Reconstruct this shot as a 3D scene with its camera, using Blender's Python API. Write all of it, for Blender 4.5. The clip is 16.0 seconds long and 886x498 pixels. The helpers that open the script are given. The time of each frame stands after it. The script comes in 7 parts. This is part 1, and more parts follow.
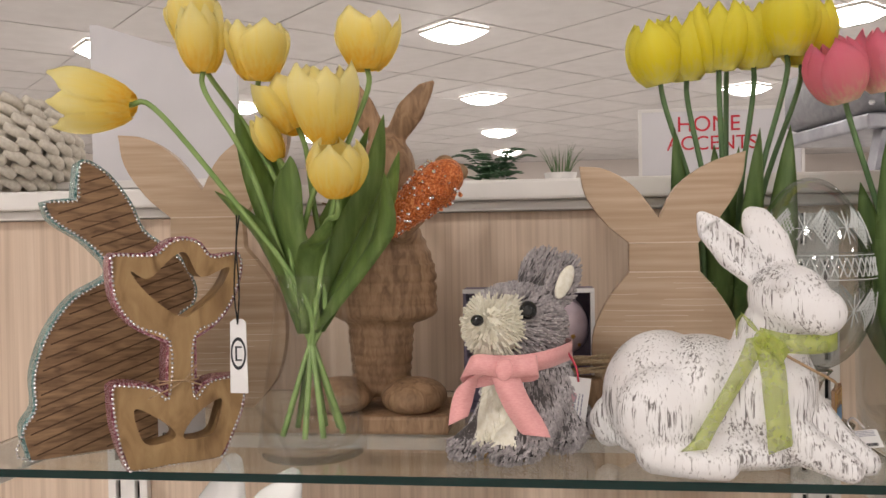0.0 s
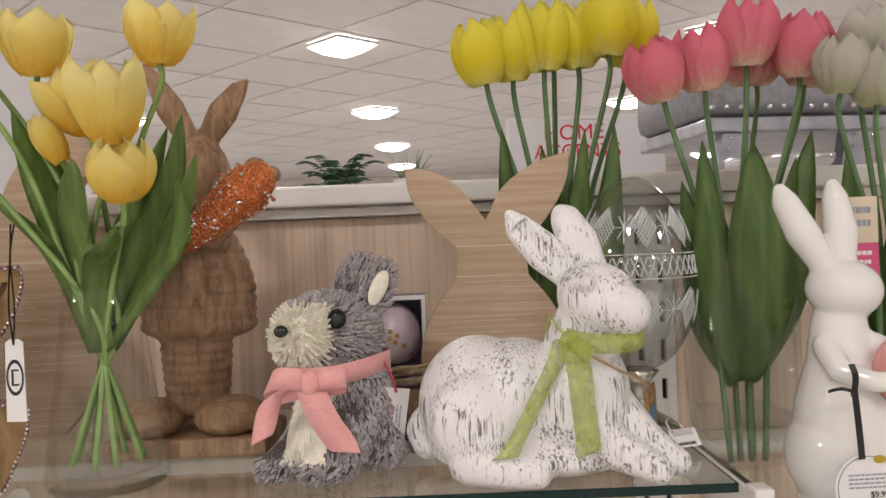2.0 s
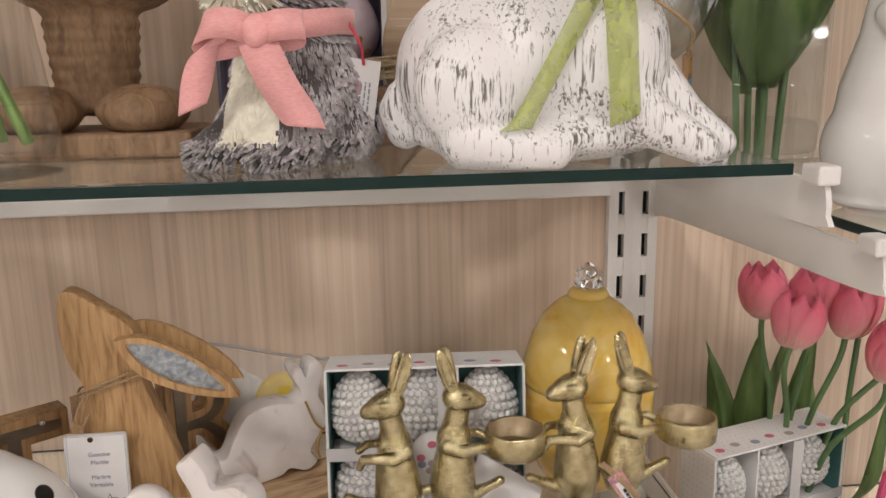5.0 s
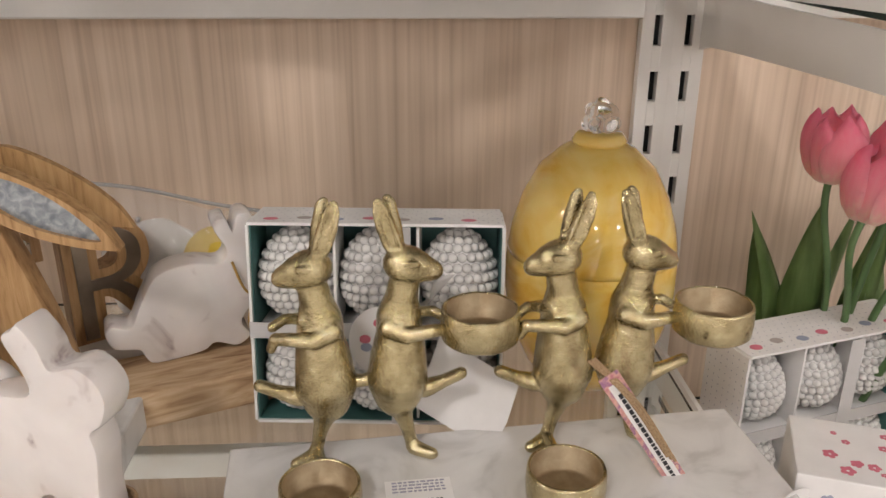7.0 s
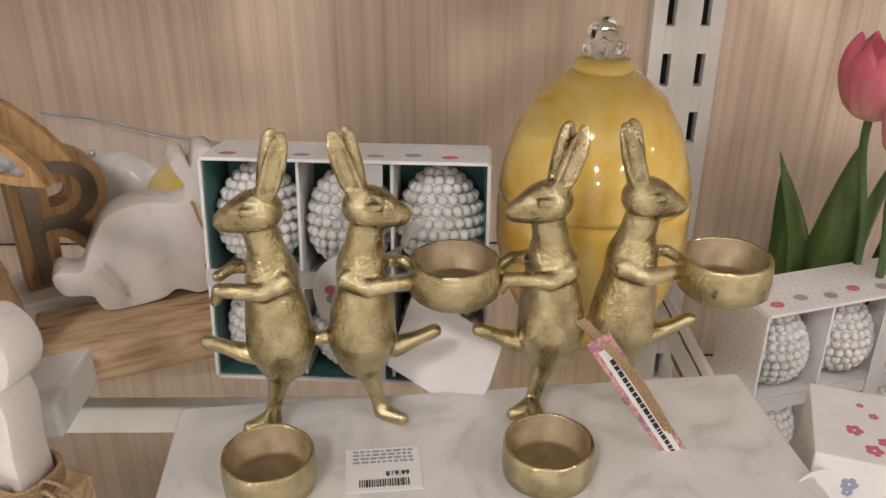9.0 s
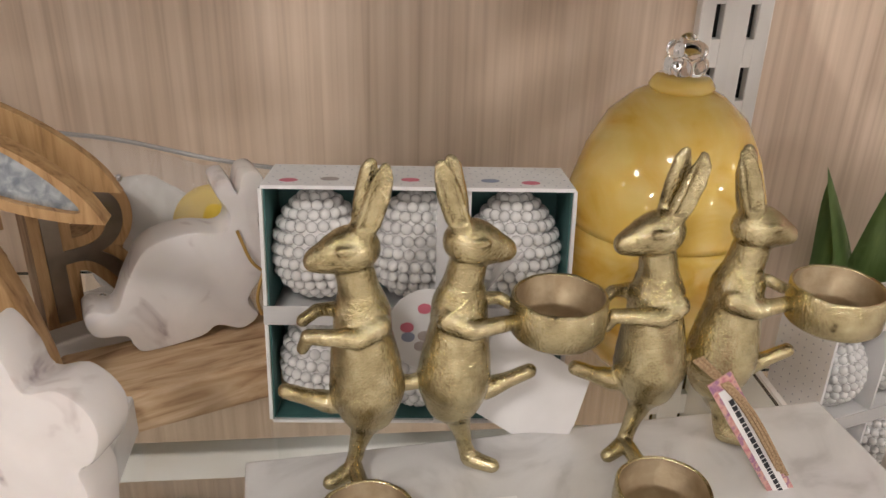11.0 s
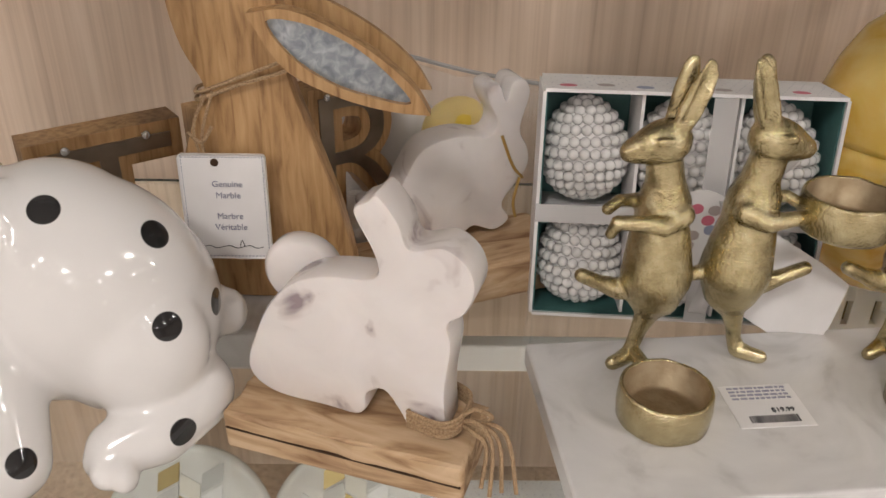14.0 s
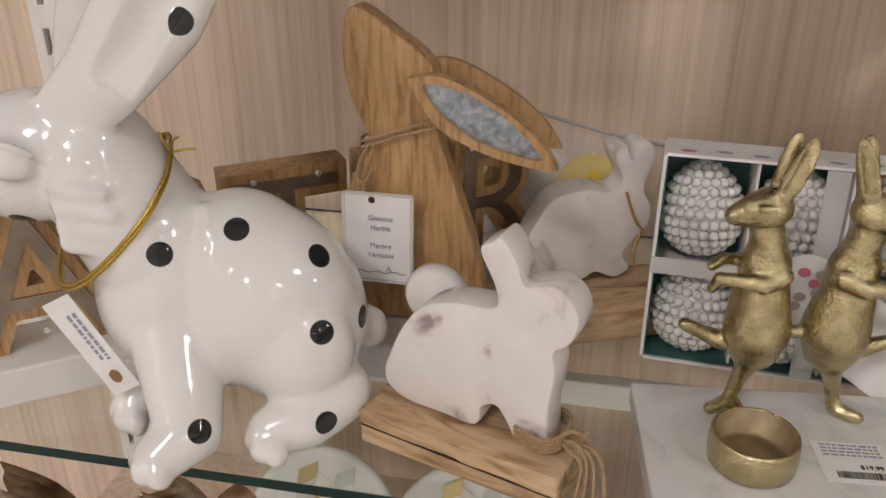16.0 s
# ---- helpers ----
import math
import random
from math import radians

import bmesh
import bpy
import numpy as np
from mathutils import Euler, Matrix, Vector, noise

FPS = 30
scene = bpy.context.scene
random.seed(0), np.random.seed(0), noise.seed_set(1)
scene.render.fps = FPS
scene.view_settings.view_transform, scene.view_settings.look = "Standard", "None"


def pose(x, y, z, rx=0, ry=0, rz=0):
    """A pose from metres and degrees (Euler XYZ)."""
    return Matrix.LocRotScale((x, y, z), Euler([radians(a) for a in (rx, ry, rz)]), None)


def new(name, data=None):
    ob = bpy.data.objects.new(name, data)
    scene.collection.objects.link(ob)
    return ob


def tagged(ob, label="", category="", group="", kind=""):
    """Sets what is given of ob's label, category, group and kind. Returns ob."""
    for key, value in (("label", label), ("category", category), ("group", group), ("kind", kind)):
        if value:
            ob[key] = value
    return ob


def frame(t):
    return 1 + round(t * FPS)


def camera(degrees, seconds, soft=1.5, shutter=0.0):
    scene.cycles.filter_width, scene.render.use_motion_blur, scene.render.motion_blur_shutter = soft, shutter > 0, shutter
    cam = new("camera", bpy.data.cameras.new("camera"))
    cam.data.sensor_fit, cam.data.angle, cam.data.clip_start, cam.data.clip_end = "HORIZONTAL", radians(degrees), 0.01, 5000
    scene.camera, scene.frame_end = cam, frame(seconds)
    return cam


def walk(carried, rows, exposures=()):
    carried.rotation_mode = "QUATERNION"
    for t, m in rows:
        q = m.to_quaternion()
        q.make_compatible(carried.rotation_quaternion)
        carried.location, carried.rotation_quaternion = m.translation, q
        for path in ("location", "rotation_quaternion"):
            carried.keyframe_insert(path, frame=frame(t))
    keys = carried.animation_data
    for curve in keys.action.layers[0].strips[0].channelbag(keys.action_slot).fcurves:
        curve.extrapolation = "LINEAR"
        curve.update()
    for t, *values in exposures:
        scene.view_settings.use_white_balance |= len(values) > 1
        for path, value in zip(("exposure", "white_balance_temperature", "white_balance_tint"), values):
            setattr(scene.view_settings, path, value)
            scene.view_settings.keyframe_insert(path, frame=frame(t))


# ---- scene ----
cam = camera(56.7, 16.0)
METRES, EYE, TILT, LEAN, TURN = 0.94, 1.50, -1.0, 1.0, 7.0
ROWS = [
    (0.0, 0.0, 0.0, 0.0, 0.0, 0.0, -0.0),
    (0.5, 0.0191, -0.0078, -0.0007, -0.5, 0.5, 0.4),
    (1.0, 0.0458, 0.0056, -0.0025, -2.82, 0.93, 0.65),
    (1.5, 0.0669, 0.021, -0.0026, -5.34, 1.06, 1.16),
    (2.0, 0.0902, 0.0393, -0.01, -7.06, 0.9, 1.4),
    (2.5, 0.1032, 0.0576, -0.0235, -8.12, -0.41, 1.68),
    (3.0, 0.1076, 0.0862, -0.0483, -8.93, -2.47, 1.6),
    (3.5, 0.1014, 0.1118, -0.0713, -9.83, -4.79, 1.12),
    (4.0, 0.0841, 0.1411, -0.0926, -10.8, -7.11, 0.64),
    (4.5, 0.07, 0.1777, -0.1221, -11.69, -9.98, 0.15),
    (5.0, 0.0452, 0.2107, -0.148, -13.84, -11.77, 0.22),
    (7.5, 0.1915, 0.3977, -0.2371, -8.09, -22.45, -0.96),
    (8.0, 0.2132, 0.4099, -0.2453, -6.74, -23.65, -0.69),
    (10.5, 0.1456, 0.477, -0.25, -10.88, -25.04, -1.86),
    (11.0, 0.1159, 0.4925, -0.2481, -12.43, -24.7, -2.12),
    (11.5, 0.0852, 0.5011, -0.2446, -14.56, -24.66, -2.33),
    (12.0, 0.05, 0.5003, -0.251, -13.96, -25.07, -2.42),
    (12.5, 0.025, 0.4911, -0.2593, -11.95, -25.91, -2.26),
    (13.0, 0.0069, 0.4822, -0.2673, -10.25, -27.2, -2.0),
    (13.5, -0.0079, 0.4726, -0.2694, -8.83, -27.93, -1.79),
    (14.0, -0.0214, 0.4651, -0.269, -7.02, -27.99, -1.58),
    (14.5, -0.0282, 0.4522, -0.2619, -4.73, -27.62, -1.49),
    (15.0, -0.0331, 0.442, -0.2566, -1.87, -26.92, -1.5),
    (15.5, -0.0257, 0.426, -0.2474, 1.24, -26.14, -1.42),
    (16.0, -0.0105, 0.3983, -0.2385, 4.17, -25.32, -1.18),
]
walk(cam, [(t, pose(0, 0, EYE, TILT, LEAN, TURN) @ pose(METRES * x, METRES * y, METRES * z, 90 + pitch, roll, yaw)) for t, x, y, z, yaw, pitch, roll in ROWS],
     exposures=[(0.0, -0.16), (2.5, -0.28), (3.5, -0.32), (5.0, -0.11), (8.0, -0.03), (11.0, -0.05), (13.0, -0.12), (14.5, -0.22), (16.0, -0.38)])

# ---- world and lights ----
world = bpy.data.worlds.new("store_air")
scene.world = world
world.use_nodes = True
world.node_tree.nodes["Background"].inputs[0].default_value = (0.9, 0.86, 0.82, 1)
world.node_tree.nodes["Background"].inputs[1].default_value = 0.25
LAMP_WATTS = 84
CEILING = 4.6
LAMP_X = (-12.6, -6.9, -1.3, 4.4, 10.1)
LAMP_Y = (-14.0, -8.3, -2.6, 6.3, 12.4, 18.5, 24.9, 31.0)
for lx in LAMP_X:
    for ly in LAMP_Y:
        lamp = bpy.data.lights.new("ceiling_lamp", "AREA")
        lamp.shape, lamp.size, lamp.energy, lamp.color = "SQUARE", 0.6, LAMP_WATTS, (1.0, 0.95, 0.92)
        new("ceiling_lamp", lamp).matrix_world = pose(lx, ly, CEILING - 0.21, 0, 0, 45)


# ---- building helpers ----
def thing(name, at, label, category, group="", kind="", rz=0.0, rx=0.0, ry=0.0):
    ob = new(name)
    ob.empty_display_size = 0.02
    ob.matrix_world = pose(*at, rx, ry, rz)
    return tagged(ob, label, category, group, kind)


def part(name, bm, material, parent, label="", smooth=False, world_space=False):
    """Links a bmesh as one mesh object under a thing or part. world_space: its points are in the world, not in the thing."""
    me = bpy.data.meshes.new(name)
    bmesh.ops.recalc_face_normals(bm, faces=bm.faces)
    if world_space:
        root = parent
        m = Matrix()
        while root:
            m = root.matrix_basis @ m
            root = root.parent
        bm.transform(m.inverted())
    for f in bm.faces:
        f.smooth = bool(smooth) and not (smooth == "sawn" and abs(f.normal.y) > 0.99)
    bm.to_mesh(me)
    bm.free()
    if smooth == "sawn":
        me.set_sharp_from_angle(angle=radians(38))
    for m in (material if isinstance(material, (list, tuple)) else [material]):
        me.materials.append(m)
    ob = new(name, me)
    ob.parent = parent
    return tagged(ob, label)


def solo(name, bm, material, at, label, category, group="", kind="", smooth=False, rz=0.0, rx=0.0):
    """A thing of one mesh."""
    ob = part(name, bm, material, None, "", smooth)
    ob.matrix_world = pose(*at, rx, 0, rz)
    return tagged(ob, label, category, group, kind)


def mesh_part(name, me, material, parent, label=""):
    for m in (material if isinstance(material, (list, tuple)) else [material]):
        me.materials.append(m)
    ob = new(name, me)
    ob.parent = parent
    return tagged(ob, label)


def box(bm, lo, hi, bevel=0.0, m=None):
    made = bmesh.ops.create_cube(bm, size=1.0)["verts"]
    size = [h - l for l, h in zip(lo, hi)]
    mid = [(h + l) / 2 for l, h in zip(lo, hi)]
    bmesh.ops.transform(bm, matrix=Matrix.Translation(mid) @ Matrix.Diagonal((*size, 1)), verts=made)
    if bevel:
        edges = list({e for v in made for e in v.link_edges})
        out = bmesh.ops.bevel(bm, geom=edges, offset=bevel, segments=2, profile=0.5, affect="EDGES")
        made = list({v for f in out["faces"] for v in f.verts} | {v for v in made if v.is_valid})
    if m is not None:
        bmesh.ops.transform(bm, matrix=m, verts=made)
    return bm


def boxed(lo, hi, bevel=0.0, m=None):
    return box(bmesh.new(), lo, hi, bevel, m)


def ball(bm, c, r, turn=(0, 0, 0), sub=3):
    r = (r, r, r) if isinstance(r, (int, float)) else r
    m = pose(*c, *turn) @ Matrix.Diagonal((*r, 1))
    return bmesh.ops.create_icosphere(bm, subdivisions=sub, radius=1.0, matrix=m)["verts"]


def limb(bm, *knots, sub=2):
    """A round limb through knots (x, y, z, r)."""
    for a, b in zip(knots, knots[1:]):
        gap = (Vector(a[:3]) - Vector(b[:3])).length
        n = max(2, int(gap / (0.4 * min(a[3], b[3]))) + 1)
        for i in range(n + 1):
            k = [p + (q - p) * i / n for p, q in zip(a, b)]
            ball(bm, k[:3], k[3], sub=sub)


def fused(bm, voxel, rounds, at):
    """Melts the balls and limbs of a bmesh into one skin; its points are given in the world and moved to the origin at."""
    me = bpy.data.meshes.new("figure")
    bm.to_mesh(me)
    bm.free()
    ob = new("figure", me)
    r = ob.modifiers.new("skin", "REMESH")
    r.mode, r.voxel_size = "VOXEL", voxel
    s = ob.modifiers.new("soft", "SMOOTH")
    s.factor, s.iterations = 0.5, rounds
    bpy.context.view_layer.update()
    done = bpy.data.meshes.new_from_object(ob.evaluated_get(bpy.context.evaluated_depsgraph_get()))
    bpy.data.objects.remove(ob)
    bpy.data.meshes.remove(me)
    done.transform(Matrix.Translation([-c for c in at]))
    done.shade_smooth()
    done.name = "figure"
    return done


def figure(name, me, material, at, label, category, group=""):
    ob = mesh_part(name, me, material, None)
    ob.matrix_world = pose(*at)
    return tagged(ob, label, category, group)


def lathe(profile, n=48, close=False):
    """Turns a profile of (radius, height) round z."""
    bm = bmesh.new()
    rings = []
    for r, z in profile:
        if r < 1e-6:
            rings.append([bm.verts.new((0, 0, z))])
        else:
            rings.append([bm.verts.new((r * math.cos(2 * math.pi * i / n), r * math.sin(2 * math.pi * i / n), z)) for i in range(n)])
    pairs = list(zip(rings, rings[1:])) + ([(rings[-1], rings[0])] if close else [])
    for a, b in pairs:
        for i in range(n):
            j = (i + 1) % n
            q = [a[i % len(a)], a[j % len(a)], b[j % len(b)], b[i % len(b)]]
            q = [v for k, v in enumerate(q) if v not in q[:k]]
            if len(q) > 2:
                bm.faces.new(q)
    return bm


def curve_points(knots, steps=6, closed=False):
    """Catmull-Rom through knots of any dimension."""
    pts = [Vector(k) for k in knots]
    n = len(pts)
    out = []
    for i in range(n if closed else n - 1):
        p0 = pts[(i - 1) % n] if closed or i else pts[0] * 2 - pts[1]
        p1, p2 = pts[i], pts[(i + 1) % n]
        p3 = pts[(i + 2) % n] if closed or i + 2 < n else pts[-1] * 2 - pts[-2]
        for k in range(steps):
            t = k / steps
            out.append(0.5 * (2 * p1 + (p2 - p0) * t + (2 * p0 - 5 * p1 + 4 * p2 - p3) * t * t + (3 * p1 - p0 - 3 * p2 + p3) * t ** 3))
    if not closed:
        out.append(pts[-1])
    return out


def tube(bm, knots, r, n=8, steps=5, taper=1.0, flat=1.0):
    """A tube through knots; its radius goes from r to r * taper; flat squashes it."""
    pts = curve_points(knots, steps)
    rings, side = [], None
    for i, p in enumerate(pts):
        way = (pts[min(i + 1, len(pts) - 1)] - pts[max(i - 1, 0)]).normalized()
        if side is None:
            side = way.orthogonal().normalized()
        side = (side - way * side.dot(way)).normalized()
        up = way.cross(side)
        rr = r * (1 + (taper - 1) * i / (len(pts) - 1))
        rings.append([bm.verts.new(p + (side * math.cos(2 * math.pi * k / n) + up * math.sin(2 * math.pi * k / n) * flat) * rr) for k in range(n)])
    for a, b in zip(rings, rings[1:]):
        for k in range(n):
            bm.faces.new((a[k], a[(k + 1) % n], b[(k + 1) % n], b[k]))
    bm.faces.new(rings[0])
    bm.faces.new(rings[-1])
    return bm


def tubed(knots, r, **kw):
    return tube(bmesh.new(), knots, r, **kw)


def ribbon(bm, knots, width, thick=0.0006, steps=6):
    """A flat band through knots (x, y, z, and the direction of its width as three numbers)."""
    pts = curve_points(knots, steps)
    rows = []
    for i, p in enumerate(pts):
        c, w = Vector(p[:3]), Vector(p[3:6]).normalized() * width / 2
        way = Vector(pts[min(i + 1, len(pts) - 1)][:3]) - Vector(pts[max(i - 1, 0)][:3])
        nrm = way.cross(w).normalized() * thick / 2
        rows.append([bm.verts.new(v) for v in (c - w - nrm, c + w - nrm, c + w + nrm, c - w + nrm)])
    for a, b in zip(rows, rows[1:]):
        for k in range(4):
            bm.faces.new((a[k], a[(k + 1) % 4], b[(k + 1) % 4], b[k]))
    bm.faces.new(rows[0])
    bm.faces.new(rows[-1])
    return bm


def signed_area(pts):
    return sum(a[0] * b[1] - b[0] * a[1] for a, b in zip(pts, pts[1:] + pts[:1])) / 2


def board(outline, thick, holes=(), steps=4, bevel=0.0, sharp=()):
    """A board in the x-z plane sawn to a smooth outline in millimetres, its front at y = 0 and its back at y = thick. Holes go through it.
    sharp: the numbers of the outline's knots that stay pointed."""
    def smooth_ring(knots, sharp):
        if not sharp:
            return curve_points([(x / 1000, z / 1000) for x, z in knots], steps, True)
        cut = sorted(sharp)
        out = []
        for a, b in zip(cut, cut[1:] + [cut[0] + len(knots)]):
            seg = [knots[i % len(knots)] for i in range(a, b + 1)]
            out += curve_points([(x / 1000, z / 1000) for x, z in seg], steps)[:-1]
        return out
    bm = bmesh.new()
    rings = [smooth_ring(outline, sharp)] + [smooth_ring(h, ()) for h in holes]
    edges = []
    for ring in rings:
        vs = [bm.verts.new((p[0], 0, p[1])) for p in ring]
        edges += [bm.edges.new((a, b)) for a, b in zip(vs, vs[1:] + vs[:1])]
    bmesh.ops.triangle_fill(bm, edges=edges, use_beauty=True, normal=(0, -1, 0))
    front = list(bm.faces)
    out = bmesh.ops.extrude_face_region(bm, geom=front)
    moved = [g for g in out["geom"] if isinstance(g, bmesh.types.BMVert)]
    bmesh.ops.translate(bm, verts=moved, vec=(0, thick, 0))
    bmesh.ops.recalc_face_normals(bm, faces=bm.faces)
    if bevel:
        sharp_edges = [e for e in bm.edges if len(e.link_faces) == 2 and e.calc_face_angle(0) > 1.2 and abs(e.verts[0].co.y - e.verts[1].co.y) < 1e-6]
        bmesh.ops.bevel(bm, geom=sharp_edges, offset=bevel, segments=2, profile=0.5, affect="EDGES")
    return bm


def letters(text, size, parent, material, at, turn=(90, 0, 0), name="lettering", depth=0.0002, align="CENTER"):
    """Words in the built-in font as one mesh part, lying in the parent's space."""
    cu = bpy.data.curves.new(name, "FONT")
    cu.body, cu.size, cu.extrude, cu.align_x, cu.align_y = text, size, depth, align, "CENTER"
    tmp = new(name, cu)
    bpy.context.view_layer.update()
    me = bpy.data.meshes.new_from_object(tmp.evaluated_get(bpy.context.evaluated_depsgraph_get()))
    bpy.data.objects.remove(tmp)
    me.transform(pose(*at, *turn))
    return mesh_part(name, me, material, parent)


# ---- materials ----
def nodes_of(name):
    m = bpy.data.materials.new(name)
    m.use_nodes = True
    t = m.node_tree
    return m, t, t.nodes["Principled BSDF"]


def link(t, a, out, b, inp):
    t.links.new(a.outputs[out], b.inputs[inp])


def plain(name, color, rough=0.5, metal=0.0, trans=0.0, ior=1.45, coat=0.0, sheen=0.0, glow=0.0, alpha=1.0, sub=0.0):
    m, t, p = nodes_of(name)
    p.inputs["Base Color"].default_value = (*color, 1)
    p.inputs["Roughness"].default_value, p.inputs["Metallic"].default_value = rough, metal
    p.inputs["Transmission Weight"].default_value, p.inputs["IOR"].default_value = trans, ior
    p.inputs["Coat Weight"].default_value, p.inputs["Sheen Weight"].default_value = coat, sheen
    p.inputs["Alpha"].default_value = alpha
    if sub:
        p.inputs["Subsurface Weight"].default_value, p.inputs["Subsurface Radius"].default_value = sub, (0.01, 0.008, 0.006)
        p.inputs["Subsurface Scale"].default_value = 0.5
    if glow:
        p.inputs["Emission Color"].default_value, p.inputs["Emission Strength"].default_value = (*color, 1), glow
    return m


def grainy(name, stops, scale, rough=0.5, metal=0.0, bump=0.0, bump_scale=None, bump_size=0.001, detail=6, distort=0.0, turn=(0, 0, 0), coat=0.0, trans=0.0,
           rough_range=0.0, island=0.0, vary=0.0, sub=0.0, sheen=0.0):
    """A surface whose colour runs through stops [(place, colour)] along stretched noise, with fine relief."""
    m, t, p = nodes_of(name)
    co = t.nodes.new("ShaderNodeTexCoord")
    mp = t.nodes.new("ShaderNodeMapping")
    mp.inputs["Scale"].default_value, mp.inputs["Rotation"].default_value = scale, [radians(a) for a in turn]
    link(t, co, "Object", mp, "Vector")
    if vary:
        info = t.nodes.new("ShaderNodeObjectInfo")
        mul = t.nodes.new("ShaderNodeMath")
        mul.operation, mul.inputs[1].default_value = "MULTIPLY", vary
        link(t, info, "Random", mul, 0)
        link(t, mul, 0, mp, "Location")
    nz = t.nodes.new("ShaderNodeTexNoise")
    nz.inputs["Scale"].default_value, nz.inputs["Detail"].default_value, nz.inputs["Distortion"].default_value = 1.0, detail, distort
    link(t, mp, 0, nz, "Vector")
    ramp = t.nodes.new("ShaderNodeValToRGB")
    el = ramp.color_ramp.elements
    while len(el) < len(stops):
        el.new(0.5)
    for e, (at, c) in zip(el, stops):
        e.position, e.color = at, (*c, 1)
    link(t, nz, "Fac", ramp, "Fac")
    link(t, ramp, "Color", p, "Base Color")
    p.inputs["Roughness"].default_value, p.inputs["Metallic"].default_value = rough, metal
    p.inputs["Coat Weight"].default_value, p.inputs["Transmission Weight"].default_value = coat, trans
    p.inputs["Sheen Weight"].default_value = sheen
    if sub:
        p.inputs["Subsurface Weight"].default_value, p.inputs["Subsurface Radius"].default_value = sub, (0.01, 0.008, 0.006)
        p.inputs["Subsurface Scale"].default_value = 0.5
    if rough_range:
        rr = t.nodes.new("ShaderNodeMapRange")
        rr.inputs["To Min"].default_value, rr.inputs["To Max"].default_value = rough - rough_range, rough + rough_range
        link(t, nz, "Fac", rr, "Value")
        link(t, rr, "Result", p, "Roughness")
    if bump:
        n2 = t.nodes.new("ShaderNodeTexNoise")
        n2.inputs["Scale"].default_value, n2.inputs["Detail"].default_value = 1.0, 4
        m2 = t.nodes.new("ShaderNodeMapping")
        m2.inputs["Scale"].default_value, m2.inputs["Rotation"].default_value = bump_scale or scale, [radians(a) for a in turn]
        link(t, co, "Object", m2, "Vector")
        link(t, m2, 0, n2, "Vector")
        bp = t.nodes.new("ShaderNodeBump")
        bp.inputs["Strength"].default_value, bp.inputs["Distance"].default_value = bump, bump_size
        link(t, n2, "Fac", bp, "Height")
        link(t, bp, "Normal", p, "Normal")
    return m


def thin_glass(name, tint, ior=1.5, veil=0.0):
    """A thin clear wall: what lies behind shows straight through, with real gloss on top."""
    m, t, p = nodes_of(name)
    tr = t.nodes.new("ShaderNodeBsdfTransparent")
    tr.inputs[0].default_value = (*tint, 1)
    gl = t.nodes.new("ShaderNodeBsdfGlossy")
    gl.inputs["Roughness"].default_value = 0.02
    lw = t.nodes.new("ShaderNodeLayerWeight")
    lw.inputs["Blend"].default_value = 0.5
    pw = t.nodes.new("ShaderNodeMath")
    pw.operation, pw.inputs[1].default_value = "POWER", 2.6
    link(t, lw, "Facing", pw, 0)
    fr = t.nodes.new("ShaderNodeMath")
    fr.operation, fr.inputs[1].default_value, fr.inputs[2].default_value = "MULTIPLY_ADD", 0.34, (ior - 1) ** 2 / (ior + 1) ** 2
    link(t, pw, 0, fr, 0)
    mx = t.nodes.new("ShaderNodeMixShader")
    link(t, fr, 0, mx, 0)
    t.links.new(tr.outputs[0], mx.inputs[1])
    t.links.new(gl.outputs[0], mx.inputs[2])
    link(t, mx, 0, t.nodes["Material Output"], 0)
    t.nodes.remove(p)
    return m


GLASS = thin_glass("clear_glass", (0.982, 0.988, 0.985))
THIN_GLASS = plain("shelf_glass", (0.93, 0.98, 0.96), 0.0, trans=1.0, ior=1.45)
GLASS_EDGE = plain("green_glass_edge", (0.004, 0.022, 0.019), 0.22, ior=1.35)
WATER = thin_glass("water", (0.975, 0.98, 0.975), 1.4)
WALL_WOOD = grainy("pale_wood_laminate", [(0.3, (0.53, 0.395, 0.295)), (0.5, (0.645, 0.50, 0.38)), (0.72, (0.73, 0.585, 0.465))], (150, 150, 2.6), 0.45, bump=0.15,
                   bump_scale=(400, 400, 8), bump_size=0.0005, distort=0.4)
WHITE_PAINT = grainy("white_enamel", [(0.3, (0.72, 0.69, 0.66)), (0.7, (0.80, 0.77, 0.74))], (9, 9, 9), 0.35, bump=0.05, bump_scale=(300, 300, 300), bump_size=0.0003)
SLOT_SHADE = plain("painted_slot_shade", (0.01, 0.01, 0.01), 0.9)
CEIL = grainy("ceiling_tile", [(0.3, (0.56, 0.53, 0.515)), (0.7, (0.61, 0.58, 0.565))], (3, 3, 3), 0.9, bump=0.2, bump_scale=(80, 80, 80))
GRID = plain("ceiling_grid", (0.54, 0.51, 0.495), 0.6)
PANEL = plain("light_panel", (1.0, 0.96, 0.92), 0.4, glow=14.0)
FLOOR = grainy("floor_tile", [(0.3, (0.66, 0.63, 0.60)), (0.7, (0.74, 0.71, 0.68))], (2, 2, 2), 0.3)
STORE_WALL = grainy("store_wall_paint", [(0.3, (0.60, 0.54, 0.50)), (0.7, (0.66, 0.60, 0.56))], (0.6, 0.6, 0.6), 0.8)
BLACK = plain("black_gloss", (0.012, 0.012, 0.012), 0.12)
INK = plain("black_ink", (0.03, 0.03, 0.035), 0.7)
GREY_INK = plain("grey_ink", (0.32, 0.32, 0.39), 0.7)
RED_INK = plain("red_ink", (0.65, 0.03, 0.05), 0.6)
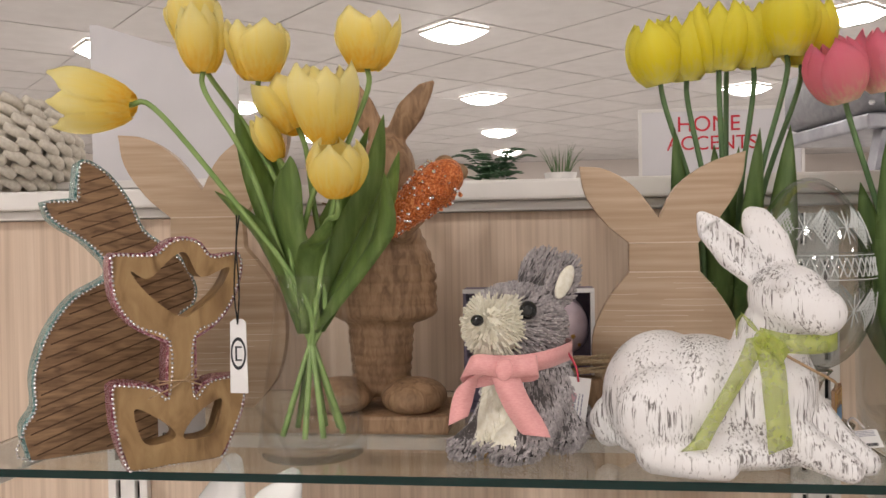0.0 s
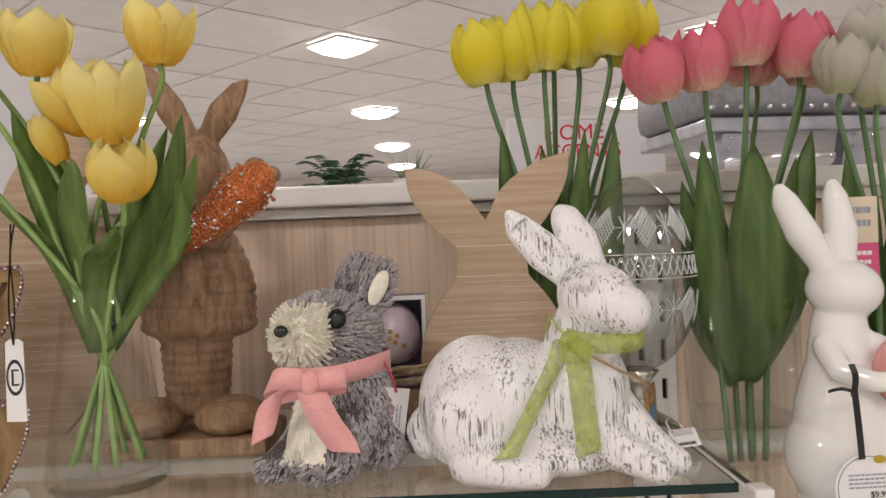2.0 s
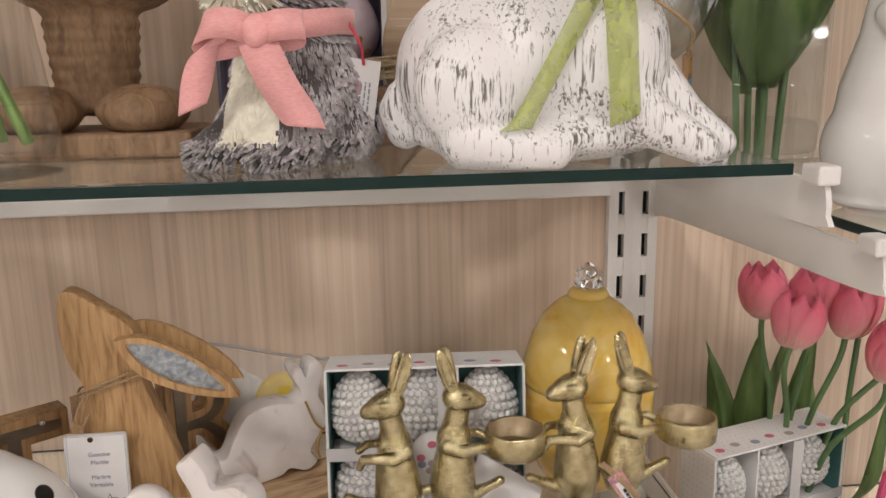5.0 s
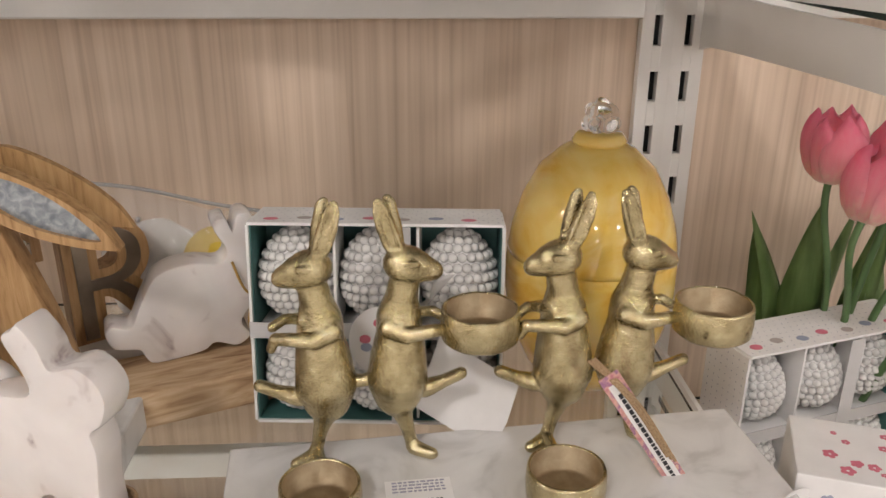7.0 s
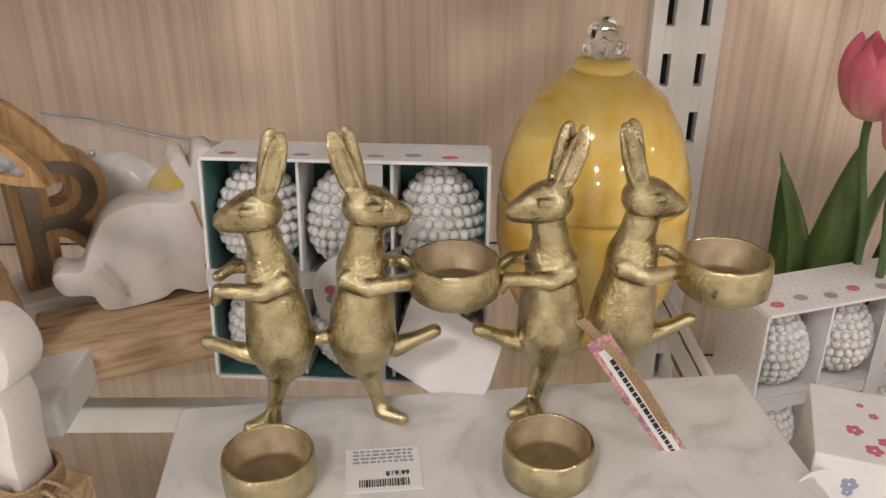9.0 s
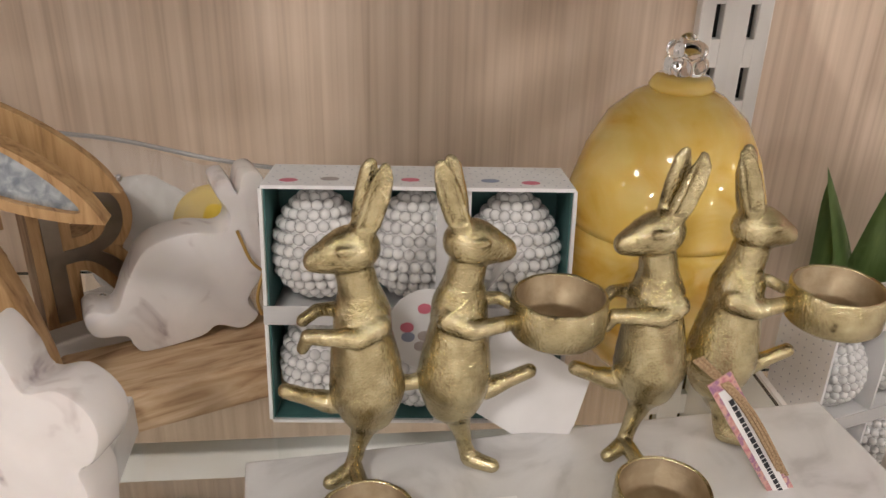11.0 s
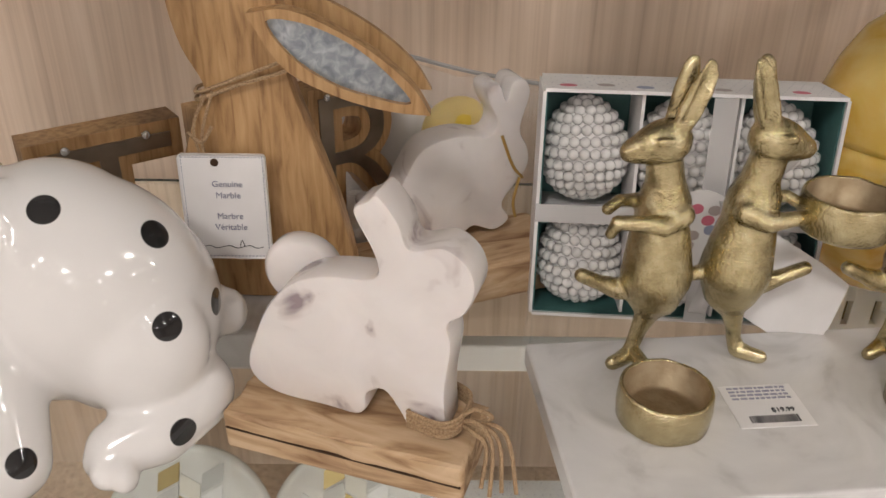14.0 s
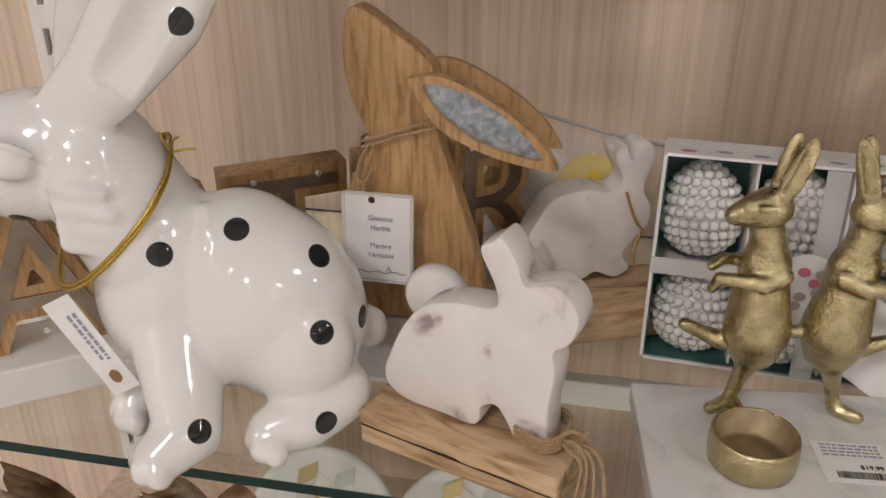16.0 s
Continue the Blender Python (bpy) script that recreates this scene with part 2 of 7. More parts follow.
CARD = grainy("white_card", [(0.3, (0.76, 0.74, 0.73)), (0.7, (0.83, 0.81, 0.80))], (40, 40, 40), 0.6)
TWINE = grainy("jute_twine", [(0.3, (0.24, 0.15, 0.08)), (0.7, (0.45, 0.31, 0.18))], (900, 900, 900), 0.9, bump=0.6, bump_size=0.0006)


# ---- the large structure ----
WALL_Y, LEDGE_Z, TOP_Z, LOW_Z = 1.13, 1.572, 1.285, 0.925

ground = solo("floor", boxed((-16, -16, -0.1), (16, 36, 0)), FLOOR, (0, 0, 0), "pale polished store floor", "floor", kind="structure")
solo("wall_back_of_store", boxed((-16, 36, 0), (16, 36.2, CEILING)), STORE_WALL, (0, 0, 0), "far plain warm grey store wall", "wall", kind="structure")
solo("wall_front_of_store", boxed((-16, -16.2, 0), (16, -16, CEILING)), STORE_WALL, (0, 0, 0), "plain warm grey store wall", "wall", kind="structure")
solo("wall_west", boxed((-16.2, -16, 0), (-16, 36, CEILING)), STORE_WALL, (0, 0, 0), "plain warm grey store wall", "wall", kind="structure")
solo("wall_east", boxed((16, -16, 0), (16.2, 36, CEILING)), STORE_WALL, (0, 0, 0), "plain warm grey store wall", "wall", kind="structure")

bm = bmesh.new()
box(bm, (-16, -16, CEILING + 0.01), (16, 36, CEILING + 0.1))
for k in range(-12, 18):
    # the grid of the hung ceiling runs aslant to the shelves
    c = k * 2.6
    for s in (1, -1):
        box(bm, (-24, -0.008, CEILING - 0.004), (24, 0.008, CEILING + 0.004), 0, pose(0, c, 0, 0, 0, 45 * s))
for f in bm.faces:
    f.material_index = 0 if f.calc_center_median().z > CEILING + 0.0045 else 1
solo("ceiling", bm, [CEIL, GRID], (0, 0, 0), "hung tile ceiling with a slanting metal grid", "ceiling", kind="structure")

for lx in LAMP_X:
    for ly in LAMP_Y:
        light = thing("ceiling_light", (lx, ly, CEILING - 0.05), "square recessed ceiling light panel, lit", "ceiling light", "ceiling lights", rz=45)
        bm = bmesh.new()
        for a, b in (((-0.39, -0.39), (0.39, -0.365)), ((-0.39, 0.365), (0.39, 0.39)), ((-0.39, -0.365), (-0.365, 0.365)), ((0.365, -0.365), (0.39, 0.365))):
            box(bm, (*a, 0.0), (*b, 0.046), 0.003)
        part("frame", bm, WHITE_PAINT, light)
        bm = bmesh.new()
        rows = [[bm.verts.new((sx * h, sy * h, z)) for sx, sy in ((-1, -1), (1, -1), (1, 1), (-1, 1))] for h, z in ((0.364, 0.03), (0.364, -0.01), (0.20, -0.12), (0.04, -0.15))]
        for ra, rb in zip(rows, rows[1:]):
            for i in range(4):
                bm.faces.new((ra[i], ra[(i + 1) % 4], rb[(i + 1) % 4], rb[i]))
        bm.faces.new(rows[0])
        bm.faces.new(rows[-1])
        part("diffuser", bm, PANEL, light, "glowing white dropped lens")

solo("wall_north", boxed((-1.6, WALL_Y, 0), (1.6, WALL_Y + 0.05, 1.53)), WALL_WOOD, (0, 0, 0), "pale wood-grain laminate back panel of the display shelves", "wall panel", kind="structure")
bm = bmesh.new()
box(bm, (-1.6, WALL_Y - 0.035, 1.545), (1.6, 2.75, LEDGE_Z), 0.004)
box(bm, (-1.6, WALL_Y - 0.018, 1.531), (1.6, WALL_Y + 0.05, 1.5449), 0.003)
solo("trim", bm, WHITE_PAINT, (0, 0, 0), "white enamelled ledge capping the back panel", "ledge", kind="structure")


def standard(x):
    """A slotted upright fixed on the back panel."""
    up = thing("slotted_upright", (x, WALL_Y - 0.001, 0.3), "white slotted metal shelf upright on the wood panel", "shelf upright", "slotted uprights")
    bm = bmesh.new()
    for s in (-1, 1):
        box(bm, (s * 0.0095 - 0.006, -0.012, 0), (s * 0.0095 + 0.006, 0, 1.22), 0.0008)
    # the web between the slots
    k = 0
    while k * 0.0508 < 1.2:
        box(bm, (-0.0036, -0.0118, k * 0.0508 - 0.0115), (0.0036, 0, k * 0.0508 + 0.0115))
        k += 1
    part("channel", bm, WHITE_PAINT, up)
    # near-black strip behind the web: the slots' inner shade put into colour
    part("slot_shade_strip", boxed((-0.0034, -0.003, 0), (0.0034, -0.001, 1.22)), SLOT_SHADE, up, "black strip coloured for the shade inside the slots")
    return up


for x in (0.3345, 0.3635, -0.589, -0.618, 1.26, 1.29):
    standard(x)


def bracket(x, z, y1):
    """A white arm that carries the end of a glass shelf."""
    b = thing("shelf_bracket", (x, WALL_Y - 0.014, z), "white enamelled steel shelf bracket under the glass", "shelf bracket", "shelf brackets")
    L = (WALL_Y - 0.014 - y1) * 1000
    bm = board([(0, -2), (L * 0.5, -2), (L - 4, -2), (L, -8), (L + 2, -24), (L - 8, -33), (L * 0.6, -38), (L * 0.25, -44), (30, -48), (8, -52), (0, -54)], 0.004, steps=3, sharp=(0, 2, 10))
    bm.transform(pose(0.002, 0, 0, 0, 0, -90))
    part("arm", bm, WHITE_PAINT, b, smooth=False)
    bm = boxed((-0.006, -L / 1000 - 0.004, -0.004), (0.010, -L / 1000 + 0.018, 0.0094), 0.002)
    part("end_cap", bm, WHITE_PAINT, b, "white plastic cap that grips the glass")
    return b


def glass_shelf(x0, x1, y0, z, rail=(1.095, 1.202, 1.220)):
    s = thing("glass_shelf", ((x0 + x1) / 2, (y0 + WALL_Y) / 2, z - 0.008), "clear glass shelf with a dark green polished edge", "glass shelf", "glass shelves")
    w, d = (x1 - x0) / 2, (WALL_Y - 0.02 - y0) / 2
    bm = boxed((-w, -d, 0), (w, d, 0.008), 0.0006)
    for f in bm.faces:
        f.material_index = 0 if abs(f.normal.z) > 0.9 else 1
    p = part("pane", bm, [THIN_GLASS, GLASS_EDGE], s)
    p.visible_shadow = False
    # white strip below the pane; rail gives its depth, bottom and top
    part("under_strip", boxed((x0, rail[0], rail[1]), (x1, rail[0] + 0.015, rail[2]), 0.002), WHITE_PAINT, s, "white strip below the glass", world_space=True)
    return s


glass_shelf(-0.585, 0.315, 0.708, TOP_Z)
glass_shelf(0.385, 1.25, 0.708, TOP_Z - 0.05)
glass_shelf(-0.585, 0.325, 0.712, LOW_Z, (0.95, 0.833, 0.858))
glass_shelf(0.375, 1.25, 0.712, 0.799, (0.95, 0.707, 0.731))
bracket(0.326, TOP_Z - 0.009, 0.70)
bracket(0.372, TOP_Z - 0.059, 0.70)
bracket(-0.592, TOP_Z - 0.009, 0.70)
for x, z in ((0.334, LOW_Z), (0.364, 0.799), (-0.592, LOW_Z)):
    bracket(x, z - 0.009, 0.70)

# ---- materials of the things ----
def wood(name, dark, mid, light, scale=(14, 14, 90), turn=(0, 0, 0), rough=0.6, bump=0.35, distort=1.0):
    return grainy(name, [(0.28, dark), (0.48, mid), (0.72, light)], scale, rough, bump=bump, bump_scale=tuple(s * 4 for s in scale), bump_size=0.0008, distort=distort, turn=turn, vary=5.0)


MANGO = wood("brown_mango_wood", (0.11, 0.058, 0.027), (0.225, 0.128, 0.063), (0.34, 0.205, 0.105), (30, 30, 160), (0, -19, 0))
HONEY = wood("honey_wood", (0.16, 0.085, 0.03), (0.30, 0.18, 0.075), (0.40, 0.26, 0.12), (50, 50, 18))
CARVED = wood("carved_mango_wood", (0.17, 0.095, 0.048), (0.30, 0.18, 0.098), (0.42, 0.265, 0.155), (110, 110, 30))
PALEWOOD = wood("pale_limed_wood", (0.40, 0.275, 0.175), (0.46, 0.33, 0.22), (0.54, 0.40, 0.285), (7, 7, 170), distort=0.25)
GROOVE = plain("burnt_groove", (0.05, 0.025, 0.012), 0.9)
TEAL_GLITTER = grainy("teal_glitter", [(0.35, (0.05, 0.16, 0.16)), (0.5, (0.25, 0.42, 0.40)), (0.68, (0.75, 0.82, 0.8))], (700, 700, 700), 0.25, metal=0.6, bump=1.0, bump_scale=(600, 600, 600), bump_size=0.002)
PINK_GLITTER = grainy("pink_glitter", [(0.35, (0.16, 0.03, 0.05)), (0.5, (0.42, 0.14, 0.18)), (0.68, (0.85, 0.7, 0.72))], (700, 700, 700), 0.25, metal=0.6, bump=1.0, bump_scale=(600, 600, 600), bump_size=0.002)
CRYSTAL = plain("silver_beads", (0.72, 0.72, 0.74), 0.18, metal=0.85)
STEM = grainy("tulip_stem", [(0.3, (0.16, 0.27, 0.07)), (0.7, (0.26, 0.38, 0.12))], (60, 60, 20), 0.45)
STEM_DARK = grainy("dark_tulip_stem", [(0.3, (0.07, 0.14, 0.05)), (0.7, (0.12, 0.21, 0.08))], (60, 60, 20), 0.5)
LEAF = grainy("tulip_leaf", [(0.25, (0.115, 0.20, 0.04)), (0.5, (0.20, 0.31, 0.075)), (0.75, (0.30, 0.42, 0.13))], (110, 110, 9), 0.34, bump=0.3, bump_scale=(700, 700, 12), vary=4.0, sheen=0.1)
LEAF_DARK = grainy("dark_tulip_leaf", [(0.25, (0.09, 0.17, 0.05)), (0.5, (0.165, 0.265, 0.08)), (0.75, (0.25, 0.365, 0.13))], (90, 90, 10), 0.34, bump=0.3, bump_scale=(700, 700, 12), vary=4.0)


def petal_mat(name, low, mid, tip, z0, z1):
    """Petal colour from its foot to its tip, with fine streaks."""
    m, t, p = nodes_of(name)
    co = t.nodes.new("ShaderNodeTexCoord")
    sep = t.nodes.new("ShaderNodeSeparateXYZ")
    link(t, co, "Object", sep, 0)
    rg = t.nodes.new("ShaderNodeMapRange")
    rg.inputs["From Min"].default_value, rg.inputs["From Max"].default_value = z0, z1
    link(t, sep, "Z", rg, "Value")
    nz = t.nodes.new("ShaderNodeTexNoise")
    mp = t.nodes.new("ShaderNodeMapping")
    mp.inputs["Scale"].default_value = (260, 260, 14)
    link(t, co, "Object", mp, 0)
    link(t, mp, 0, nz, "Vector")
    nz.inputs["Scale"].default_value = 1.0
    ad = t.nodes.new("ShaderNodeMath")
    ad.operation = "MULTIPLY_ADD"
    ad.inputs[1].default_value, ad.inputs[2].default_value = 0.7, -0.35
    link(t, nz, "Fac", ad, 0)
    su = t.nodes.new("ShaderNodeMath")
    link(t, rg, 0, su, 0)
    link(t, ad, 0, su, 1)
    ramp = t.nodes.new("ShaderNodeValToRGB")
    el = ramp.color_ramp.elements
    el.new(0.5)
    for e, (a, c) in zip(el, ((0.0, low), (0.4, mid), (1.0, tip))):
        e.position, e.color = a, (*c, 1)
    link(t, su, 0, ramp, 0)
    link(t, ramp, 0, p, "Base Color")
    p.inputs["Roughness"].default_value = 0.5
    tl = t.nodes.new("ShaderNodeBsdfTranslucent")
    link(t, ramp, 0, tl, 0)
    mx = t.nodes.new("ShaderNodeMixShader")
    mx.inputs[0].default_value = 0.55
    t.links.new(p.outputs[0], mx.inputs[1])
    t.links.new(tl.outputs[0], mx.inputs[2])
    link(t, mx, 0, t.nodes["Material Output"], 0)
    return m


YELLOW_SOFT = petal_mat("soft_yellow_petal", (0.98, 0.74, 0.13), (1.0, 0.89, 0.34), (1.0, 0.95, 0.60), 0.0, 0.055)
YELLOW = petal_mat("lemon_petal", (0.95, 0.90, 0.34), (1.0, 0.93, 0.10), (1.0, 0.95, 0.22), 0.0, 0.06)
PINK = petal_mat("pink_petal", (0.97, 0.84, 0.66), (0.98, 0.52, 0.58), (0.97, 0.42, 0.54), 0.0, 0.055)
HOT_PINK = petal_mat("hot_pink_petal", (0.98, 0.84, 0.74), (0.98, 0.60, 0.64), (0.96, 0.38, 0.51), 0.0, 0.055)
WHITE_PETAL = petal_mat("white_petal", (0.70, 0.70, 0.45), (0.82, 0.80, 0.72), (0.85, 0.83, 0.78), 0.0, 0.055)


def petal_bm(h, r, half, opening=0.0, pinch=0.5, wave=0.0, seed=0):
    """One cupped petal: height h, belly radius r, half its width in radians at the belly."""
    bm = bmesh.new()
    nu, nv = 9, 7
    rnd = random.Random(seed)
    ph = rnd.uniform(0, 6)
    rows = []
    for i in range(nu):
        u = i / (nu - 1)
        rad = r * (math.sin(math.pi * (0.09 + 0.52 * u ** 0.8)) ** 0.6 * (1 - pinch * u ** 4)) + opening * u * u
        w = half * math.sin(math.pi * (0.22 + 0.70 * u)) ** 0.5 if i < nu - 1 else half * 0.22
        row = []
        for j in range(nv):
            v = j / (nv - 1) * 2 - 1
            a = w * v
            rr = rad * (1 - 0.06 * v * v) + wave * math.sin(5 * u + 3 * v + ph) * u
            row.append(bm.verts.new((rr * math.sin(a), -rr * math.cos(a), h * (u - 0.13 * u * u * v * v))))
        rows.append(row)
    for a, b in zip(rows, rows[1:]):
        for j in range(nv - 1):
            bm.faces.new((a[j], a[j + 1], b[j + 1], b[j]))
    bmesh.ops.solidify(bm, geom=bm.faces[:], thickness=0.0007)
    return bm


def tulip_head(parent, at, way, h, r, material, opening=0.0, pinch=0.5, seed=0, spin=0.0):
    """Six petals, each a part, in two rings about the axis way; at is the foot of the flower."""
    turn = Vector((0, 0, 1)).rotation_difference(Vector(way)).to_matrix().to_4x4()
    inv = parent.matrix_basis.inverted()
    for k in range(6):
        inner = k % 2
        bm = petal_bm(h * (0.96 if inner else 1.0), r * (0.90 if inner else 1.0), 0.92, opening * (0.7 if inner else 1.0), pinch, 0.0012, seed * 7 + k)
        ob = part("petal", bm, material, parent, smooth=True)
        tilt = random.Random(seed * 31 + k).uniform(-3, 4)
        ob.matrix_local = inv @ Matrix.Translation(at) @ turn @ pose(0, 0, 0, 0, 0, spin + 60 * k) @ pose(0, 0, 0, tilt, 0, 0)


def leaf_bm(knots, width, fold=0.25, steps=6, foot=0.16):
    """A long pointed leaf along knots (x, y, z, and the direction of its width), folded along its rib."""
    pts = curve_points(knots, steps)
    bm = bmesh.new()
    rows = []
    n = len(pts)
    for i, p in enumerate(pts):
        u = i / (n - 1)
        c, w = Vector(p[:3]), Vector(p[3:6]).normalized()
        way = (Vector(pts[min(i + 1, n - 1)][:3]) - Vector(pts[max(i - 1, 0)][:3])).normalized()
        nrm = way.cross(w).normalized()
        hw = width / 2 * max(0.02, (math.sin(math.pi * min(1, foot + (1 - foot) * u)) ** 0.8))
        rows.append([bm.verts.new(c + w * hw * v + nrm * fold * hw * (v * v + 0.12 * math.sin(9 * u + 2 * v))) for v in (-1, -0.5, 0, 0.5, 1)])
    for a, b in zip(rows, rows[1:]):
        for j in range(4):
            bm.faces.new((a[j], a[j + 1], b[j + 1], b[j]))
    bmesh.ops.solidify(bm, geom=bm.faces[:], thickness=0.0008)
    return bm


def beads_along(bm, ring, step, r, y=0.0):
    """Small beads strung along a closed ring of (x, z)."""
    carry = 0.0
    for a, b in zip(ring, ring[1:] + ring[:1]):
        gap = (b - a).length
        while carry < gap:
            p = a + (b - a) * (carry / gap)
            bmesh.ops.create_icosphere(bm, subdivisions=1, radius=r, matrix=Matrix.Translation((p[0], y, p[1])))
            carry += step
        carry -= gap


# ---- the upper shelf ----
# the seated rabbit sawn from grooved wood, with a glittered rim
RABBIT_CUT = [(-82, 0), (-88, 30), (-77, 50), (-77, 84), (-64, 123), (-40, 156), (-5, 177), (-7, 194), (-28, 216), (-56, 236), (-64, 253), (-35, 256), (-33, 276),
              (-28, 295), (-5, 282), (16, 253), (29, 224), (54, 205), (71, 187), (82, 162), (78, 144), (64, 133), (69, 97), (74, 48), (68, 0)]


def band_bm(outline, y0, y1, out, sharp, steps=4):
    """A thin band that runs round an outline."""
    rim = board(outline, y1 - y0, steps=steps, sharp=sharp)
    bmesh.ops.delete(rim, geom=[f for f in rim.faces if abs(f.normal.y) > 0.7], context="FACES")
    bmesh.ops.translate(rim, verts=rim.verts, vec=(0, y0, 0))
    bmesh.ops.recalc_face_normals(rim, faces=rim.faces)
    c = Vector((0, 0, max(z for _, z in outline) / 2000))
    if sum(f.normal.dot(f.calc_center_median() - c) * f.calc_area() for f in rim.faces) < 0:
        bmesh.ops.reverse_faces(rim, faces=rim.faces)
    rim.normal_update()
    shift = {v: v.normal * out for v in rim.verts}
    inner = list(rim.faces)
    grown = bmesh.ops.extrude_face_region(rim, geom=inner)
    moved = [g for g in grown["geom"] if isinstance(g, bmesh.types.BMVert)]
    tree = {(round(v.co.x, 6), round(v.co.y, 6), round(v.co.z, 6)): d for v, d in shift.items() if v.is_valid}
    for v in moved:
        v.co += tree.get((round(v.co.x, 6), round(v.co.y, 6), round(v.co.z, 6)), Vector())
    return rim


SHARP = (0, 7, 10, 11, 24)
plaque = thing("wooden_rabbit_cutout", (-0.440, 0.800, TOP_Z), "seated rabbit cut from grooved brown wood with teal glitter rim", "decorative rabbit", rz=41)
part("body", board(RABBIT_CUT, 0.030, sharp=SHARP), MANGO, plaque, smooth="sawn")
part("glitter_rim", band_bm(RABBIT_CUT, 0.002, 0.030, 0.003, SHARP), TEAL_GLITTER, plaque, "teal glitter band round the edge")
ring = [Vector(p) for p in curve_points([(x / 1000, z / 1000) for x, z in RABBIT_CUT], 4, True)]
bm = bmesh.new()
beads_along(bm, ring, 0.0042, 0.0018, -0.0005)
tagged(part("bead_edging", bm, CRYSTAL, plaque, "string of small silver beads", smooth=True), kind="stuff")
inside = [Vector((x / 1000, z / 1000)) for x, z in RABBIT_CUT]


def in_ring(p, ring):
    hit = False
    for a, b in zip(ring, ring[1:] + ring[:1]):
        if (a[1] > p[1]) != (b[1] > p[1]) and p[0] < (b[0] - a[0]) * (p[1] - a[1]) / (b[1] - a[1]) + a[0]:
            hit = not hit
    return hit


bm = bmesh.new()
for k in range(34):
    c = -0.05 + k * 0.0115
    run = None
    for i in range(-40, 41):
        x = i * 0.0025
        p = (x, c + 0.34 * x)
        ok = in_ring(p, inside) and all(in_ring((p[0] + dx, p[1] + dz), inside) for dx in (-0.003, 0.003) for dz in (-0.003, 0.003))
        if ok and run is None:
            run = p
        if not ok and run is not None:
            if p[0] - run[0] > 0.012:
                L = math.hypot(p[0] - run[0], p[1] - run[1])
                box(bm, (0, -0.0004, -0.0007), (L, 0.0006, 0.0007), 0, pose(run[0], 0, run[1], 0, -math.degrees(math.atan(0.34)), 0))
            run = None
part("groove", bm, plain("saw_groove", (0.085, 0.045, 0.024), 0.9), plaque, "dark burnt slanting grooves")

# the tulip sawn from honey wood
TULIP_CUT = [(-42, 0), (-53, 39), (-56, 77), (-48, 80), (-20, 74), (-6, 64), (-4, 118), (-34, 135), (-51, 160), (-54, 192), (-52, 201), (-17, 200), (-2, 211), (12, 215), (26, 210), (38, 197),
             (64, 199), (66, 183), (57, 155), (41, 134), (19, 120), (18, 62), (34, 75), (66, 76), (65, 49), (54, 22), (42, 0), (-7, 0)]
HOLES = ([(6, 141), (-23, 164), (-38, 186), (-22, 178), (-2, 196), (13, 202), (27, 178), (55, 187), (44, 164), (22, 146)],
         [(-29, 24), (-38, 56), (-21, 49), (-1, 31), (-6, 23)], [(7, 24), (20, 45), (44, 58), (42, 40), (33, 23)])
SHARP_T = (0, 2, 5, 6, 10, 16, 20, 21, 23, 26)
tul = thing("wooden_tulip_cutout", (-0.352, 0.745, TOP_Z), "tulip cut from honey-coloured wood with pink glitter rim", "decorative tulip", rz=39)
part("body", board(TULIP_CUT, 0.028, HOLES, sharp=SHARP_T), HONEY, tul, smooth="sawn")
part("glitter_rim", band_bm(TULIP_CUT, 0.002, 0.028, 0.003, SHARP_T), PINK_GLITTER, tul, "pink glitter band round the edge")
ring = [Vector(p) for p in curve_points([(x / 1000, z / 1000) for x, z in TULIP_CUT], 4, True)]
bm = bmesh.new()
beads_along(bm, ring, 0.0042, 0.0017, -0.0005)
tagged(part("bead_edging", bm, CRYSTAL, tul, "string of small silver beads", smooth=True), kind="stuff")
bm = tubed([(-0.026, -0.004, 0.066), (0.004, -0.005, 0.078), (0.020, -0.004, 0.094)], 0.0007)
tube(bm, [(-0.018, -0.004, 0.078), (0.006, -0.006, 0.080), (0.024, -0.004, 0.074)], 0.0007)
tube(bm, [(-0.012, 0.024, 0.08), (-0.012, -0.003, 0.081), (0.021, -0.003, 0.08), (0.021, 0.024, 0.08)], 0.0007)
part("twine_bow", bm, TWINE, tul, "jute twine knotted round the stalk")

# a flower card behind the tulip
card = thing("scented_card", (-0.368, 0.790, TOP_Z), "small cream card with a pink flower and its name", "card", rz=20)
part("sheet", boxed((-0.022, 0, 0), (0.024, 0.0008, 0.062), 0.0002), CARD, card)
bm = bmesh.new()
for x, z, r in ((-0.008, 0.046, 0.008), (0.006, 0.040, 0.009), (-0.004, 0.034, 0.007), (0.012, 0.050, 0.006)):
    for k in range(5):
        a = 1.256 * k
        ball(bm, (x + 0.5 * r * math.cos(a), -0.0004, z + 0.5 * r * math.sin(a)), (r * 0.5, 0.0004, r * 0.5), sub=2)
part("printed_flower", bm, plain("rose_print", (0.55, 0.20, 0.25), 0.6), card, "printed pink flowers")
bm = bmesh.new()
for x, z, a in ((-0.016, 0.040, 20), (-0.014, 0.052, -40), (0.0, 0.055, 0)):
    ball(bm, (x, -0.0003, z), (0.003, 0.0003, 0.008), (0, a, 0), 2)
part("printed_leaf", bm, plain("leaf_print", (0.06, 0.10, 0.06), 0.6), card, "printed dark leaves")
letters("Primrose", 0.011, card, INK, (0.002, -0.0006, 0.016))

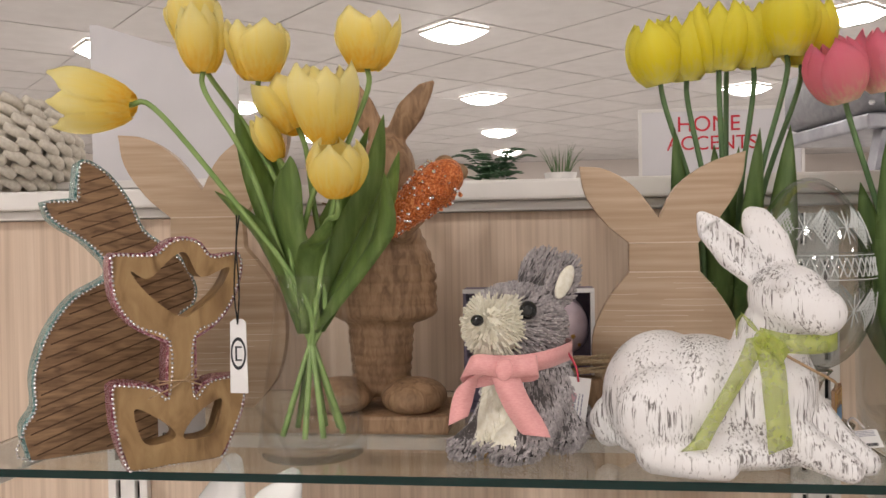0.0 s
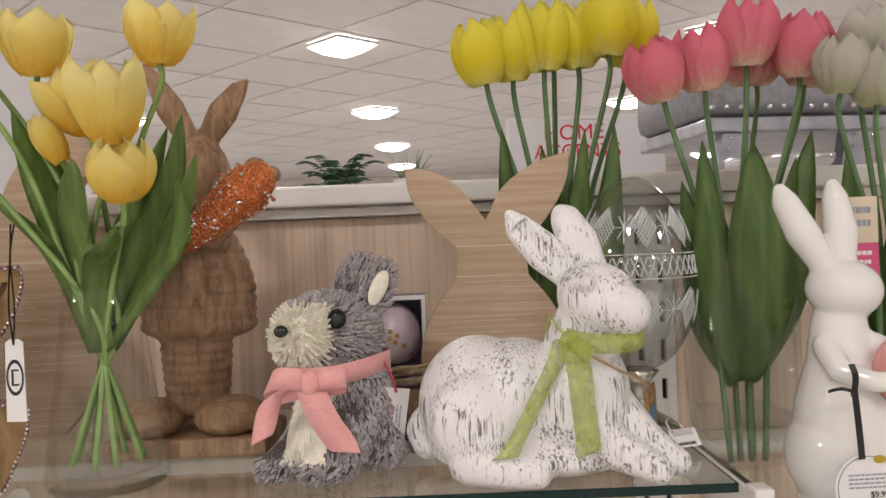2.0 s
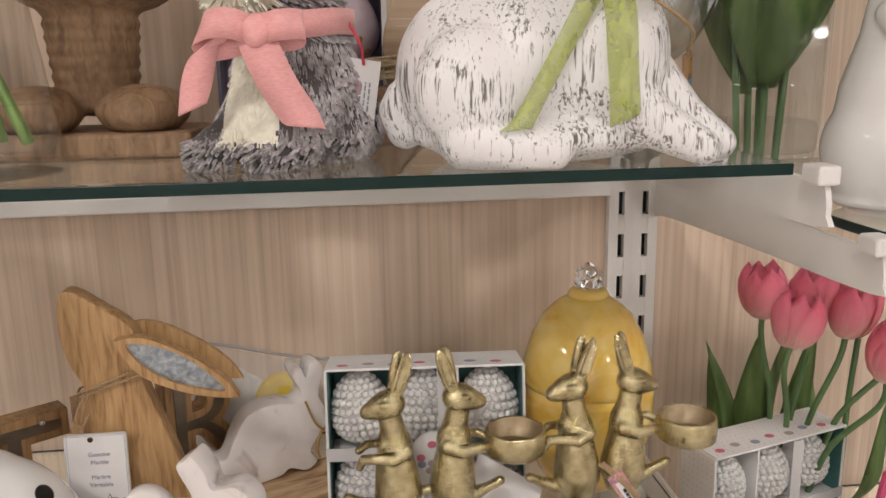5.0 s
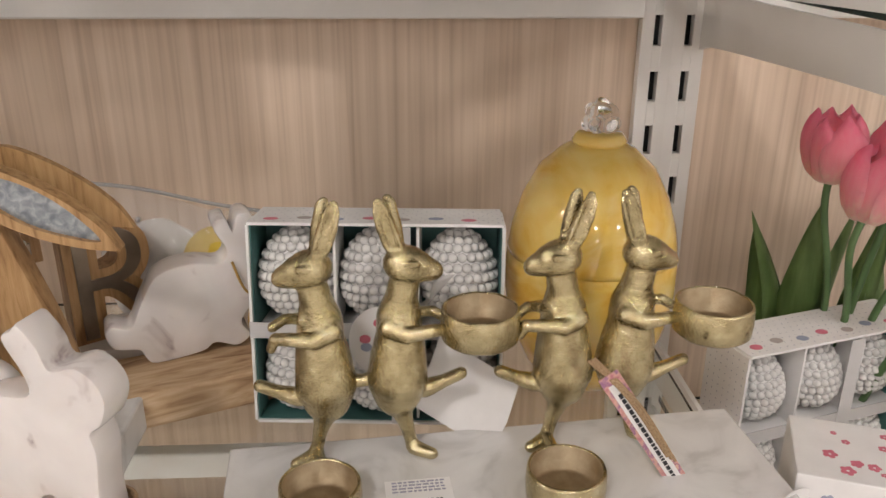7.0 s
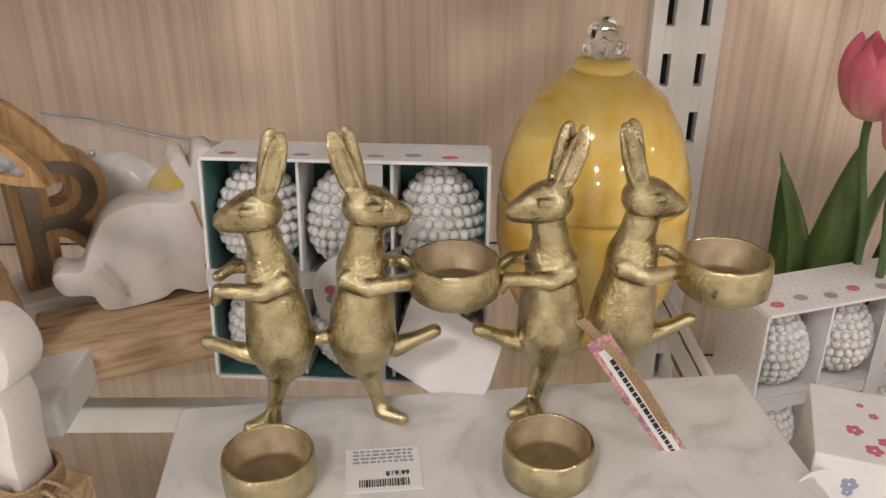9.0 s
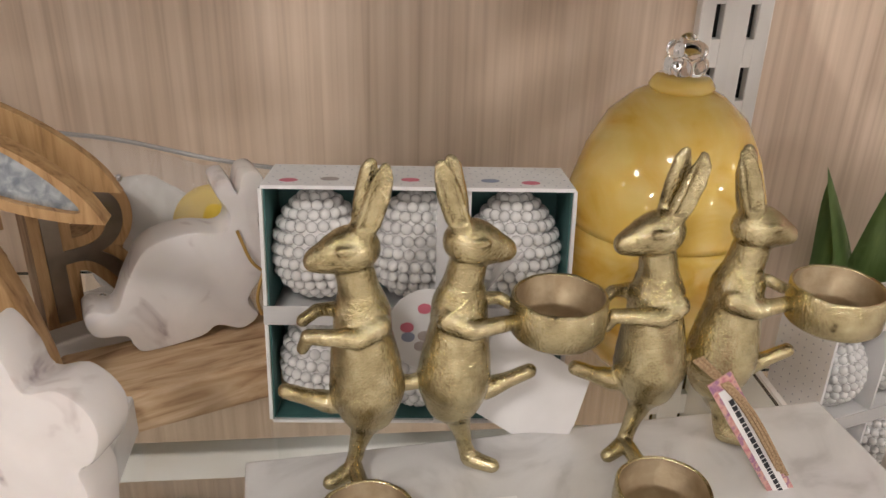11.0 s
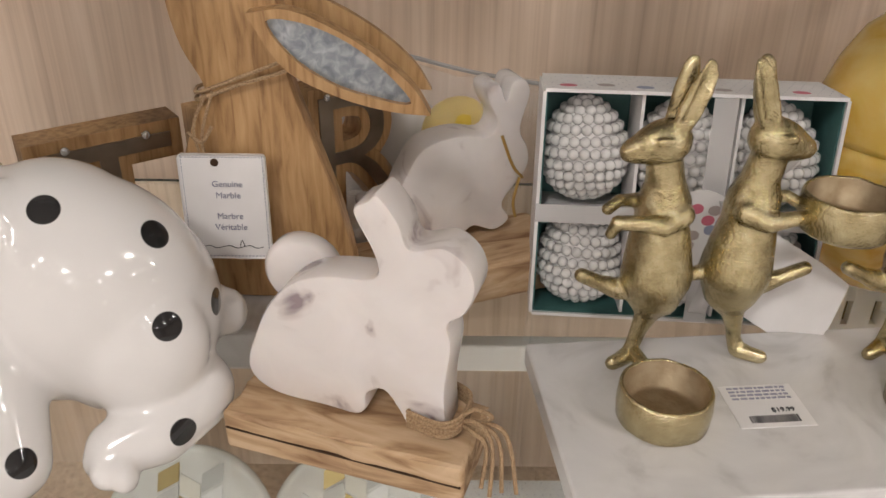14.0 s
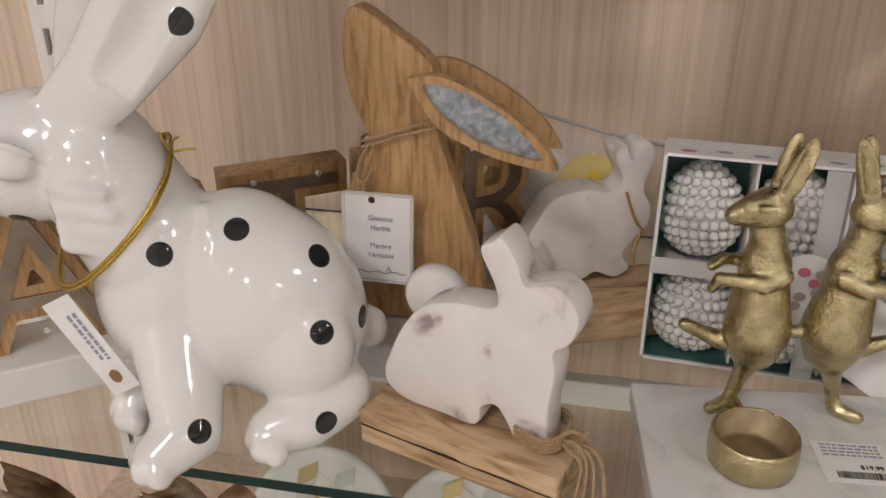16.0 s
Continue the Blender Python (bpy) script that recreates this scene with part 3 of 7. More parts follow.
# hang tag on black cord
tag = thing("hang_tag", (-0.291, 0.752, 1.352), "white hang tag with a black ring mark on black cord", "hang tag", rz=-4)
part("card", board([(-9, 0), (9, 0), (8, 68), (4, 71), (-4, 71), (-8, 68)], 0.0012, sharp=(0, 1, 2, 3, 4, 5), steps=1), CARD, tag)
bm = lathe([(0.0062, 0), (0.0078, 0), (0.0078, 0.0006), (0.0062, 0.0006)], 32, True)
bm.transform(pose(0, 0.0002, 0.038, 90, 0, 0) @ Matrix.Diagonal((1, 2.0, 1, 1)))
box(bm, (-0.003, -0.0006, 0.031), (-0.0014, 0.0002, 0.045))
box(bm, (-0.0014, -0.0006, 0.0435), (0.0035, 0.0002, 0.045))
box(bm, (-0.0014, -0.0006, 0.031), (0.0035, 0.0002, 0.0325))
part("printed_mark", bm, INK, tag, "black ring with bars inside")
bm = tubed([(0, -0.0005, 0.066), (-0.002, -0.002, 0.10), (0.001, -0.001, 0.15), (-0.001, 0.004, 0.17)], 0.0008)
tube(bm, [(0, -0.0005, 0.066), (0.003, -0.002, 0.10), (0.0005, -0.001, 0.14), (0.002, 0.004, 0.17)], 0.0008)
part("cord", bm, BLACK, tag, "thin black cord")

# the flared glass vase
VX, VY = -0.232, 0.795
vase = thing("glass_vase", (VX, VY, TOP_Z), "clear flared glass vase with water, standing on glass", "vase")
bm = lathe([(0, 0.0), (0.050, 0.0), (0.0535, 0.004), (0.0535, 0.012), (0.051, 0.03), (0.044, 0.085), (0.037, 0.14), (0.0338, 0.177), (0.0331, 0.178), (0.0325, 0.177), (0.0330, 0.172)], 64)
g = part("body", bm, GLASS, vase, smooth=True)
g.visible_shadow = False
bm = lathe([(0.0500, 0.030), (0.049, 0.020), (0.046, 0.013), (0.030, 0.0115), (0, 0.011)], 64)
g = part("foot", bm, GLASS, vase, "thick clear glass foot", smooth=True)
g.visible_shadow = False
bm = lathe([(0.0474, 0.0485), (0.0462, 0.0470), (0, 0.0468)], 64)
g = part("water", bm, WATER, vase, "still water in the vase", smooth=True)
g.visible_shadow = False

# soft yellow tulips in the vase: foot of each flower, its direction, height, belly, opening
SOFT = [((-0.325, 0.765, 1.661), (-0.02, -0.15, 1), 0.062, 0.0225, 0.002), ((-0.342, 0.80, 1.690), (-0.25, 0.1, 1), 0.058, 0.026, 0.010),
        ((-0.277, 0.785, 1.655), (0.02, -0.15, 1), 0.056, 0.0275, 0.012), ((-0.398, 0.765, 1.632), (-1, -0.15, 0.12), 0.074, 0.0255, 0.010),
        ((-0.241, 0.800, 1.606), (-0.35, 0.05, 1), 0.054, 0.027, 0.016), ((-0.200, 0.755, 1.588), (-0.04, -0.2, 1), 0.070, 0.0285, 0.013),
        ((-0.169, 0.790, 1.662), (0.0, -0.05, 1), 0.053, 0.026, 0.014), ((-0.190, 0.745, 1.539), (0.08, -0.35, 1), 0.050, 0.0275, 0.000),
        ((-0.258, 0.785, 1.577), (-0.5, -0.1, 1), 0.045, 0.014, 0.000)]
LONG_LEAF = [((-0.262, 1.505), (-0.285, 1.570), (-0.304, 1.628), -0.004, 0.036), ((-0.252, 1.500), (-0.250, 1.552), (-0.240, 1.578), -0.020, 0.056),
             ((-0.195, 1.500), (-0.170, 1.555), (-0.158, 1.622), 0.012, 0.040), ((-0.272, 1.490), (-0.298, 1.525), (-0.320, 1.547), -0.014, 0.032),
             ((-0.222, 1.480), (-0.208, 1.498), (-0.198, 1.516), -0.030, 0.034), ((-0.182, 1.490), (-0.158, 1.532), (-0.138, 1.582), -0.006, 0.046),
             ((-0.215, 1.500), (-0.200, 1.545), (-0.176, 1.612), 0.020, 0.040), ((-0.172, 1.480), (-0.152, 1.510), (-0.148, 1.560), -0.022, 0.040),
             ((-0.256, 1.500), (-0.272, 1.545), (-0.274, 1.590), 0.014, 0.040)]
for k, (at, way, h, r, op) in enumerate(SOFT):
    fl = thing("yellow_tulip", (VX, VY, TOP_Z + 0.014), "soft yellow artificial tulip standing in the glass vase", "tulip", "yellow tulips in the flared vase")
    tulip_head(fl, at, Vector(way).normalized(), h * 1.06, r * 1.10, YELLOW_SOFT, op, 0.40, k + 1, 17 * k)
    a = 2.4 * k + 0.5
    foot = Vector((VX + 0.032 * math.cos(a), VY + 0.030 * math.sin(a), TOP_Z + 0.020))
    neck = Vector((VX - 0.016 * math.cos(a), VY - 0.016 * math.sin(a), TOP_Z + 0.16))
    end = Vector(at)
    mid = neck.lerp(end, 0.5) + Vector((0, 0, 0.018))
    near = end - Vector(way).normalized() * 0.02
    part("stem", tubed([foot, foot.lerp(neck, 0.5), neck, mid, near, end + Vector(way).normalized() * 0.004], 0.0030, taper=0.9), STEM, fl, world_space=True, smooth=True)
    # one long leaf for each stem: two points on its way, its tip, its depth and width
    (x1, z1), (x2, z2), (x3, z3), dy, wide = LONG_LEAF[k]
    b0 = Vector((VX + 0.004 * (k % 3 - 1), VY + 0.25 * dy, TOP_Z + 0.12))
    sd = (0.85, 0.55 * (-1) ** k, 0.15)
    kn = [(*b0, *sd), (x1, VY + dy * 0.8, z1, *sd), (x2, VY + dy * 1.3, z2, *sd), (x3, VY + dy * 1.6, z3, *sd)]
    part("leaf", leaf_bm(kn, wide * 0.86, 0.30), LEAF, fl, world_space=True, smooth=True)

# two tall flat rabbits of pale limed wood
FLAT_CUT = [(-40, 0), (-69, 30), (-79, 66), (-77, 102), (-61, 138), (-37, 169), (-37, 202), (-63, 225), (-85, 258), (-91, 290), (-62, 286), (-31, 266), (-3, 230), (16, 265), (51, 290), (91, 302),
            (86, 270), (69, 238), (39, 201), (41, 169), (64, 140), (81, 105), (82, 67), (72, 30), (47, 0)]
SHARP_F = (0, 5, 6, 9, 12, 15, 18, 19, 24)


def flat_rabbit(at, rz, s, label):
    fr = thing("wooden_rabbit_silhouette", at, label, "decorative rabbit", "flat wooden rabbits", rz=rz)
    cut = [(x * s, z * s) for x, z in FLAT_CUT]
    bm = board(cut, 0.022, sharp=SHARP_F, bevel=0.0012)
    part("body", bm, PALEWOOD, fr, smooth="sawn")
    bm = bmesh.new()
    for z in (169, 202):
        box(bm, (-0.037 * s, -0.0006, z * s / 1000 - 0.0007), (0.0395 * s, 0.0004, z * s / 1000 + 0.0007))
    rnd = random.Random(5)
    for k in range(26):
        z = 10 + k * 6.1
        half = 0.075 * s * math.sqrt(max(0.05, 1 - ((z - 85) / 105) ** 2))
        x0 = rnd.uniform(-half, half * 0.3)
        x1 = min(half, x0 + rnd.uniform(0.03, 0.11))
        tube(bm, [(x0, 0, z * s / 1000), ((x0 + x1) / 2, 0, z * s / 1000 + rnd.uniform(-0.001, 0.001)), (x1, 0, z * s / 1000)], 0.0004, n=4)
    part("incised_line", bm, plain("limed_line", (0.66, 0.54, 0.43), 0.8), fr, "fine pale carved lines")["kind"] = "stuff"
    return fr


flat_rabbit((0.132, 0.945, TOP_Z), -2, 1.0, "tall flat rabbit silhouette of pale limed wood")
flat_rabbit((-0.425, 0.995, TOP_Z), 6, 1.2, "larger flat rabbit silhouette of pale wood behind the vase")

# the carved standing rabbit with a carrot
at = (-0.184, 0.93, TOP_Z)
X, Y, Z = at
bm = bmesh.new()
ball(bm, (X + 0.006, Y, Z + 0.291), (0.033, 0.032, 0.040), sub=4)
limb(bm, (X + 0.005, Y, Z + 0.262, 0.022), (X + 0.002, Y, Z + 0.235, 0.034), (X, Y, Z + 0.205, 0.046))
for i in range(9):
    z = 0.13 + i * 0.0125
    w = 0.0625 - 0.0022 * max(0, i - 3) ** 1.5
    ball(bm, (X, Y, Z + z), (w, 0.045, 0.019), sub=4)
for i in range(8):
    z = 0.042 + i * 0.0105
    ball(bm, (X - 0.004, Y, Z + z), (0.034 + 0.0009 * i, 0.032, 0.012), sub=3)
for s in (-1, 1):
    ball(bm, (X + s * 0.042 - 0.004, Y - 0.028, Z + 0.036), (0.036, 0.040, 0.021), (0, 0, -s * 20), 4)
# ears: flat scooped blades
for kn in (((X + 0.000, Y, Z + 0.322, 0.012), (X - 0.022, Y, Z + 0.362, 0.016), (X - 0.040, Y, Z + 0.396, 0.009), (X - 0.048, Y, Z + 0.408, 0.004)),
           ((X + 0.013, Y, Z + 0.322, 0.012), (X + 0.034, Y, Z + 0.356, 0.017), (X + 0.050, Y, Z + 0.378, 0.011), (X + 0.060, Y, Z + 0.388, 0.004))):
    tmp = bmesh.new()
    limb(tmp, *kn)
    tmp.transform(Matrix.Translation((0, Y, 0)) @ Matrix.Diagonal((1, 0.5, 1, 1)) @ Matrix.Translation((0, -Y, 0)))
    tmp_me = bpy.data.meshes.new("ear")
    tmp.to_mesh(tmp_me)
    tmp.free()
    bm.from_mesh(tmp_me)
    bpy.data.meshes.remove(tmp_me)
# arms
limb(bm, (X + 0.030, Y - 0.012, Z + 0.215, 0.017), (X + 0.030, Y - 0.048, Z + 0.222, 0.014), (X + 0.055, Y - 0.05, Z + 0.245, 0.012), (X + 0.082, Y - 0.045, Z + 0.283, 0.012))
limb(bm, (X - 0.045, Y - 0.010, Z + 0.210, 0.017), (X - 0.046, Y - 0.045, Z + 0.200, 0.014), (X - 0.010, Y - 0.058, Z + 0.212, 0.012))
me = fused(bm, 0.0022, 3, at)
for v in me.vertices:
    # shallow turned rings on the coat
    z = v.co.z
    if 0.12 < z < 0.215 and v.co.y > -0.047:
        k = (z - 0.12) / 0.0212 % 1.0
        s = 1 - 0.034 * max(0.0, 1 - min(k, 1 - k) * 14)
        v.co.x *= s
        v.co.y *= s
figure("carved_rabbit_figure", me, CARVED, at, "carved brown wooden rabbit in a ringed coat, on a wood base", "rabbit figurine")
base = solo("figure_base", boxed((-0.085, -0.062, 0), (0.080, 0.05, 0.020), 0.004), CARVED, (X, Y, Z), "low brown wooden base under the carved rabbit", "wooden base")
CARROT = grainy("orange_glitter", [(0.3, (0.30, 0.05, 0.01)), (0.5, (0.62, 0.15, 0.03)), (0.7, (0.85, 0.38, 0.15))], (420, 420, 420), 0.3, metal=0.2, bump=1.0, bump_scale=(420, 420, 420), bump_size=0.003)
carrot = thing("glitter_carrot", (X + 0.052, Y - 0.066, Z + 0.245), "orange carrot covered in glitter and silver beads", "carrot")
a0, a1 = Vector((X + 0.008, Y - 0.070, Z + 0.216)), Vector((X + 0.082, Y - 0.062, Z + 0.277))
bm = bmesh.new()
pts = [(*a0.lerp(a1, f), r) for f, r in ((0, 0.011), (0.2, 0.016), (0.55, 0.022), (0.85, 0.025), (1.0, 0.020))]
limb(bm, *pts)
me = fused(bm, 0.0018, 4, (X + 0.052, Y - 0.066, Z + 0.245))
mesh_part("root", me, CARROT, carrot)
bm = bmesh.new()
rnd = random.Random(3)
for i in range(420):
    f, a = rnd.random(), rnd.uniform(0, 2 * math.pi)
    r = 0.0115 + 0.0138 * min(1, f * 1.25)
    ax = (a1 - a0).normalized()
    u = ax.orthogonal().normalized()
    p = a0.lerp(a1, f) + (u * math.cos(a) + ax.cross(u) * math.sin(a)) * r
    bmesh.ops.create_icosphere(bm, subdivisions=1, radius=rnd.uniform(0.0010, 0.0026), matrix=Matrix.Translation(p))
for i, f in enumerate(bm.faces):
    f.material_index = (i // 20) % 3 == 0
part("bead", bm, [CARROT, CRYSTAL], carrot, "small orange and silver beads", world_space=True)["kind"] = "stuff"
bm = bmesh.new()
ball(bm, tuple(a1 + Vector((0.012, 0, 0.004))), (0.012, 0.006, 0.010), sub=2)
ball(bm, tuple(a1 + Vector((-0.002, 0, 0.014))), (0.011, 0.006, 0.009), sub=2)
part("leaf_top", bm, CARVED, carrot, "carved wooden leaf end", world_space=True, smooth=True)
tg = thing("wooden_tag", (X - 0.028, Y - 0.074, Z + 0.190), "brown kraft tag with a dark border hung on the figure", "hang tag")
KRAFT = grainy("kraft_card", [(0.3, (0.26, 0.17, 0.10)), (0.7, (0.36, 0.25, 0.16))], (200, 200, 200), 0.8)
part("card", boxed((-0.016, 0, -0.022), (0.016, 0.001, 0.022), 0.0003, pose(0, 0, 0.012, 0, 38, 0)), KRAFT, tg)
bm = bmesh.new()
for lo, hi in (((-0.013, -0.0006, -0.018), (0.013, 0, -0.0172)), ((-0.013, -0.0006, 0.0172), (0.013, 0, 0.018)), ((-0.013, -0.0006, -0.018), (-0.0122, 0, 0.018)), ((0.0122, -0.0006, -0.018), (0.013, 0, 0.018)),
               ((-0.003, -0.0006, -0.012), (0.002, 0, 0.012))):
    box(bm, lo, hi, 0, pose(0, 0, 0.012, 0, 38, 0))
part("printed_border", bm, GROOVE, tg, "dark printed border and bar")
tube_bm = tubed([(-0.03, 0.03, 0.062), (0.0, 0.005, 0.055), (0.03, 0.0, 0.058), (0.055, 0.01, 0.068), (0.06, 0.06, 0.07)], 0.001)
part("string", tube_bm, TWINE, tg, "twine round the neck")

# the bristle rabbit
def bristles(me, at, count, flow, lengths, pick, seed):
    """Adds short straw bristles to a figure's mesh. flow(p, n) gives their direction, pick(p) their material."""
    rnd = random.Random(seed)
    me.calc_loop_triangles()
    tris = [(t.vertices[:], t.area, Vector(t.normal)) for t in me.loop_triangles]
    cum = np.cumsum([a for _, a, _ in tris])
    vs = [Vector(v.co) for v in me.vertices]
    pts, faces, mats = [], [], []
    for _ in range(count):
        ids, _, n = tris[int(np.searchsorted(cum, rnd.random() * cum[-1]))]
        a, b = rnd.random(), rnd.random()
        if a + b > 1:
            a, b = 1 - a, 1 - b
        p = vs[ids[0]] + (vs[ids[1]] - vs[ids[0]]) * a + (vs[ids[2]] - vs[ids[0]]) * b
        d = flow(p + Vector(at), n)
        if d is None:
            continue
        d = (d + Vector((rnd.gauss(0, 0.08), rnd.gauss(0, 0.08), rnd.gauss(0, 0.08)))).normalized()
        L = rnd.uniform(*lengths)
        side = d.cross(n)
        side = side.normalized() if side.length > 0.05 else d.orthogonal().normalized()
        up = side.cross(d).normalized()
        w = rnd.uniform(0.0010, 0.0014)
        k = len(pts)
        q = p - n * 0.001
        pts += [q - side * w, q + side * w, q + up * w * 1.2, q + d * L - side * w * 0.8, q + d * L + side * w * 0.8, q + d * L + up * w]
        mt = pick(p + Vector(at))
        for f in ((0, 1, 4, 3), (1, 2, 5, 4), (2, 0, 3, 5), (3, 4, 5)):
            faces.append([k + i for i in f])
            mats.append(mt)
    straw = bpy.data.meshes.new("straw")
    straw.from_pydata(pts, [], faces)
    for f, mt in zip(straw.polygons, mats):
        f.material_index = mt
    bm = bmesh.new()
    bm.from_mesh(me)
    bm.from_mesh(straw)
    bm.to_mesh(me)
    bm.free()
    bpy.data.meshes.remove(straw)


GREY_STRAW = grainy("grey_straw", [(0.3, (0.24, 0.22, 0.225)), (0.5, (0.42, 0.385, 0.39)), (0.7, (0.62, 0.575, 0.575))], (240, 240, 240), 0.5)
CREAM_STRAW = grainy("cream_straw", [(0.3, (0.74, 0.69, 0.55)), (0.7, (0.88, 0.85, 0.75))], (200, 200, 200), 0.6)
TAN_FOOT = plain("tan_foot", (0.50, 0.33, 0.15), 0.7)
at = (-0.025, 0.815, TOP_Z)
NOSE, EYE_P = Vector((-0.0575, 0.7705, 1.4200)), Vector((-0.0117, 0.797, 1.4274))
bm = bmesh.new()
ball(bm, (-0.028, 0.812, 1.412), (0.047, 0.040, 0.034), (0, 8, 30), 4)        # head
ball(bm, (-0.044, 0.788, 1.412), (0.031, 0.027, 0.031), sub=4)                # muzzle
ball(bm, (-0.018, 0.828, 1.345), (0.046, 0.044, 0.050), sub=4)                # chest
ball(bm, (-0.008, 0.842, 1.318), (0.050, 0.046, 0.034), sub=4)                # rump
limb(bm, (-0.045, 0.808, 1.330, 0.022), (-0.058, 0.792, 1.306, 0.020), (-0.078, 0.780, 1.298, 0.014))
limb(bm, (-0.012, 0.800, 1.330, 0.026), (-0.022, 0.782, 1.306, 0.024), (-0.036, 0.768, 1.299, 0.016))
limb(bm, (0.020, 0.835, 1.315, 0.026), (0.014, 0.812, 1.302, 0.018))
ball(bm, (-0.004, 0.842, 1.456), (0.023, 0.010, 0.027), (0, 20, -10), 3)      # ears
ball(bm, (0.016, 0.822, 1.451), (0.017, 0.009, 0.027), (0, 28, 30), 3)
me = fused(bm, 0.0024, 4, at)


def straw_way(p, n):
    to_nose = p - NOSE
    if p.z > 1.437 and to_nose.length > 0.03:
        return Vector((0.5, 0.1, 0.8)) + n * 0.35
    if p.z > 1.372:
        return to_nose.normalized() * 1.0 + n * (1.1 if to_nose.length < 0.035 else 0.35)
    if p.z < 1.306 and p.y < 0.80:
        return Vector((-0.5, -0.6, -0.5)) + n * 0.4
    return Vector((0, 0, -1)) + n * 0.45


def straw_pick(p):
    d = p - NOSE
    if p.z > 1.372:
        return 1 if (d.length < 0.039 and p.z < 1.438 and p.x < -0.024) else 0
    return 1 if (abs(p.x + 0.046 - (p.z - 1.33) * 0.1) < 0.019 and p.y < 0.815 and p.z > 1.305) else 0


# the skin under grey straw is darker than the straw; under cream it matches
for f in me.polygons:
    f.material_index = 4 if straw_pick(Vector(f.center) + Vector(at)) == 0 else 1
bristles(me, at, 9500, straw_way, (0.0055, 0.0095), straw_pick, 11)
bm = bmesh.new()
bm.from_mesh(me)
n0 = len(bm.faces)
ball(bm, tuple(NOSE + Vector((-0.005, -0.0135, 0)) - Vector(at)), (0.0062, 0.005, 0.0055), sub=3)
ball(bm, tuple(EYE_P + Vector((-0.004, -0.0245, 0.0005)) - Vector(at)), (0.0085, 0.008, 0.0090), sub=3)
ball(bm, tuple(Vector((-0.062, 0.818, 1.428)) - Vector(at)), (0.006, 0.007, 0.0075), sub=3)
bm.faces.ensure_lookup_table()
for f in bm.faces[n0:]:
    f.material_index, f.smooth = 2, True
n1 = len(bm.faces)
ball(bm, tuple(Vector((0.0195, 0.8080, 1.452)) - Vector(at)), (0.0085, 0.003, 0.018), (0, 28, 30), 3)
bm.faces.ensure_lookup_table()
for f in bm.faces[n1:]:
    f.material_index, f.smooth = 1, True
n2 = len(bm.faces)
for x, y in ((-0.066, 0.785), (-0.027, 0.775), (0.010, 0.812)):
    ball(bm, tuple(Vector((x, y, TOP_Z + 0.004)) - Vector(at)), (0.014, 0.012, 0.004), sub=2)
bm.faces.ensure_lookup_table()
for f in bm.faces[n2:]:
    f.material_index = 3
bm.to_mesh(me)
bm.free()
figure("bristle_rabbit", me, [GREY_STRAW, CREAM_STRAW, BLACK, TAN_FOOT, plain("dark_straw_core", (0.11, 0.10, 0.10), 0.9)], at, "sitting grey and cream rabbit of straw bristles, black eyes", "rabbit figurine")

PINK_RIBBON = grainy("pink_ribbon", [(0.3, (0.76, 0.33, 0.32)), (0.7, (0.85, 0.43, 0.42))], (300, 300, 900), 0.55, bump=0.3, bump_scale=(900, 900, 1800), bump_size=0.0003, sheen=0.3)
rb = thing("pink_ribbon", (-0.045, 0.76, 1.372), "salmon pink ribbon tied round the grey rabbit's neck", "ribbon")
bm = bmesh.new()
ribbon(bm, [(-0.060, 0.770, 1.378, 0, -0.1, 1), (-0.040, 0.756, 1.379, 0, -0.1, 1), (-0.020, 0.756, 1.380, 0, -0.2, 1), (0.000, 0.768, 1.382, 0, -0.2, 1), (0.016, 0.790, 1.384, 0, -0.2, 1), (0.026, 0.83, 1.384, 0, 0, 1), (0.005, 0.866, 1.383, 0, 0, 1)], 0.018)
part("band", bm, PINK_RIBBON, rb, world_space=True, smooth=True)
# two loops, two hanging ends
bm = bmesh.new()
ribbon(bm, [(-0.040, 0.748, 1.377, 0.1, 0, 1), (-0.052, 0.742, 1.381, 0.2, 0, 1), (-0.066, 0.743, 1.381, 0.2, 0, 1), (-0.074, 0.750, 1.375, 0.5, 0, 1), (-0.064, 0.753, 1.367, 0.4, 0, 1), (-0.042, 0.752, 1.372, 0.1, 0, 1)], 0.019)
part("loop", bm, PINK_RIBBON, rb, world_space=True, smooth=True)
bm = bmesh.new()
ribbon(bm, [(-0.036, 0.748, 1.377, 0, 0, 1), (-0.022, 0.742, 1.380, -0.1, 0, 1), (-0.008, 0.748, 1.380, -0.1, 0, 1), (-0.012, 0.753, 1.374, 0, 0, 1), (-0.034, 0.752, 1.373, 0, 0, 1)], 0.019)
part("loop", bm, PINK_RIBBON, rb, world_space=True, smooth=True)
bm = bmesh.new()
ribbon(bm, [(-0.052, 0.749, 1.377, 0.6, 0, 0.8), (-0.067, 0.747, 1.370, 0.8, 0.1, 0.6), (-0.074, 0.750, 1.356, 1, 0.2, 0.2), (-0.078, 0.752, 1.342, 1, 0.2, 0.1), (-0.081, 0.750, 1.328, 1, 0.2, 0.45)], 0.020)
part("tail", bm, PINK_RIBBON, rb, world_space=True, smooth=True)
bm = bmesh.new()
ribbon(bm, [(-0.038, 0.748, 1.374, 1, 0, 0.2), (-0.033, 0.745, 1.360, 1, 0, 0.3), (-0.025, 0.747, 1.342, 1, 0, 0.35), (-0.015, 0.751, 1.325, 1, 0, 0.35), (-0.009, 0.749, 1.315, 1, 0, -0.1)], 0.025)
part("tail", bm, PINK_RIBBON, rb, world_space=True, smooth=True)
bm = bmesh.new()
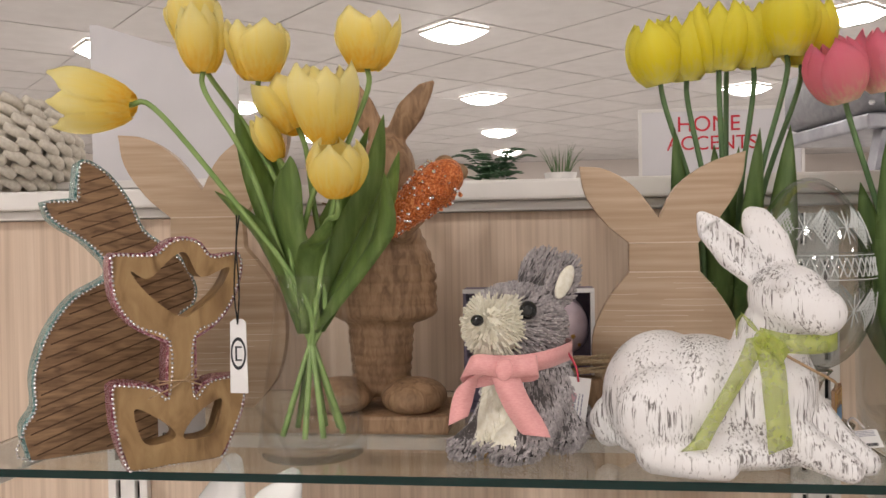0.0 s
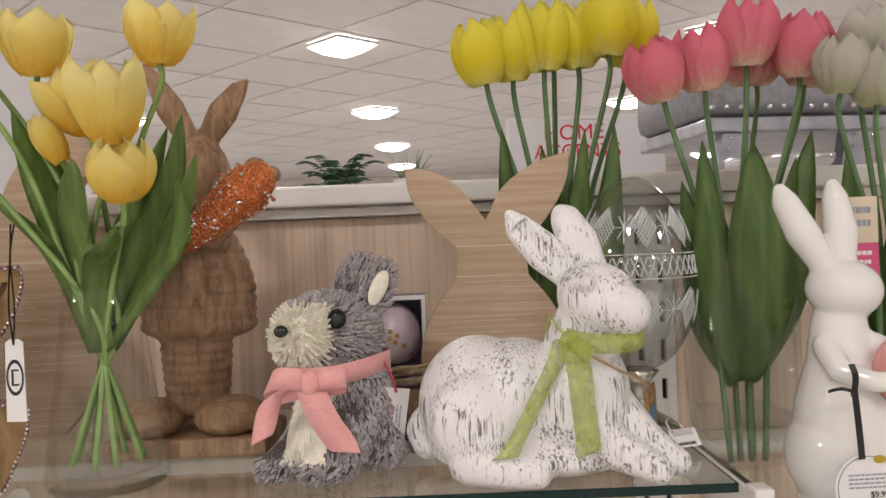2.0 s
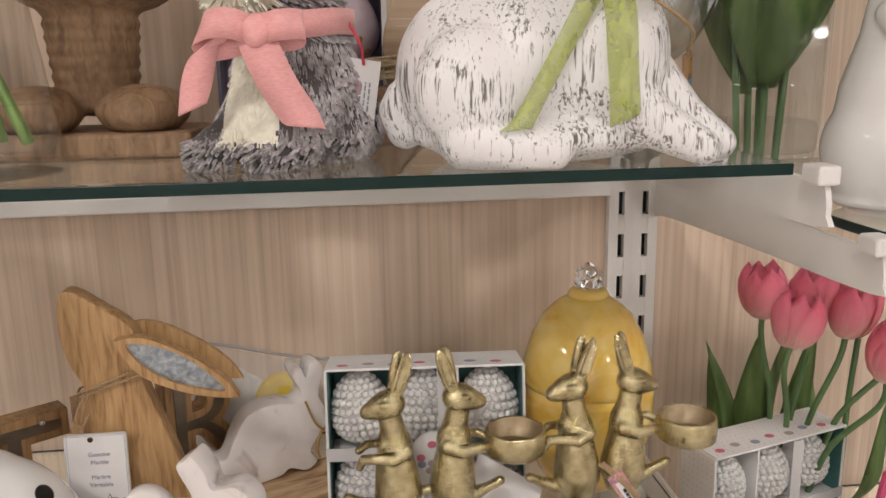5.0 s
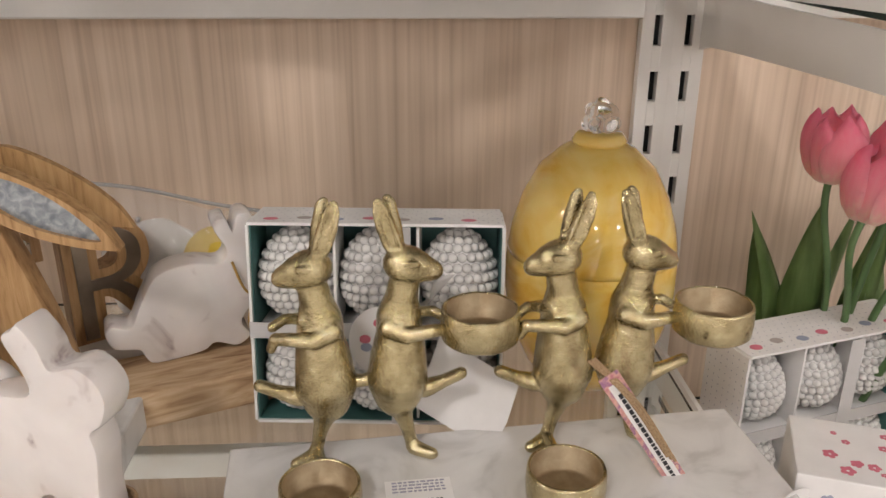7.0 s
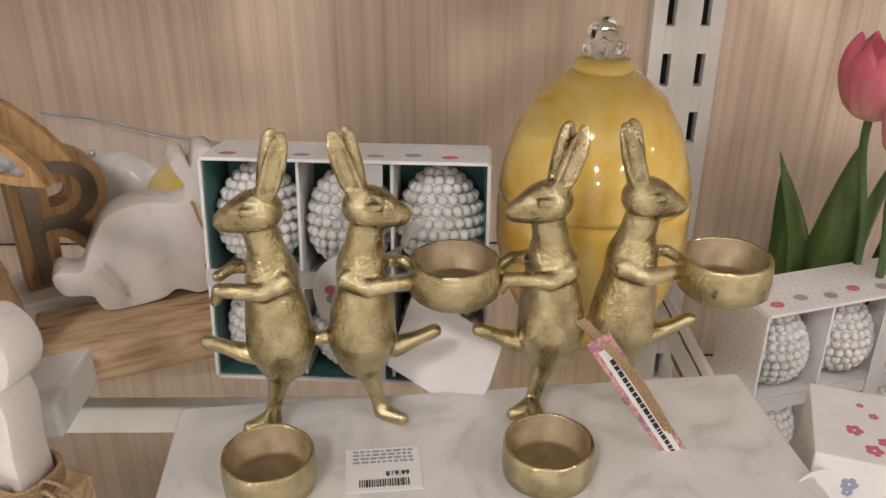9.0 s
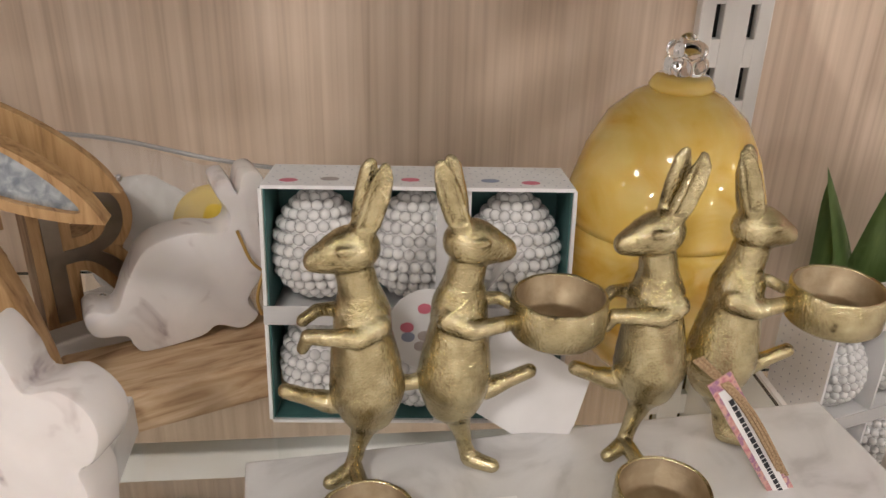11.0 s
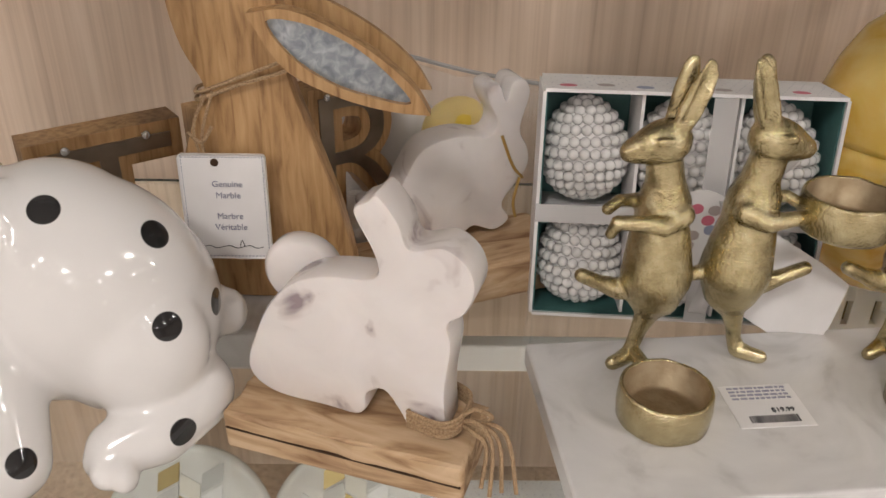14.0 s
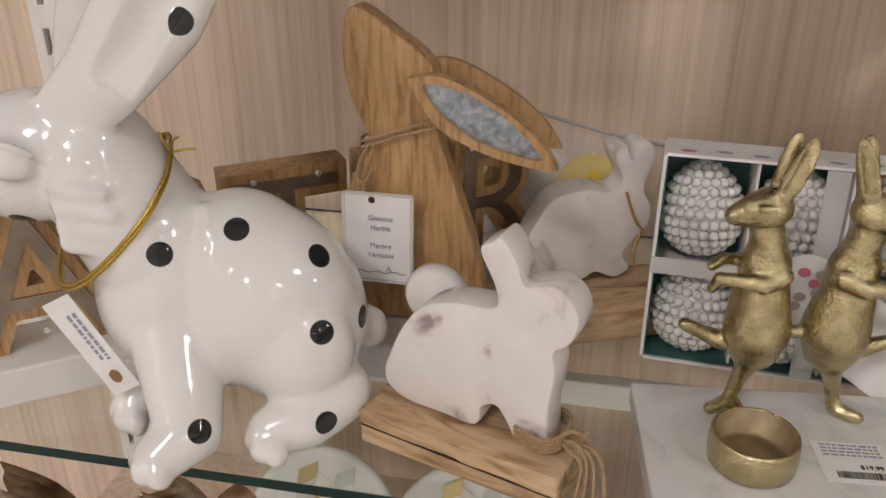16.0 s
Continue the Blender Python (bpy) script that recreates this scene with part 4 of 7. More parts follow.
ball(bm, (-0.0375, 0.7455, 1.3765), (0.0085, 0.005, 0.0105), (0, 12, 0), 3)
part("knot", bm, PINK_RIBBON, rb, world_space=True, smooth=True)


def printed_lines(w, h, rows, seed, y=-0.0006, gap=0.35):
    """Bars that stand for lines of print that cannot be read; x from -w/2, z from h down."""
    rnd = random.Random(seed)
    bm = bmesh.new()
    for r in range(rows):
        z = h - r * (h / rows)
        x = -w / 2
        while x < w / 2 - 0.001:
            L = rnd.uniform(0.0015, 0.005)
            box(bm, (x, y, z - h / rows * gap), (min(w / 2, x + L), y + 0.0004, z))
            x += L + 0.001
    return bm


tg = thing("paper_tag", (0.031, 0.812, 1.352), "white paper tag on a red thread beside the grey rabbit", "hang tag", rz=14, ry=9)
part("card", boxed((-0.012, 0, -0.058), (0.013, 0.0006, 0.006), 0.0002), CARD, tg)
bm = bmesh.new()
for x, z, r in ((-0.003, -0.014, 0.004), (-0.005, -0.023, 0.004)):
    ball(bm, (x, -0.0003, z), (r, 0.0003, r * 1.2), sub=2)
part("printed_eggs", bm, plain("faded_rose_print", (0.55, 0.33, 0.36), 0.7), tg, "two faded printed eggs")
bm = printed_lines(0.040, 0.010, 3, 4)
bm.transform(pose(0.009, 0, -0.030, 0, -90, 0))
part("printed_lines", bm, GREY_INK, tg, "grey lines of small print")
part("thread", tubed([(0.0, -0.001, 0.002), (-0.006, -0.006, 0.016), (-0.016, -0.004, 0.030)], 0.0011), plain("red_thread", (0.55, 0.05, 0.09), 0.6), tg, "red thread")

# boxed ornaments behind
PURPLE = grainy("purple_box_card", [(0.3, (0.16, 0.13, 0.19)), (0.7, (0.22, 0.19, 0.26))], (60, 60, 60), 0.5)
MAUVE = grainy("mauve_egg_shell", [(0.3, (0.48, 0.38, 0.42)), (0.7, (0.56, 0.46, 0.50))], (90, 90, 90), 0.35)
GOLD_PRINT = plain("gold_print", (0.42, 0.25, 0.07), 0.35, metal=0.6)
bx = thing("ornament_box", (-0.020, 0.985, TOP_Z), "dark purple window box holding a decorated egg", "box", rz=0)
for n, (lo, hi) in (("back", ((-0.078, 0.045, 0), (0.078, 0.048, 0.148))), ("bottom", ((-0.078, 0, 0), (0.078, 0.0448, 0.003))), ("top", ((-0.078, 0, 0.145), (0.078, 0.0448, 0.148))),
                    ("side", ((-0.078, 0, 0.0031), (-0.075, 0.0448, 0.1449))), ("side", ((0.075, 0, 0.0031), (0.078, 0.0448, 0.1449))), ("divider", ((0.008, 0, 0.0031), (0.010, 0.0448, 0.1449)))):
    part(n, boxed(lo, hi), PURPLE, bx)
bm = bmesh.new()
for lo, hi in (((-0.0785, -0.0012, 0.1435), (0.0785, -0.0002, 0.1485)), ((0.0735, -0.0012, 0), (0.0785, -0.0002, 0.1433))):
    box(bm, lo, hi)
part("frame", bm, CARD, bx, "pale card edge of the window")


def egg_bm(r, h, n=32):
    prof = []
    for i in range(17):
        a = math.pi * i / 16
        z = h / 2 - h / 2 * math.cos(a)
        prof.append((r * math.sin(a) * (1 + 0.14 * math.cos(a)) if 0 < i < 16 else 0, z))
    return lathe(prof, n)


for ex in (0.042, -0.032):
    eg = thing("decorated_egg", (-0.020 + ex, 1.007, TOP_Z + 0.068), "mauve egg printed with small gold stars, in the box", "egg ornament", "decorated eggs")
    part("shell", egg_bm(0.030, 0.072), MAUVE, eg, smooth=True)
    bm = bmesh.new()
    rnd = random.Random(7)
    for k in range(14):
        a, z = -math.pi / 2 + rnd.uniform(-1.2, 1.2), 0.012 + 0.05 * ((k * 0.618) % 1.0)
        rr = 0.030 * math.sin(math.acos(max(-1, min(1, 1 - 2 * z / 0.072)))) * (1 + 0.14 * (1 - 2 * z / 0.072))
        for s in range(4):
            ball(bm, (rr * math.cos(a), rr * math.sin(a), z), (0.0042, 0.0006, 0.0011), (0, 45 * s, math.degrees(a) + 90), 1)
    part("gold_star", bm, GOLD_PRINT, eg, "small printed gold stars")
nest = thing("straw_bundle", (0.040, 0.93, TOP_Z), "small bundle of dry straw on a brown block", "straw bundle")
part("block", boxed((-0.030, 0, 0), (0.024, 0.03, 0.050), 0.003), CARVED, nest)
rnd = random.Random(2)
DRY_STRAW = grainy("dry_straw", [(0.3, (0.40, 0.29, 0.17)), (0.7, (0.58, 0.46, 0.30))], (300, 300, 300), 0.8)
for k in range(26):
    z = 0.052 + rnd.uniform(0, 0.020)
    bm = tubed([(-0.035 + rnd.uniform(-0.005, 0.005), rnd.uniform(0, 0.03), z), (0, rnd.uniform(0, 0.03), z + rnd.uniform(-0.003, 0.004)), (0.036, rnd.uniform(0, 0.03), z + rnd.uniform(-0.002, 0.01))], 0.0011, n=4)
    part("straw", bm, DRY_STRAW, nest)

# the crackled white rabbit
def crackle(name):
    m, t, p = nodes_of(name)
    co = t.nodes.new("ShaderNodeTexCoord")

    def noise_of(scale, detail, dist=0.0):
        mp = t.nodes.new("ShaderNodeMapping")
        mp.inputs["Scale"].default_value = scale
        link(t, co, "Object", mp, 0)
        nz = t.nodes.new("ShaderNodeTexNoise")
        nz.inputs["Scale"].default_value, nz.inputs["Detail"].default_value, nz.inputs["Distortion"].default_value, nz.inputs["Roughness"].default_value = 1.0, detail, dist, 0.62
        link(t, mp, 0, nz, "Vector")
        return nz
    fine = noise_of((470, 470, 26), 5, 0.5)
    patch = noise_of((26, 26, 18), 2)
    add = t.nodes.new("ShaderNodeMath")
    add.operation = "MULTIPLY_ADD"
    add.inputs[1].default_value = 0.42
    link(t, patch, "Fac", add, 0)
    link(t, fine, "Fac", add, 2)
    ramp = t.nodes.new("ShaderNodeValToRGB")
    el = ramp.color_ramp.elements
    el.new(0.5)
    for e, (a, c) in zip(el, ((0.610, (0.84, 0.825, 0.825)), (0.640, (0.60, 0.57, 0.56)), (0.690, (0.16, 0.145, 0.14)))):
        e.position, e.color = a, (*c, 1)
    half = t.nodes.new("ShaderNodeMath")
    half.operation, half.inputs[1].default_value = "MULTIPLY", 0.8
    link(t, add, 0, half, 0)
    link(t, half, 0, ramp, 0)
    mix = t.nodes.new("ShaderNodeMix")
    mix.data_type, mix.blend_type = "RGBA", "MULTIPLY"
    mix.inputs[0].default_value = 0.5
    warm = t.nodes.new("ShaderNodeValToRGB")
    warm.color_ramp.elements[0].color, warm.color_ramp.elements[1].color = (0.93, 0.90, 0.885, 1), (1, 1, 1, 1)
    warm.color_ramp.elements[0].position, warm.color_ramp.elements[1].position = 0.35, 0.6
    link(t, patch, "Fac", warm, 0)
    t.links.new(ramp.outputs[0], mix.inputs[6])
    t.links.new(warm.outputs[0], mix.inputs[7])
    t.links.new(mix.outputs[2], p.inputs["Base Color"])
    p.inputs["Roughness"].default_value = 0.32
    bp = t.nodes.new("ShaderNodeBump")
    bp.inputs["Strength"].default_value, bp.inputs["Distance"].default_value, bp.invert = 0.5, 0.0008, True
    link(t, add, 0, bp, "Height")
    link(t, bp, 0, p, "Normal")
    return m


at = (0.155, 0.765, TOP_Z)
bm = bmesh.new()
ball(bm, (0.108, 0.790, 1.345), (0.055, 0.056, 0.062), (0, 0, -15), 4)         # haunch
ball(bm, (0.140, 0.775, 1.352), (0.062, 0.050, 0.053), (0, 0, -20), 4)
ball(bm, (0.190, 0.755, 1.355), (0.046, 0.046, 0.056), (0, 10, -20), 4)        # chest
ball(bm, (0.150, 0.772, 1.305), (0.090, 0.052, 0.020), (0, 0, -15), 4)         # belly
limb(bm, (0.195, 0.750, 1.395, 0.034), (0.203, 0.736, 1.425, 0.029))           # neck
ball(bm, (0.207, 0.728, 1.440), (0.035, 0.030, 0.030), (0, 18, -35), 4)        # head
ball(bm, (0.224, 0.712, 1.431), (0.023, 0.022, 0.021), (0, 10, -35), 4)        # muzzle
ball(bm, (0.232, 0.699, 1.443), (0.005, 0.004, 0.0035), sub=2)                 # nose
ball(bm, (0.1945, 0.7055, 1.4545), (0.0105, 0.006, 0.0080), sub=3)
ball(bm, (0.1945, 0.7005, 1.4548), 0.0062, sub=3)
ball(bm, (0.104, 0.748, 1.338), (0.042, 0.026, 0.043), (0, 15, 0), 4)          # thigh
limb(bm, (0.098, 0.745, 1.304, 0.021), (0.130, 0.732, 1.298, 0.016), (0.150, 0.727, 1.298, 0.0145), sub=3)
limb(bm, (0.185, 0.735, 1.345, 0.026), (0.215, 0.727, 1.316, 0.018), (0.252, 0.722, 1.297, 0.012), sub=3)
limb(bm, (0.215, 0.755, 1.345, 0.026), (0.246, 0.748, 1.316, 0.017), (0.272, 0.742, 1.298, 0.012), sub=3)
limb(bm, (0.060, 0.800, 1.308, 0.015), (0.052, 0.795, 1.322, 0.012), (0.054, 0.79, 1.335, 0.008))  # tail
for kn, sq in ((((0.186, 0.738, 1.458, 0.012), (0.166, 0.744, 1.480, 0.017), (0.147, 0.748, 1.500, 0.013), (0.138, 0.750, 1.513, 0.005)), 0.55),
               (((0.206, 0.742, 1.464, 0.014), (0.197, 0.752, 1.486, 0.018), (0.188, 0.760, 1.506, 0.014), (0.184, 0.764, 1.512, 0.009)), 0.6)):
    tmp = bmesh.new()
    limb(tmp, *kn, sub=3)
    c = Vector(kn[1][:3])
    tmp.transform(Matrix.Translation(c) @ Matrix.Diagonal((1, sq, 1, 1)) @ Matrix.Translation(-c))
    tm = bpy.data.meshes.new("ear")
    tmp.to_mesh(tm)
    tmp.free()
    bm.from_mesh(tm)
    bpy.data.meshes.remove(tm)
me = fused(bm, 0.0020, 4, at)
ear_a, ear_b = Vector((0.184, 0.728, 1.462)), Vector((0.141, 0.738, 1.506))
for v in me.vertices:
    # the scooped inside of the near ear, and a shelf-flat underside
    p = v.co + Vector(at)
    f = max(0, min(1, (p - ear_a).dot(ear_b - ear_a) / (ear_b - ear_a).length_squared))
    d = (p - ear_a.lerp(ear_b, f))
    if 0.05 < f < 0.95 and p.y < 0.745 and abs(d.x + d.z) < 0.014:
        v.co.y += 0.007 * (1 - (abs(d.x + d.z) / 0.014) ** 2)
    if v.co.z < 0.0005:
        v.co.z = 0.0005
figure("white_rabbit_figure", me, crackle("crackled_white_paint"), at, "lying rabbit in white paint with dark vertical cracks", "rabbit figurine")

GREEN_RIBBON = grainy("green_organza", [(0.3, (0.40, 0.47, 0.07)), (0.7, (0.52, 0.58, 0.13))], (120, 120, 120), 0.5, bump=0.12, bump_scale=(1500, 1500, 1500), bump_size=0.0003)
GREEN_RIBBON.node_tree.nodes["Principled BSDF"].inputs["Alpha"].default_value = 0.46
rb = thing("green_ribbon", (0.180, 0.71, 1.412), "lime green organza ribbon tied round the white rabbit's neck", "ribbon")
bm = bmesh.new()
ribbon(bm, [(0.178, 0.712, 1.410, 0, 0, 1), (0.195, 0.704, 1.406, 0, 0, 1), (0.215, 0.701, 1.405, 0, 0, 1), (0.236, 0.708, 1.407, 0, 0, 1), (0.243, 0.735, 1.410, 0, 0, 1), (0.22, 0.765, 1.415, 0, 0, 1), (0.18, 0.765, 1.416, 0, 0, 1), (0.165, 0.74, 1.413, 0, 0, 1)], 0.016)
part("band", bm, GREEN_RIBBON, rb, world_space=True, smooth=True)
for kn, w in (([(0.177, 0.708, 1.411, 1, 0, 0.2), (0.171, 0.712, 1.396, 1, 0, 0.4), (0.153, 0.714, 1.362, 1, 0, 0.5), (0.134, 0.719, 1.326, 1, 0, 0.45), (0.124, 0.718, 1.312, 1, 0, 0.1)], 0.022),
              ([(0.180, 0.706, 1.408, 1, 0, 0), (0.185, 0.700, 1.385, 1, 0, 0.1), (0.187, 0.699, 1.358, 1, 0, -0.1), (0.190, 0.701, 1.330, 1, 0, -0.1), (0.191, 0.703, 1.317, 1, 0, 0.4)], 0.020),
              ([(0.177, 0.705, 1.411, 0.4, 0, -1), (0.171, 0.702, 1.419, 0.5, 0, -1), (0.164, 0.704, 1.426, 0.6, 0, -1)], 0.013),
              ([(0.180, 0.703, 1.408, 0.3, 0, 1), (0.189, 0.697, 1.401, 0.5, 0, 1), (0.194, 0.697, 1.394, 0.6, 0, 1)], 0.014)):
    part("tail", ribbon(bmesh.new(), kn, w), GREEN_RIBBON, rb, world_space=True, smooth=True)
bm = bmesh.new()
ball(bm, (0.178, 0.704, 1.409), (0.007, 0.004, 0.008), sub=3)
part("knot", bm, GREEN_RIBBON, rb, world_space=True, smooth=True)

pl = thing("wooden_plaque_tag", (0.258, 0.765, 1.335), "brown wooden tag with blue picture and gold border on twine", "hang tag", rz=60, ry=-6)
part("board", boxed((-0.014, 0, -0.022), (0.014, 0.003, 0.024), 0.0006), CARVED, pl)
bm = boxed((-0.009, -0.0008, -0.008), (0.009, 0.0002, 0.006))
part("picture", bm, plain("blue_print", (0.10, 0.20, 0.33), 0.5), pl, "blue printed picture")
bm = bmesh.new()
for lo, hi in (((-0.012, -0.0008, -0.020), (0.012, 0, -0.0188)), ((-0.012, -0.0008, 0.0208), (0.012, 0, 0.022)), ((-0.012, -0.0008, -0.020), (-0.0108, 0, 0.022)), ((0.0108, -0.0008, -0.020), (0.012, 0, 0.022)), ((-0.006, -0.0008, 0.010), (0.006, 0, 0.018))):
    box(bm, lo, hi)
part("gold_border", bm, GOLD_PRINT, pl, "gold printed border")
bm = tubed([(0.192, 0.700, 1.398), (0.215, 0.700, 1.385), (0.238, 0.715, 1.372), (0.252, 0.755, 1.360)], 0.0012)
part("twine", bm, TWINE, pl, "twine from the rabbit's neck", world_space=True)

# the etched glass egg on its foot
ge = thing("glass_egg", (0.287, 0.935, TOP_Z), "large clear etched glass egg on a silver foot", "glass egg")
prof = []
for i in range(25):
    a = math.pi * i / 24
    z = 0.165 - 0.105 * math.cos(a)
    prof.append((max(0.0, 0.064 * math.sin(a) * (1 + 0.10 * -math.cos(a) * -1)), z))
prof[0], prof[-1] = (0, 0.06), (0, 0.27)
g = part("shell", lathe(prof, 56), thin_glass("grey_glass", (0.82, 0.845, 0.84), 2.3), ge, smooth=True)
g.visible_shadow = False
ETCH = plain("etched_frost", (0.78, 0.81, 0.80), 0.5, alpha=0.7)
bm = bmesh.new()


def on_egg(a, z):
    c = max(-1, min(1, (0.165 - z) / 0.105))
    r = 0.0645 * math.sin(math.acos(c)) * (1 + 0.10 * c) + 0.0004
    return Vector((r * math.cos(a), r * math.sin(a), z))


def etched(a0, z0, a1, z1, w=0.0007):
    tube(bm, [on_egg(a0 + (a1 - a0) * f, z0 + (z1 - z0) * f) for f in (0, 0.33, 0.67, 1)], w, n=4, steps=1)


for k in range(8):
    a = 2 * math.pi * k / 8
    for zc in (0.215, 0.130):
        for j in range(-3, 4):
            etched(a - 0.24 + j * 0.035, zc, a + j * 0.035, zc + 0.022 - abs(j) * 0.002, 0.0005)
            etched(a - 0.24 + (j + 3) * 0.035, zc - (j + 3) * 0.0033, a + (j + 3) * 0.035, zc + 0.022 - (j + 3) * 0.0033, 0.0005)
            etched(a - 0.24 + (j + 3) * 0.035, zc + (j + 3) * 0.0033, a + (j + 3) * 0.035, zc - 0.022 + (j + 3) * 0.0033, 0.0005)
    for j in range(8):
        b = math.pi * j / 4
        etched(a + 0.39, 0.215, a + 0.39 + 0.17 * math.cos(b), 0.215 + 0.017 * math.sin(b), 0.0006)
        etched(a + 0.39, 0.13, a + 0.39 + 0.17 * math.cos(b), 0.13 + 0.017 * math.sin(b), 0.0006)
for k in range(44):
    a = 2 * math.pi * k / 44
    etched(a, 0.165, a + 0.12, 0.184, 0.0007)
    etched(a + 0.12, 0.165, a, 0.184, 0.0007)
for z in (0.162, 0.187):
    for k in range(24):
        etched(2 * math.pi * k / 24, z, 2 * math.pi * (k + 1) / 24, z, 0.0006)
part("etching", bm, ETCH, ge, "frosted lattice and star etching")["kind"] = "stuff"
part("foot", lathe([(0, 0), (0.042, 0), (0.043, 0.003), (0.030, 0.010), (0.010, 0.022), (0.007, 0.034), (0.012, 0.048), (0.022, 0.061), (0.016, 0.0635), (0, 0.062)], 40), plain("silver_foot", (0.60, 0.57, 0.52), 0.2, metal=0.9), ge, "silvery turned foot", smooth=True)


def price_ticket(at, w, h, price, rz, rx, label):
    """A small white price label; its writing that cannot be read is bars."""
    pt = thing("price_tag", at, label, "price tag", rz=rz, rx=rx)
    part("card", boxed((-w / 2, 0, -h / 2), (w / 2, 0.0005, h / 2), 0.0002), CARD, pt)
    bm = printed_lines(w * 0.8, h * 0.34, 4, 9, -0.0003, 0.45)
    bm.transform(Matrix.Translation((0, 0, h * 0.10)))
    part("printed_lines", bm, GREY_INK, pt, "rows of small grey print")
    bm = bmesh.new()
    rnd = random.Random(8)
    x = -w * 0.32
    while x < w * 0.34:
        b = rnd.uniform(0.01, 0.028) * w
        box(bm, (x, -0.0003, -h * 0.40), (x + b, 0.0001, -h * 0.24))
        x += b + rnd.uniform(0.008, 0.02) * w
    part("barcode", bm, INK, pt, "black bar code")
    if price:
        letters(price, w * 0.115, pt, INK, (w * 0.18, -0.0004, -h * 0.13))
    return pt


pt = price_ticket((0.300, 0.815, 1.300), 0.030, 0.018, "", 20, -35, "small white price tag on a silver loop")
part("loop", tubed([(-0.012, -0.001, 0.006), (-0.016, -0.004, 0.016), (-0.008, -0.004, 0.020), (0.0, -0.003, 0.010)], 0.001), CRYSTAL, pt, "silver loop")

# ---- tulip bundles behind ----
def bundle(name, label, group, heads, material, stem, leaf, base, leaves, h, r):
    """Tall artificial tulips whose stems meet at a base; heads are (x, y, z, lean)."""
    bx0, by0, bz0 = base
    for k, (x, y, z, lx) in enumerate(heads):
        fl = thing(name, base, label, "tulip", group)
        way = Vector((lx, -0.12, 1)).normalized()
        hh = h * (0.94 + 0.10 * ((k * 0.37) % 1))
        tulip_head(fl, (x, y, z), way, hh, r, material, 0.001, 0.52, 50 + k + len(label), 23 * k)
        low = Vector((bx0 + 0.25 * (x - bx0), by0 + 0.3 * (y - by0), bz0))
        end = Vector((x, y, z)) + way * 0.004
        mid = low.lerp(end, 0.6) + Vector((-0.25 * (x - bx0), 0, 0))
        part("stem", tubed([low, low.lerp(mid, 0.5), mid, end - way * 0.035, end], 0.0034, taper=0.9), stem, fl, world_space=True, smooth=True)
        if k < len(leaves):
            px, py, pz, w, tx = leaves[k]
            kn = [(bx0 + (px - bx0) * min(1, 0.35 + 2 * f) + tx * f * f, by0 + (py - by0) * min(1, 0.3 + 2 * f) - 0.012 * math.sin(3 * f), bz0 + (pz - bz0) * (0.26 + 0.74 * f), 1, 0.45 * (-1) ** k, 0.06 * (k % 3 - 1)) for f in (0, 0.3, 0.6, 1)]
            part("leaf", leaf_bm(kn, w * 0.72, 0.28, foot=0.05), leaf, fl, world_space=True, smooth=True)


bundle("yellow_tulip", "lemon yellow artificial tulip on a tall dark stem", "tall yellow tulips",
       [(0.138, 0.985, 1.670, -0.22), (0.170, 1.00, 1.676, -0.08), (0.205, 0.99, 1.684, -0.02), (0.246, 1.00, 1.688, 0.0), (0.278, 0.98, 1.696, 0.05), (0.302, 1.01, 1.690, 0.12), (0.222, 1.03, 1.695, 0)], YELLOW, STEM_DARK, LEAF_DARK, (0.215, 1.01, TOP_Z + 0.002),
       [(0.165, 0.985, 1.62, 0.048, -0.012), (0.20, 1.0, 1.60, 0.05, 0.0), (0.232, 0.975, 1.615, 0.05, 0.014), (0.262, 0.985, 1.618, 0.05, 0.02), (0.225, 1.03, 1.60, 0.05, 0.01), (0.18, 1.02, 1.56, 0.05, 0)], 0.080, 0.0365)
bundle("pink_tulip", "pink artificial tulip standing in the rectangular vase", "tall pink tulips",
       [(0.328, 0.945, 1.638, -0.30), (0.380, 0.965, 1.650, -0.12), (0.424, 0.955, 1.674, 0.0), (0.440, 1.0, 1.66, 0.0), (0.482, 0.955, 1.658, 0.08), (0.500, 0.985, 1.655, 0.15), (0.46, 1.02, 1.665, 0)], PINK, STEM_DARK, LEAF_DARK, (0.405, 0.94, 1.24),
       [(0.374, 0.925, 1.590, 0.080, -0.012), (0.408, 0.915, 1.585, 0.100, 0.004), (0.44, 0.945, 1.57, 0.075, 0.03), (0.45, 0.96, 1.60, 0.07, 0.045), (0.40, 0.98, 1.57, 0.09, -0.02), (0.37, 0.965, 1.55, 0.06, -0.02)], 0.075, 0.037)
bundle("white_tulip", "white artificial tulip behind the porcelain rabbit", "tall white tulips",
       [(0.500, 0.90, 1.630, 0.0), (0.535, 0.895, 1.615, 0.0), (0.545, 0.94, 1.665, 0.1), (0.575, 0.93, 1.64, 0.2), (0.62, 0.92, 1.65, 0.2)], WHITE_PETAL, STEM_DARK, LEAF_DARK, (0.560, 0.93, 1.236),
       [(0.52, 0.93, 1.58, 0.07, 0.0), (0.56, 0.91, 1.57, 0.08, 0.02), (0.60, 0.92, 1.60, 0.09, 0.03), (0.54, 0.96, 1.55, 0.07, 0.0)], 0.066, 0.031)
TAGPINK = plain("pink_tag_card", (0.60, 0.09, 0.20), 0.5)
tg = thing("flower_tag", (0.492, 0.865, 1.475), "cream and pink swing tag on the white tulips", "hang tag", rz=-6)
